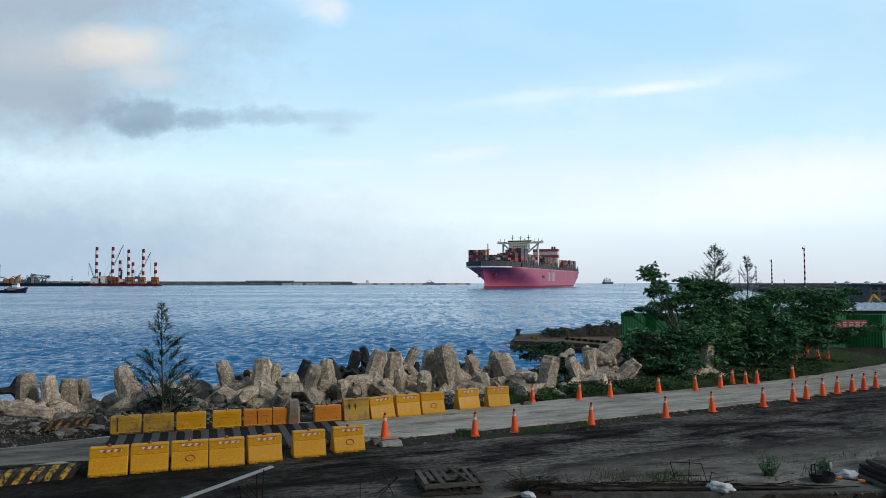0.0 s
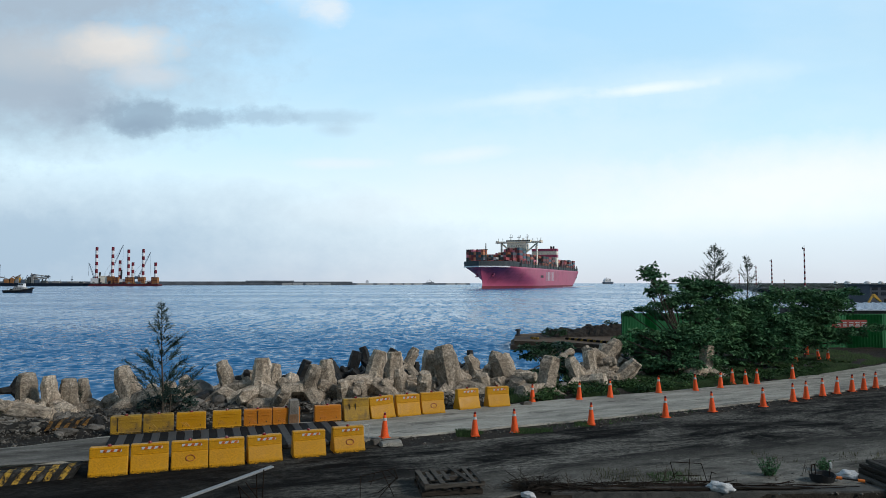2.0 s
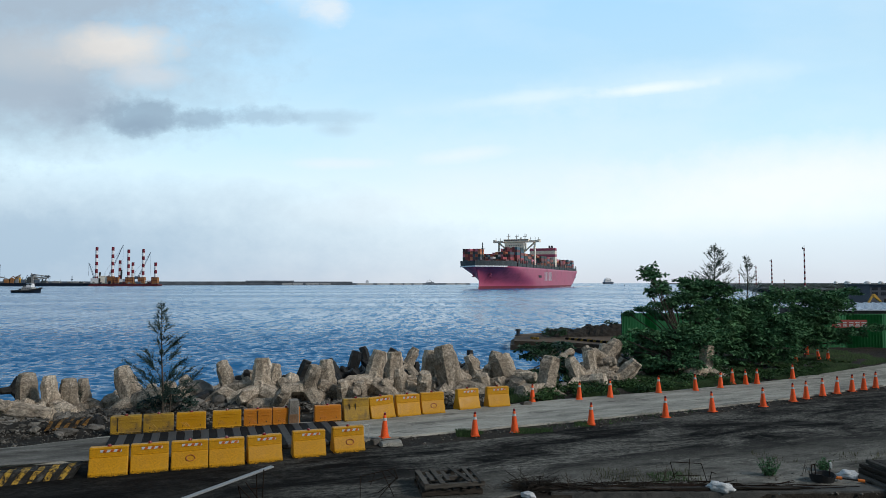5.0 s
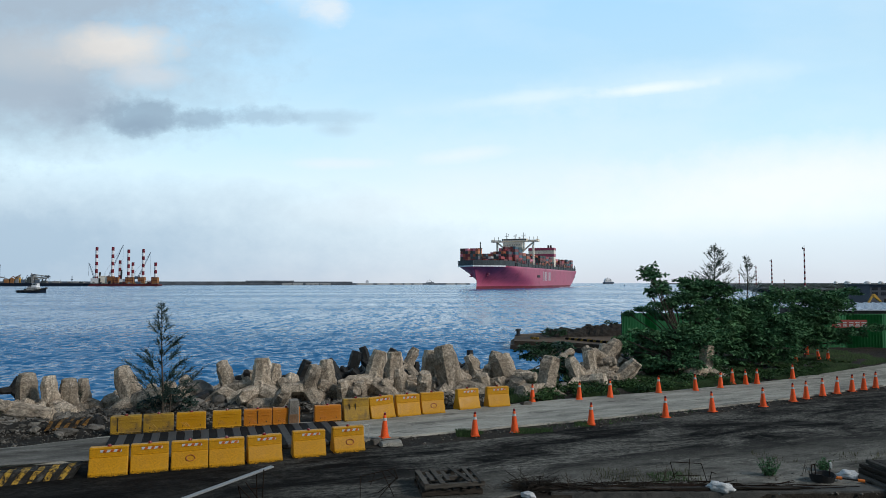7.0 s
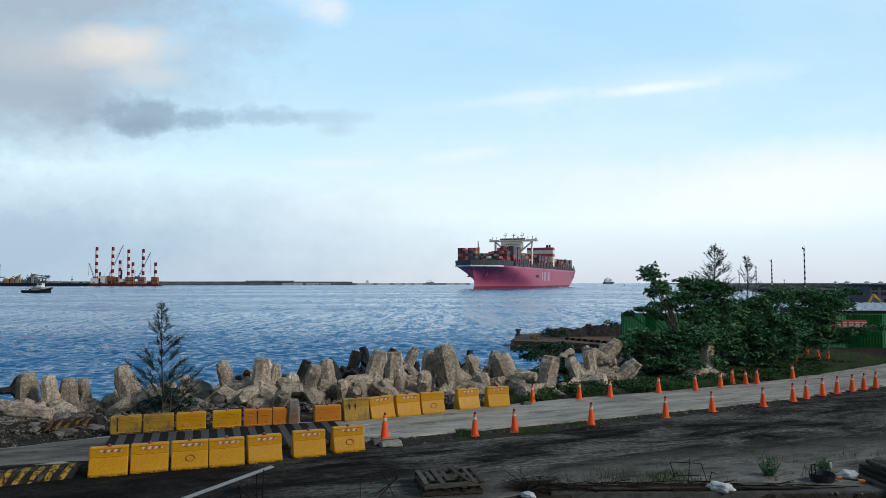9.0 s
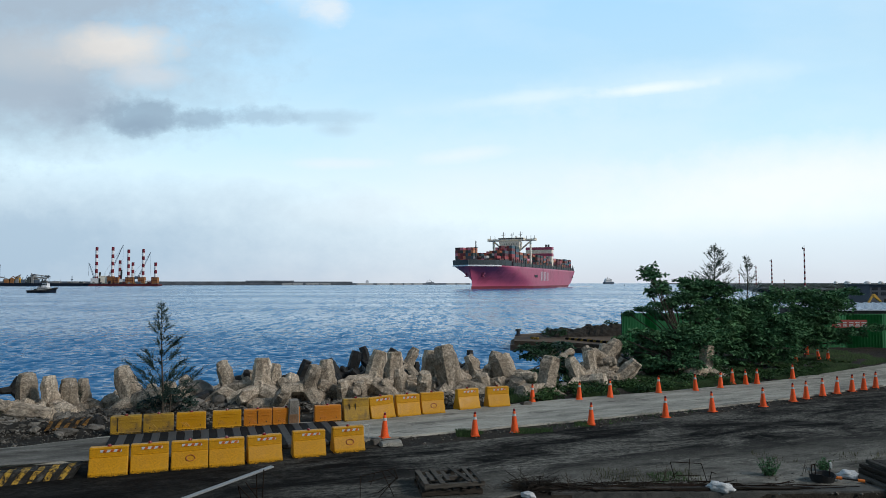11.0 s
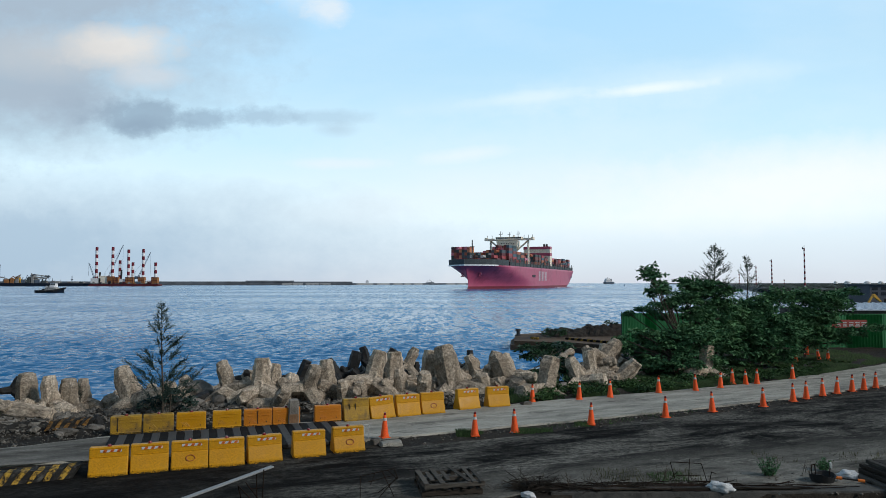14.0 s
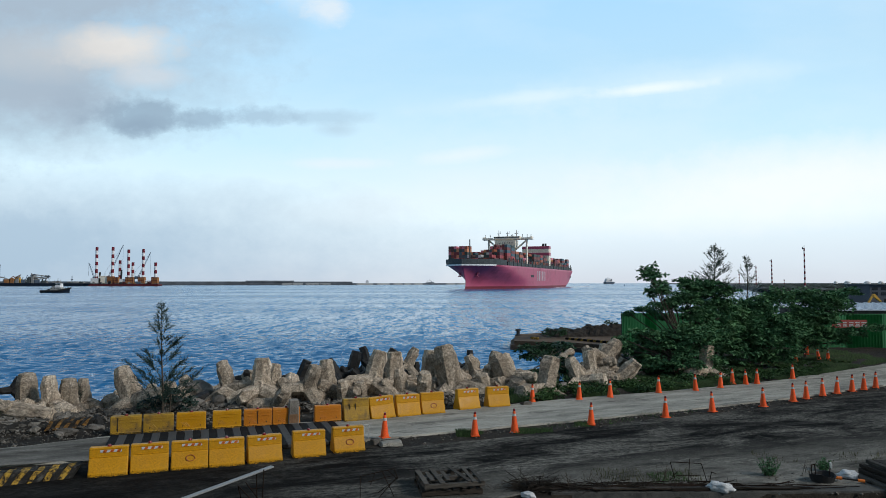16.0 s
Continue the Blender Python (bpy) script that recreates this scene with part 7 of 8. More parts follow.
def leaf_cloud(name, blobs, per, size, material, parent, seed, flat=0.85, droop=0.25):
    """Broad folded leaves set in flat sprays, the sprays in uneven tiers round each lobe."""
    rnd = np.random.RandomState(seed)
    V, F, count = [], [], 0
    for (cx, cy, cz, r) in blobs:
        n = int(per * max(r * r, 0.07))
        sprays = max(5, n // 24)
        cdir = rnd.normal(size=(sprays, 3))
        cdir /= np.linalg.norm(cdir, axis=1)[:, None]
        cdir[:, 2] = np.where(rnd.rand(sprays) < 0.65, np.abs(cdir[:, 2]), cdir[:, 2])
        rad = r * (0.30 + 0.70 * rnd.rand(sprays) ** 0.45) * (0.75 + 0.55 * rnd.rand(sprays))
        cc = np.array([cx, cy, cz]) + cdir * rad[:, None] * np.array([1, 1, flat])
        out = cdir * np.array([1, 1, 0.35]) + rnd.normal(size=(sprays, 3)) * 0.25
        which = rnd.randint(0, sprays, n)
        az, q = rnd.rand(n) * 2 * math.pi, rnd.rand(n) ** 0.6
        reach = size * 2.1
        disk = np.stack([np.cos(az) * q, np.sin(az) * q, rnd.normal(size=n) * 0.16 - 0.22 * q * q], axis=1) * reach
        pos = cc[which] + disk + out[which] * size * 0.8
        d = np.stack([np.cos(az), np.sin(az), np.full(n, -droop)], axis=1) + rnd.normal(size=(n, 3)) * 0.45 + out[which] * 0.5
        d /= np.linalg.norm(d, axis=1)[:, None]
        up = rnd.normal(size=(n, 3)) * 0.38 + np.array([0, 0, 1.0])
        sd = np.cross(d, up)
        sd /= np.linalg.norm(sd, axis=1)[:, None] + 1e-6
        nrm = np.cross(sd, d)
        s = size * (0.6 + 0.8 * rnd.rand(n))[:, None]
        pa, pb = pos + d * s * 0.38, pos + d * s * 0.95
        leaf = np.stack([pos, pa + sd * s * 0.46 + nrm * s * 0.10, pb + sd * s * 0.40 + nrm * s * 0.06, pos + d * s * 1.35 - nrm * s * 0.10,
                         pb - sd * s * 0.40 + nrm * s * 0.06, pa - sd * s * 0.46 + nrm * s * 0.10], axis=1)
        V.append(leaf.reshape(-1, 3))
        k = count + 6 * np.arange(n)[:, None]
        F.append((k[:, :, None] + np.array([[0, 1, 2, 3], [0, 3, 4, 5]])).reshape(-1, 4))
        count += 6 * n
    return mesh_from(name, np.concatenate(V).tolist(), np.concatenate(F).tolist(), material, parent)


def limbs(base, blobs, r0, parent, seed):
    rnd = random.Random(seed)
    bm = bmesh.new()
    base = Vector(base)
    fork = base + Vector((rnd.uniform(-0.1, 0.1), 0, 0.7))
    rod(bm, base - Vector((0, 0, 0.2)), fork, r0, r0 * 0.8, 7)
    trunk = part("trunk", bm, M_BARK, parent)
    for i, (x, y, z, r) in enumerate(blobs):
        bm = bmesh.new()
        c = Vector((x, y, z))
        mid = fork.lerp(c, 0.5) + Vector((rnd.uniform(-0.25, 0.25), rnd.uniform(-0.2, 0.2), rnd.uniform(-0.1, 0.3)))
        rod(bm, fork, mid, r0 * 0.5, r0 * 0.33, 6)
        rod(bm, mid, c, r0 * 0.33, r0 * 0.16, 6)
        for _ in range(5):
            e = c + Vector((rnd.gauss(0, 1), rnd.gauss(0, 1), rnd.gauss(0.2, 0.8))).normalized() * r * 0.9
            rod(bm, mid.lerp(c, rnd.uniform(0.5, 1)), e, r0 * 0.14, r0 * 0.05, 5)
        part("branch", bm, M_BARK, trunk)


def shrub(label, base, blobs, per, size, seed, r0=0.1, material=None, cat="tree"):
    ob = thing("broadleaf_tree" if cat == "tree" else "shrub", label, cat, "shore trees" if cat == "tree" else "shore shrubs")
    limbs(base, blobs, r0, ob, seed)
    leaf_cloud("crown", blobs, per, size, material or M_LEAF, ob, seed)


shrub("spreading dark green broadleaf tree on the verge", (12.13, 34.10, 0), [
    (10.46, 35.00, 4.82, 0.42), (10.76, 35.00, 4.08, 0.4), (11.33, 35.00, 3.40, 0.34), (10.66, 35.00, 3.23, 0.3), (12.40, 35.50, 3.50, 0.65), (12.80, 36.00, 4.33, 0.4),
    (13.46, 36.00, 3.92, 0.8), (14.53, 36.50, 3.91, 0.7), (12.85, 35.20, 2.67, 0.75), (9.70, 36.50, 2.85, 0.15), (10.29, 36.50, 3.06, 0.20), (10.88, 36.50, 2.85, 0.22), (11.47, 36.50, 2.68, 0.20), (12.97, 36.50, 4.36, 0.32), (12.56, 36.50, 4.56, 0.20), (13.50, 36.50, 3.91, 0.50), (14.37, 36.50, 3.18, 0.60), (15.25, 36.50, 2.73, 0.60), (10.47, 35.50, 5.14, 0.26), (10.78, 35.50, 4.79, 0.28), (11.06, 35.50, 4.33, 0.28), (11.40, 35.50, 3.84, 0.30), (11.85, 35.50, 3.36, 0.34), (10.54, 35.50, 3.96, 0.18)], 3300, 0.098, 31, 0.11)
shrub("dense low broadleaf tree with wide skirts of leaves", (11.17, 33.30, 0), [
    (11.30, 35.00, 1.80, 0.38), (10.02, 34.80, 1.61, 0.4), (9.42, 34.50, 1.39, 0.3), (10.14, 34.30, 0.96, 0.5), (10.88, 34.00, 1.21, 0.85), (12.26, 34.00, 1.62, 1.0), (10.30, 33.50, 0.46, 0.6), (11.48, 33.00, 0.65, 0.7),
    (14.10, 35.50, 1.92, 0.95), (14.46, 36.00, 2.90, 0.8), (12.74, 33.50, 0.72, 0.5), (9.43, 34.50, 2.05, 0.20), (8.82, 34.50, 1.77, 0.15), (10.16, 34.50, 1.94, 0.32), (9.03, 34.50, 1.11, 0.30), (9.86, 34.50, 0.61, 0.50), (11.08, 34.50, 0.47, 0.50), (10.48, 34.50, 1.39, 0.50), (11.73, 34.50, 1.16, 0.55), (12.22, 34.50, 1.77, 0.60), (13.34, 34.50, 2.00, 0.60)], 3300, 0.098, 32, 0.11)
shrub("broad bushy tree with glossy dark leaves", (17.45, 38.55, 0), [
    (15.83, 36.50, 2.29, 0.9), (16.82, 37.00, 3.16, 0.75), (18.12, 37.50, 3.53, 0.7), (16.40, 36.50, 1.41, 1.0), (17.99, 37.00, 1.96, 1.0), (15.00, 36.00, 0.88, 0.7), (17.21, 37.00, 0.48, 0.5),
    (15.77, 37.00, 3.07, 0.6), (14.75, 36.80, 1.18, 0.45), (15.50, 36.80, 1.53, 0.55), (16.23, 36.80, 0.88, 0.50), (16.87, 36.80, 0.35, 0.40), (18.07, 36.80, 0.59, 0.40), (15.37, 36.80, 2.27, 0.60), (16.84, 36.80, 1.53, 0.70), (17.97, 36.80, 1.42, 0.60), (16.72, 36.80, 2.96, 0.60)], 3300, 0.098, 33, 0.11)
shrub("tall bushy tree with young bright leaves at its edge", (21.91, 42.33, 0), [
    (19.95, 39.00, 3.56, 0.7), (20.90, 39.00, 3.40, 0.75), (22.23, 39.50, 3.61, 0.55), (23.33, 40.00, 3.86, 0.42), (22.60, 39.50, 3.07, 0.5), (20.39, 39.00, 2.14, 0.95), (21.41, 39.00, 2.36, 0.6),
    (19.42, 39.00, 1.11, 0.75), (21.00, 39.00, 1.36, 0.6), (21.89, 39.00, 1.48, 0.40), (23.22, 39.00, 1.67, 0.22), (22.26, 39.00, 1.17, 0.32), (19.34, 38.50, 1.64, 0.60), (20.35, 38.50, 1.21, 0.40), (21.36, 38.50, 1.64, 0.35), (22.30, 38.50, 1.77, 0.28), (23.39, 38.50, 1.95, 0.26), (23.93, 38.50, 2.02, 0.20), (19.83, 38.50, 2.64, 0.60), (20.84, 38.50, 3.01, 0.50), (21.65, 38.50, 3.26, 0.40)], 3300, 0.098, 34, 0.11)
shrub("low scrambling shrub on the concrete blocks", (4.52, 31.00, 0.21), [
    (5.68, 35.00, 1.23, 0.32), (4.89, 34.00, 1.16, 0.42), (4.07, 34.00, 1.21, 0.36), (6.13, 34.50, 1.33, 0.25), (4.38, 33.50, 0.94, 0.35), (5.33, 34.00, 0.94, 0.3), (3.48, 30.60, 0.22, 0.36), (3.98, 31.00, 0.41, 0.32),
    (5.29, 31.50, 0.95, 0.28), (5.35, 31.00, 0.41, 0.34), (5.46, 30.50, -0.01, 0.25)], 3200, 0.10, 35, 0.04, cat="shrub", material=M_LEAF_DARK)
shrub("low dark shrub on the pier rubble", (10.17, 65.83, -0.6), [(9.93, 66.00, -0.29, 0.6), (11.00, 66.00, -0.39, 0.7), (16.77, 70.00, 0.27, 0.5)], 1500, 0.085, 36, 0.04, cat="shrub", material=M_LEAF_DARK)

shrub("low dark shrub at the foot of the sapling", (-9.29, 23.86, 0), [(-9.41, 24.30, 0.36, 0.42), (-8.99, 24.50, 0.29, 0.32), (-10.05, 24.30, 0.28, 0.36), (-9.38, 25.00, 0.58, 0.35)], 2600, 0.06, 37, 0.03, M_NEEDLE, cat="shrub")


def casuarina(label, x, y, z, h, spread, seed, tiers=26, bend=0.0, thin=1.0, low=0.12, power=1.1, rise=(0.55, 1.1), leaf=None):
    """A young casuarina: straight leader, upswept branches that end in feathery plumes."""
    rnd = random.Random(seed)
    ob = thing("casuarina_tree", label, "tree", "casuarina trees", at=pose(x, y, z))
    bm = bmesh.new()
    lead = lambda t: Vector((bend * t * t + 0.02 * math.sin(9 * t), 0.01 * math.sin(7 * t), h * t))
    for i in range(8):
        a, b = i / 8, (i + 1) / 8
        rod(bm, lead(a), lead(b), 0.035 * h / 3.7 * (1 - a) + 0.005, 0.035 * h / 3.7 * (1 - b) + 0.004, 6)
    trunk = part("trunk", bm, M_BARK, ob)
    V, F = [], []

    def needle(p, d, s, w):
        q = d.normalized()
        side = q.cross(Vector((rnd.gauss(0, 1), rnd.gauss(0, 1), rnd.gauss(0, 1)))).normalized() * w
        k = len(V)
        V.extend([tuple(p - side), tuple(p + side), tuple(p + q * s)])
        F.append((k, k + 1, k + 2))

    def plume(p, q, n):
        """Needles that lie close along a twig from p to q, thinning to its tip."""
        ax = (q - p).normalized()
        for _ in range(n):
            u = rnd.random()
            d = ax + Vector((rnd.gauss(0, 0.42), rnd.gauss(0, 0.42), rnd.gauss(0.0, 0.38)))
            needle(p.lerp(q, u), d, rnd.uniform(0.08, 0.18) * (1.15 - 0.5 * u), 0.0058)

    def twig(bmb, p, q, r):
        rod(bmb, p, q, r, r * 0.5, 3, caps=False)

    for i in range(tiers):
        t = low + (0.97 - low) * i / (tiers - 1)
        r = spread * (1 - t) ** power * rnd.uniform(0.5, 1.2) + 0.03
        for _ in range(2 if t < 0.8 else 3):
            az = rnd.uniform(0, 2 * math.pi)
            p0 = lead(t)
            lift = r * rnd.uniform(*rise)
            tip = p0 + Vector((math.cos(az) * r, math.sin(az) * r, lift))
            mid = p0.lerp(tip, 0.5) - Vector((0, 0, lift * 0.10))
            bmb = bmesh.new()
            rod(bmb, p0, mid, 0.008 * h / 3.7, 0.005 * h / 3.7, 4)
            rod(bmb, mid, tip, 0.005 * h / 3.7, 0.002, 4)
            ax = (tip - mid).normalized()
            for _ in range(max(3, int(r * 13 * thin))):
                u = 0.25 + 0.72 * rnd.random() ** 0.8
                p = p0.lerp(mid, u * 2) if u < 0.5 else mid.lerp(tip, u * 2 - 1)
                d = (ax * 1.0 + Vector((rnd.gauss(0, 0.45), rnd.gauss(0, 0.45), rnd.gauss(0.12, 0.3)))).normalized()
                q = p + d * rnd.uniform(0.14, 0.40) * min(1.0, 0.35 + r)
                twig(bmb, p, q, 0.0035)
                plume(p, q, 8 if h < 5 else 15)
            part("branch", bmb, leaf or M_NEEDLE, trunk)
            plume(p0.lerp(tip, 0.45), tip, max(6, int(r * 26 * thin)))
            plume(mid, tip + ax * 0.12, max(5, int(r * 16 * thin)))
    plume(lead(0.78), lead(1.0) + Vector((0, 0, 0.10)), int(70 * thin))
    mesh_from("needles", V, F, leaf or M_NEEDLE, ob)


casuarina("slender young casuarina sapling behind the barriers", -9.46, 23.66, 0, 3.80, 1.50, 47, 33, bend=-0.12, low=0.06, thin=1.6, power=1.15, rise=(0.5, 0.9))
casuarina("tall feathery casuarina rising behind the broadleaf trees", 14.15, 36.30, 0, 6.45, 2.9, 42, 40, thin=0.75, low=0.52, power=1.0, rise=(0.55, 0.95), leaf=M_NEEDLE_BACKLIT)
casuarina("thin wispy casuarina with sparse branches", 16.79, 38.29, 0, 5.94, 1.5, 43, 20, bend=-0.1, thin=0.7, low=0.48, power=0.9, rise=(0.8, 1.5), leaf=M_NEEDLE_BACKLIT)


def small_plant(x, y, h, r, seed, label, material=None):
    """A feathery weed: many thin stems, each clad in small narrow leaves."""
    ob = thing("weed", label, "plant", "weeds in the yard", at=pose(x, y, 0))
    rnd = random.Random(seed)
    stems, V, F = bmesh.new(), [], []
    for _ in range(34):
        a, q = rnd.uniform(0, 6.28), rnd.random() ** 0.6
        foot = Vector((math.cos(a), math.sin(a), 0)) * r * 0.3 * q
        tip = Vector((math.cos(a) * r * q, math.sin(a) * r * q, h * rnd.uniform(0.55, 1.0) * (1.1 - 0.35 * q)))
        rod(stems, foot, tip, 0.005, 0.002, 4)
        for _ in range(34):
            u = rnd.uniform(0.12, 1.0)
            p = foot.lerp(tip, u)
            d = Vector((rnd.gauss(0, 1), rnd.gauss(0, 1), rnd.gauss(0.35, 0.6))).normalized()
            side = d.cross(Vector((rnd.gauss(0, 1), rnd.gauss(0, 1), rnd.gauss(0, 1)))).normalized()
            s, k = rnd.uniform(0.03, 0.065) * (1.2 - 0.6 * u), len(V)
            V.extend([tuple(p), tuple(p + d * s * 0.5 + side * s * 0.22), tuple(p + d * s), tuple(p + d * s * 0.5 - side * s * 0.22)])
            F.append((k, k + 1, k + 2, k + 3))
    part("stems", stems, M_BARK, ob)
    mesh_from("foliage", V, F, material or M_LEAF_BRIGHT, ob)


small_plant(7.58, 16.41, 0.52, 0.27, 51, "small leafy weed growing in the gravel", M_LEAF)
small_plant(9.10, 16.85, 0.35, 0.20, 52, "small leafy weed beside a black bucket", M_LEAF)
small_plant(-13.42, 25.70, 0.9, 0.22, 53, "thin weed among the concrete blocks", M_NEEDLE)


def grass(name, label, spots, blades, h, material, seed):
    rnd = np.random.RandomState(seed)
    V, F = [], []
    for (x0, x1, ylo, yhi, dens) in spots:
        n = int(blades * dens)
        x = x0 + (x1 - x0) * rnd.rand(n)
        for i in range(n):
            xx = float(x[i])
            a, b = ylo(xx), yhi(xx)
            if b <= a:
                continue
            yy = a + (b - a) * float(rnd.rand())
            c = noise.noise(Vector((xx * 0.9, yy * 0.9, seed)))
            if c < -0.12:
                continue
            hh = h * (0.5 + 0.9 * float(rnd.rand())) * (0.8 + c)
            az = float(rnd.rand()) * 6.28
            w = 0.006 + 0.008 * float(rnd.rand())
            k = len(V)
            lx, ly = math.cos(az) * hh * 0.45, math.sin(az) * hh * 0.45
            V.extend([(xx - w, yy, -0.03), (xx + w, yy, -0.03), (xx + lx, yy + ly, hh)])
            F.append((k, k + 1, k + 2))
    ob = mesh_from(name, V, F, material)
    tagged(ob, label, "grass", kind="stuff")


grass("verge_grass", "green grass and creepers along the lane edge", [
    (4.0, 22.0, lambda x: along(UP, x) + 0.15, lambda x: min(shore(x) + 0.5, along(UP, x) + 1.6), 1.0),
    (7.0, 26.0, lambda x: along(UP, x) + 0.5, lambda x: along(UP, x) + 9.0, 2.0),
    (2.0, 6.0, lambda x: along(UP, x) + 0.6, lambda x: along(UP, x) + 3.2, 0.3)], 42000, 0.15, M_GRASS, 3)
grass("tuft_grass", "tufts of grass on the bare verge", [
    (0.4, 1.3, lambda x: 20.55, lambda x: 21.15, 0.16), (2.1, 3.3, lambda x: 20.95, lambda x: 21.6, 0.10), (4.2, 5.4, lambda x: 22.0, lambda x: 22.5, 0.10),
    (4.6, 5.6, lambda x: 15.8, lambda x: 16.6, 0.06), (0.5, 9.0, lambda x: along(LOW, x) - 0.9, lambda x: along(LOW, x) - 0.1, 0.03)], 9000, 0.10, M_GRASS, 5)
grass("dry_grass", "dry straw-coloured grass in the yard", [
    (3.6, 5.9, lambda x: 15.6, lambda x: 16.9, 0.07), (8, 14, lambda x: 17.4, lambda x: 18.6, 0.06)], 6000, 0.11, M_GRASS_DRY, 6)


def build_creepers():
    rnd = random.Random(61)
    blobs = []
    for _ in range(520):
        x = rnd.uniform(3.0, 22.0)
        y = along(UP, x) + 0.35 + abs(rnd.gauss(0, 1.6))
        if noise.noise(Vector((x * 0.6, y * 0.6, 2.0))) > -0.1:
            blobs.append((x, y, rnd.uniform(0.02, 0.22), rnd.uniform(0.15, 0.38)))
    ob = leaf_cloud("verge_creeper", blobs, 900, 0.062, M_LEAF_BRIGHT, None, 62, flat=0.4)
    tagged(ob, "low leafy green creepers over the verge", "creeper", kind="stuff")


build_creepers()


# ---- clutter of the yard in front ----
M_WOOD_MID = mat("old_pallet_timber", (0.032, 0.028, 0.024), (0.105, 0.094, 0.080), 0.85, 3, 40, 0.4, stretch=(1, 8, 8), vary=0.35)


def build_pallets():
    for level in range(2):
        z = 0.0 + level * 0.16
        p = thing("wooden_pallet", "broken grey wooden pallet lying on another" if level else "dark wooden pallet at the bottom of a stack", "pallet", "stacked pallets",
                  at=pose(0.10 + 0.03 * level, 15.43 - 0.03 * level, z + 0.015, 0, 0, 10 + 3 * level))
        m = M_WOOD_MID if level else M_WOOD_DARK
        rnd = random.Random(60 + level)
        for i in range(3):
            bm = bmesh.new()
            box(bm, (0, -0.52 + i * 0.52, 0.06), (1.32, 0.09, 0.085), bev=0.006)
            part("bearer", bm, m, p)
        for i in range(8):
            if level and i == 4:
                continue
            bm = bmesh.new()
            box(bm, (-0.6 + i * 0.172 + rnd.uniform(-0.01, 0.01), rnd.uniform(-0.03, 0.03), 0.118), (0.095 + rnd.uniform(-0.01, 0.02), 1.16 - (0.5 if level and i in (3, 1) else 0), 0.022),
                pose(0, 0, 0, rnd.uniform(-1, 1), 0, rnd.uniform(-2, 2) + (9 if level and i == 5 else 0)), bev=0.004)
            part("slat", bm, m, p)
        for i in range(4):
            bm = bmesh.new()
            box(bm, (-0.6 + i * 0.4, 0, 0.009), (0.1, 1.14, 0.018))
            part("bottom_slat", bm, m, p)


build_pallets()


def plank_pile():
    """Square-sawn beams stacked end-on to the ledge, the lower layers wider."""
    rnd = random.Random(9)
    for layer, (count, start) in enumerate(((7, 9.56), (6, 9.70), (6, 9.78), (4, 9.92))):
        for k in range(count):
            pl = thing("timber_beam", "dark weathered timber beam in a stack", "beam", "stack of beams")
            w, h, L = 0.15 + rnd.uniform(-0.015, 0.02), 0.085, 1.75 + rnd.uniform(-0.25, 0.3)
            bm = bmesh.new()
            box(bm, (0, 0, h / 2), (L, w, h), bev=0.008)
            bmesh.ops.subdivide_edges(bm, edges=[e for e in bm.edges if e.calc_length() > 1.0], cuts=3)
            rough_up(bm, 0.008, 3.0, k + layer * 7.0)
            part("timber", bm, M_WOOD_MID if (k + layer) % 3 == 0 else M_WOOD_DARK, pl)
            pl.matrix_world = pose(start + 0.175 * k + 0.045, 16.42 - L / 2 + rnd.uniform(-0.07, 0.07), 0.02 + 0.092 * layer, 0, 0, -87 + rnd.uniform(-2.5, 2.5))


plank_pile()


def rods_pile():
    rnd = random.Random(19)
    for k in range(22):
        r = thing("steel_rod", "long rusty reinforcing rod on the ground", "rod", "loose steel rods")
        bm = bmesh.new()
        L = rnd.uniform(2.0, 5.0)
        x0 = rnd.uniform(1.8, 5.5)
        pts = [Vector((x0 + L * i / 4, 15.35 + rnd.uniform(-0.3, 0.35) + 0.015 * i, 0.05 + 0.014 * (k % 4) + rnd.uniform(0, 0.05) * (i == 4))) for i in range(5)]
        for a, b in zip(pts, pts[1:]):
            rod(bm, a, b, 0.010, 0.010, 5)
        part("bar", bm, M_REBAR, r)


rods_pile()


def long_boards():
    rnd = random.Random(5)
    for x0, x1, y, z in ((4.9, 7.75, 15.22, 0.075), (3.2, 5.7, 15.20, 0.075), (4.2, 6.9, 15.38, 0.045), (2.6, 4.9, 15.34, 0.060)):
        pl = thing("timber_plank", "long dark weathered plank lying on the ledge", "plank", "planks on the ledge", at=pose((x0 + x1) / 2, y, z, 0, rnd.uniform(-0.4, 0.4), rnd.uniform(-1, 2.5)))
        bm = bmesh.new()
        box(bm, (0, 0, 0), (x1 - x0, 0.13, 0.04), bev=0.006)
        bmesh.ops.subdivide_edges(bm, edges=[e for e in bm.edges if e.calc_length() > 1.0], cuts=4)
        rough_up(bm, 0.012, 2.0, x0)
        part("timber", bm, M_WOOD_DARK, pl)


long_boards()


def wire_frame(label, x, y, turn, segs, r=0.009):
    f = thing("rebar_frame", label, "frame", "bent steel frames", at=pose(x, y, 0, 0, 0, turn))
    for a, b in segs:
        bm = bmesh.new()
        rod(bm, a, b, r, r, 5)
        part("bar", bm, M_REBAR, f)


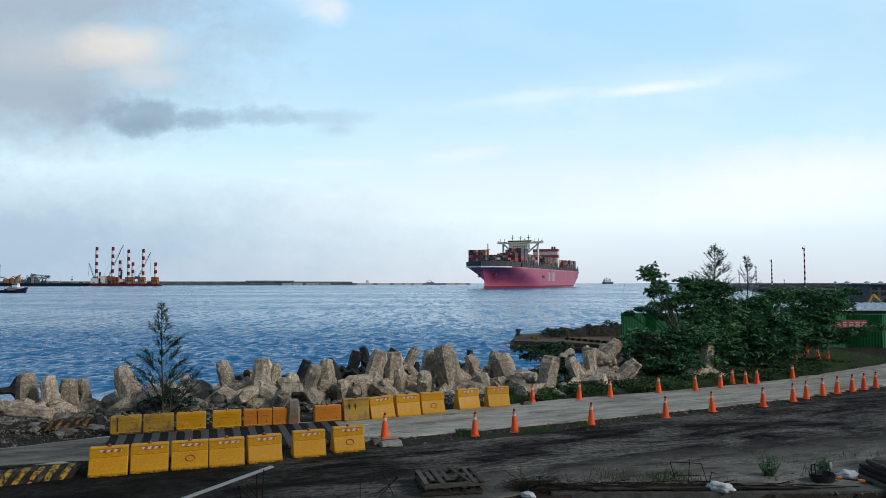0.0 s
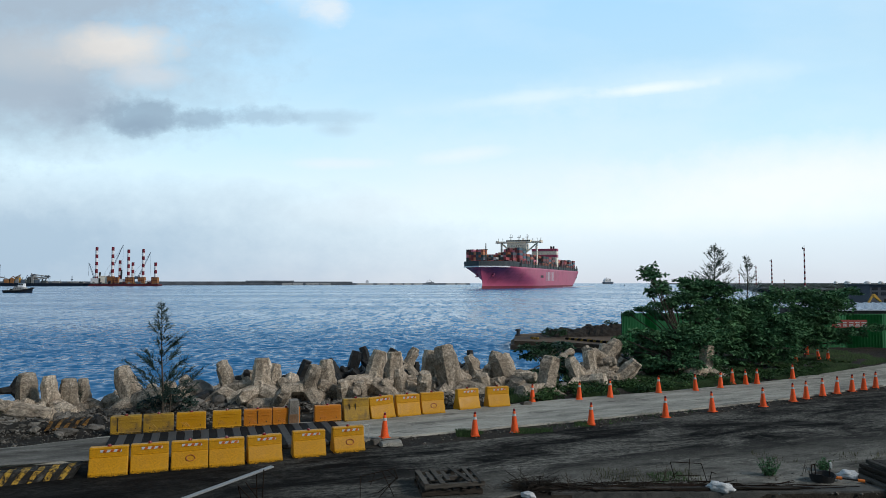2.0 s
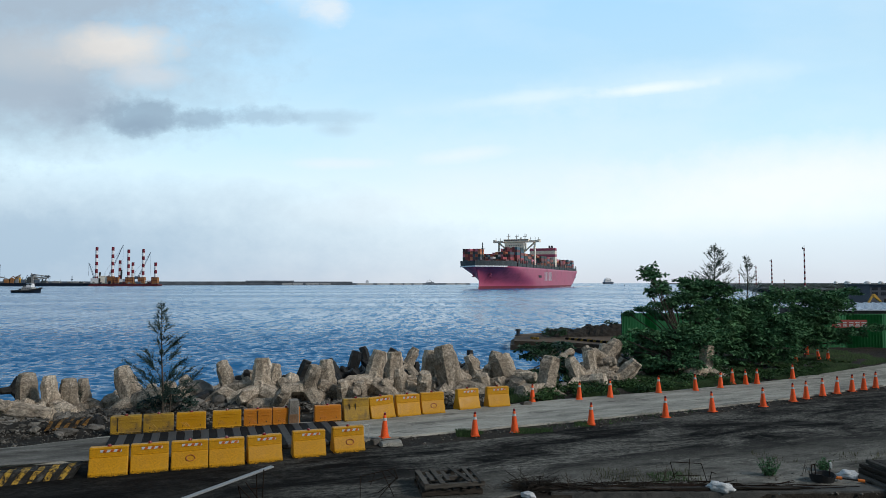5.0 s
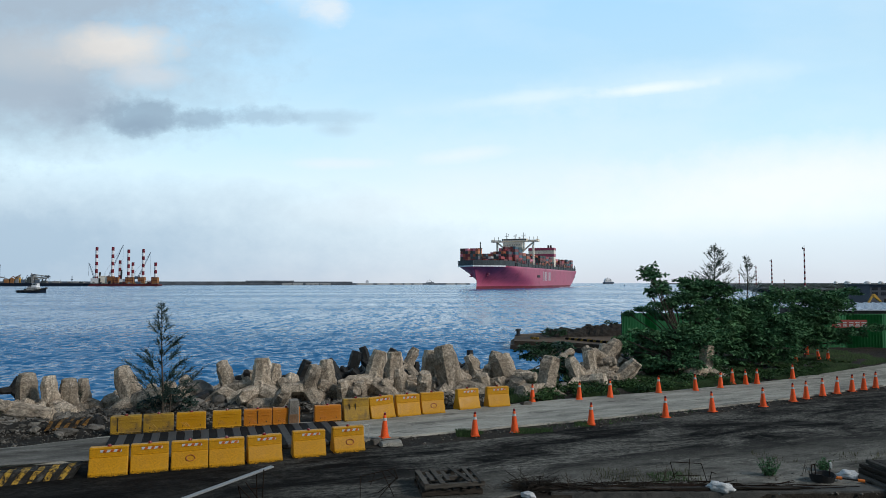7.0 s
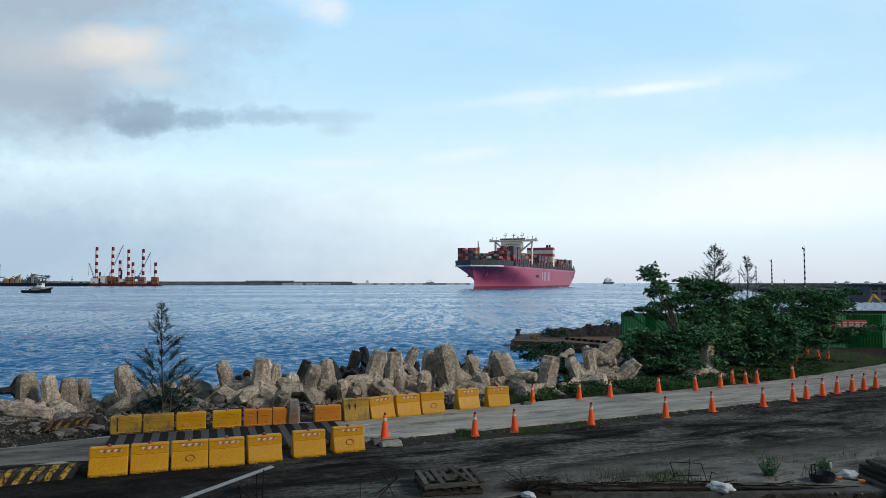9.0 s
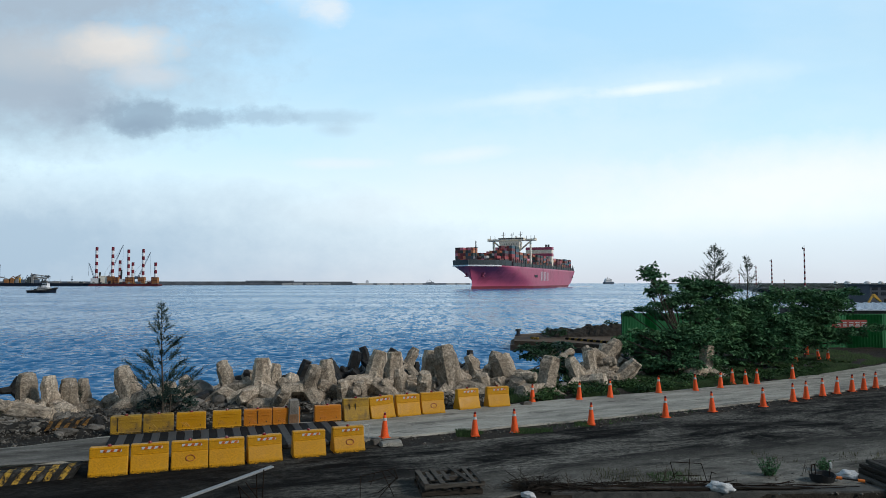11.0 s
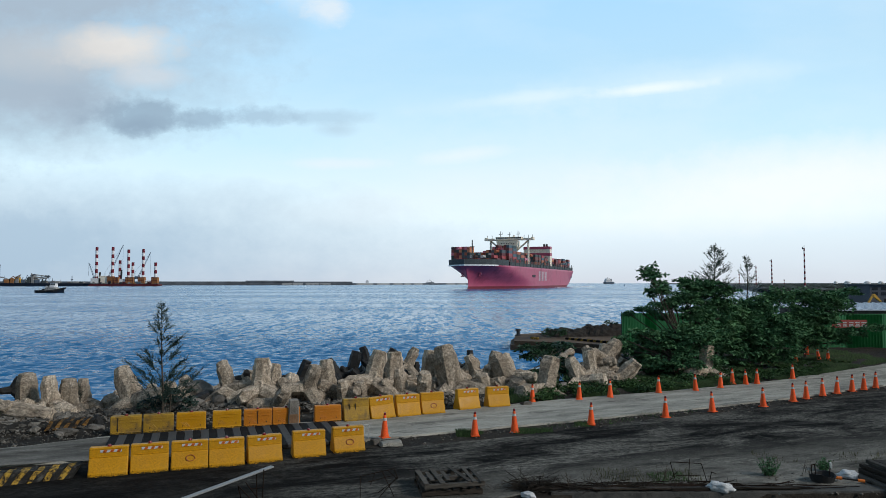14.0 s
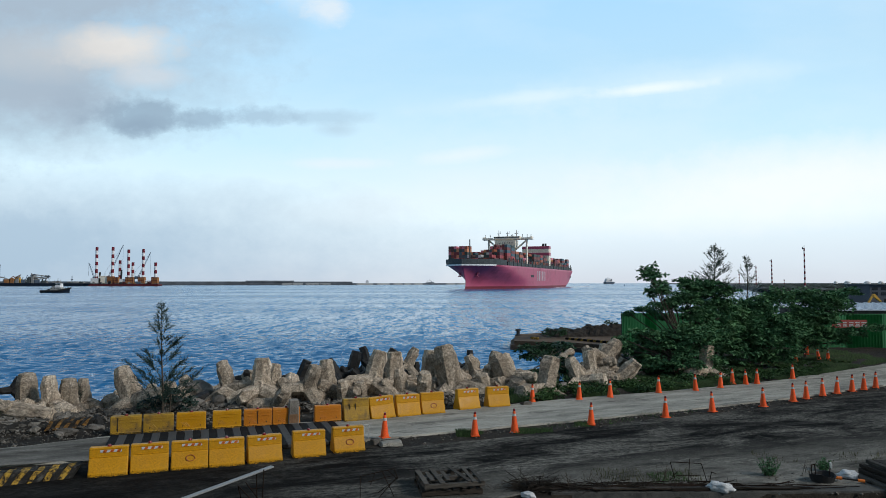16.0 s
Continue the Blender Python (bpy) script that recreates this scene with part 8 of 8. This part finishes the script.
wire_frame("bent rebar frame standing among loose rods", 5.43, 15.73, 0, [((-0.25, 0, 0.1), (-0.36, 0, 0.50)), ((-0.36, 0, 0.50), (0.34, 0.02, 0.46)), ((0.34, 0.02, 0.46), (0.46, 0, 0.05)), ((0.04, 0, 0), (0.07, 0, 0.56)),
    ((-0.22, 0, 0.20), (0.36, 0.1, 0.18)), ((0.5, 0, 0.02), (0.56, 0, 0.28)), ((0.56, 0, 0.28), (0.66, 0, 0.24)), ((-0.36, 0.02, 0.1), (-0.2, 0, 0.3))])
wire_frame("crumpled wire cage of thin steel bars", -1.36, 14.68, 5, [((-0.36, 0, 0), (-0.36, 0, 0.48)), ((-0.36, 0, 0.48), (0.34, 0, 0.62)), ((0.34, 0, 0.62), (0.42, 0, 0.42)), ((0.08, 0, 0.60), (0.34, 0, 0.05)), ((0.42, 0, 0.42), (0.0, 0.1, 0.1)),
    ((-0.2, 0, 0.36), (0.3, 0.1, 0.45)), ((0.2, 0, 0.6), (0.4, 0.05, 0.4)), ((-0.05, 0, 0.55), (-0.15, 0, 0.3)), ((0.0, 0, 0), (0.4, 0, 0.45))], 0.008)


def build_trestle():
    t = thing("steel_trestle", "thin black steel trestle carrying an aluminium strip", "trestle", at=pose(-3.84, 14.46, 0, 0, 0, 8))
    for a, b in (((0.02, 0, 0), (0.02, 0, 0.58)), ((0.14, 0, 0), (0.16, 0, 0.66)), ((-0.35, 0, 0.36), (-0.02, 0, 0)), ((-0.2, 0, 0.42), (0.12, 0, 0.0)), ((-0.35, 0, 0.36), (-0.30, 0.2, 0.0)), ((-0.1, 0, 0.28), (0.14, 0, 0.3))):
        bm = bmesh.new()
        rod(bm, a, b, 0.012, 0.012, 5)
        part("bar", bm, M_REBAR, t)
    s = thing("metal_strip", "long dull aluminium strip propped on a trestle", "strip")
    bm = bmesh.new()
    a, b = Vector((-3.63, 15.00, 0.59)), Vector((-5.11, 13.20, 0.37))
    d = b - a
    m = Matrix.Translation((a + b) / 2) @ d.to_track_quat("X", "Z").to_matrix().to_4x4()
    box(bm, (0, 0, 0), (d.length, 0.12, 0.03), m, bev=0.006)
    part("strip", bm, M_ALU, s)


build_trestle()


def sack(x, y, z, sx, sy, sz, seed, label, material=None):
    bm = bmesh.new()
    bmesh.ops.create_icosphere(bm, subdivisions=4, radius=1.0)
    for v in bm.verts:
        k = noise.noise(v.co * 1.6 + Vector((seed, 0, 0))) * 0.35 + noise.noise(v.co * 4.5 + Vector((0, seed, 0))) * 0.16
        v.co *= 1 + k
        v.co = Vector((v.co.x * sx, v.co.y * sy, max(-0.6, v.co.z) * sz))
    ob = part("plastic_sack", bm, material or M_BAG, smooth=True)
    ob.matrix_world = pose(x, y, z + 0.55 * sz, 0, 0, -25)
    tagged(ob, label, "sack", "discarded sacks")


sack(5.95, 15.15, 0.03, 0.26, 0.14, 0.13, 2, "crumpled white sack draped over the ledge")
sack(9.37, 16.27, 0.0, 0.21, 0.14, 0.11, 5, "crumpled white plastic sheet by the planks")
sack(1.79, 14.83, 0.0, 0.15, 0.1, 0.07, 7, "small scrap of white plastic on the ground")

sack(-10.95, 22.26, 0.0, 0.17, 0.15, 0.20, 9, "crumpled black tarpaulin among the rubble", M_BLACK)


def twigs(x, y, h, n, seed):
    t = thing("dead_twigs", "dry bare twigs sticking out of the ground", "plant", "dry twigs", at=pose(x, y, 0))
    rnd = random.Random(seed)
    for _ in range(n):
        bm = bmesh.new()
        a = Vector((rnd.uniform(-0.15, 0.15), rnd.uniform(-0.1, 0.1), -0.02))
        b = a + Vector((rnd.uniform(-0.2, 0.2), rnd.uniform(-0.1, 0.1), h * rnd.uniform(0.5, 1)))
        c = a.lerp(b, 0.55) + Vector((rnd.uniform(-0.15, 0.15), 0, h * rnd.uniform(0.15, 0.35)))
        rod(bm, a, b, 0.006, 0.003, 4)
        rod(bm, a.lerp(b, 0.5), c, 0.004, 0.002, 4)
        part("twig", bm, M_BARK, t)


twigs(2.76, 15.15, 0.5, 5, 1)
twigs(3.29, 15.56, 0.4, 6, 2)
twigs(5.00, 16.08, 0.45, 7, 3)
twigs(8.51, 16.46, 0.4, 5, 4)
twigs(1.18, 15.31, 0.25, 4, 5)


def build_brush():
    """A loose heap of dead sticks and brushwood along the ledge."""
    rnd = random.Random(77)
    V, F = [], []
    spots = [(1.55, 2.35, 15.15, 15.6, 0.16, 420), (2.3, 4.6, 15.15, 15.5, 0.08, 380), (4.6, 6.4, 15.2, 15.45, 0.05, 150)]
    for x0, x1, y0, y1, hh, n in spots:
        for _ in range(n):
            p = Vector((rnd.uniform(x0, x1), rnd.uniform(y0, y1), abs(rnd.gauss(0, hh * 0.6)) + 0.01))
            d = Vector((rnd.gauss(0, 1), rnd.gauss(0, 0.6), rnd.gauss(0, 0.22))).normalized() * rnd.uniform(0.1, 0.5)
            q = p + d
            q.z = max(0.005, q.z)
            w = rnd.uniform(0.004, 0.011)
            s = d.cross(Vector((0, 0, 1))).normalized() * w
            u = Vector((0, 0, w * 1.5))
            k = len(V)
            V.extend([tuple(p - s), tuple(p + s), tuple(p + u), tuple(q - s * 0.5), tuple(q + s * 0.5), tuple(q + u * 0.5)])
            F.extend([(k, k + 1, k + 4, k + 3), (k + 1, k + 2, k + 5, k + 4), (k + 2, k, k + 3, k + 5)])
    tagged(mesh_from("brushwood", V, F, M_WOOD_DARK), "dark heap of dead sticks along the ledge", "brushwood", kind="stuff")


build_brush()


def build_bucket():
    b = thing("bucket", "squashed black rubber bucket lying on the ground", "bucket", at=pose(8.58, 15.95, 0) @ Matrix.Scale(0.78, 4))
    bm = bmesh.new()
    n = 16
    rings = []
    for r, z in ((0.24, 0.0), (0.30, 0.22), (0.28, 0.22), (0.22, 0.04)):
        rings.append([bm.verts.new((r * 1.25 * math.cos(2 * math.pi * i / n), r * math.sin(2 * math.pi * i / n), z + 0.05 * math.sin(2 * math.pi * i / n * 2) * (z > 0.1))) for i in range(n)])
    for p, q in zip(rings, rings[1:]):
        for i in range(n):
            bm.faces.new((p[i], p[(i + 1) % n], q[(i + 1) % n], q[i]))
    bm.faces.new(rings[0][::-1]), bm.faces.new(rings[-1])
    part("tub", bm, M_BLACK, b)
    bm = bmesh.new()
    for a, c in (((-0.3, 0, 0.1), (-0.32, 0, 0.48)), ((-0.32, 0, 0.48), (-0.22, 0, 0.5)), ((-0.22, 0, 0.5), (-0.2, 0, 0.2)), ((0.2, 0, 0.2), (0.24, 0, 0.5))):
        rod(bm, a, c, 0.016, 0.016, 5)
    part("handle", bm, M_REBAR, b)
    bm = bmesh.new()
    box(bm, (0.25, 0, 0.47), (0.06, 0.05, 0.16), bev=0.01)
    part("grip", bm, M_TAPE_W, b, "pale grip of a tool")
    s = thing("bolt_cutter", "orange-handled cutter lying beside the sack", "tool", at=pose(9.29, 15.77, 0.05, 0, 3, -20))
    bm = bmesh.new()
    rod(bm, (-0.55, 0, 0.03), (0.5, 0, 0.03), 0.022, 0.018, 6)
    part("shaft", bm, M_BLACK, s)
    for x in (-0.4, 0.05):
        bm = bmesh.new()
        rod(bm, (x - 0.07, 0, 0.03), (x + 0.07, 0, 0.03), 0.036, 0.036, 8)
        part("sleeve", bm, M_TAPE_O, s)


build_bucket()


# ---- what moves ----
def motions():
    a0, a1 = -21.6, -21.3
    walk(SHIP, [(0.0, pose(38.93, 668.33, SEA, 0, 0, a0)), (8.0, pose(28.75, 634.3, SEA, 0, 0, (a0 + a1) / 2)), (16.0, pose(18.58, 600.28, SEA, 0, 0, a1))])
    walk(TUG, [(0.0, pose(-250.7, 406, SEA, 0, 0, -3)), (4.0, pose(-243.9, 406, SEA, 0, 0, -3)), (8.0, pose(-237.8, 406, SEA, 0, 0, -3)), (12.0, pose(-231.8, 406, SEA, 0, 0, -3)), (16.0, pose(-225.5, 406, SEA, 0, 0, -3))])
    walk(FAR_SHIP, [(0.0, pose(614.8, 2600, SEA, 0, 0, 12)), (16.0, pose(619.0, 2597, SEA, 0, 0, 12))])
    walk(SEA_SHEET, [(0.0, pose(0, 0, SEA)), (16.0, pose(5.0, -14.0, SEA))])


motions()
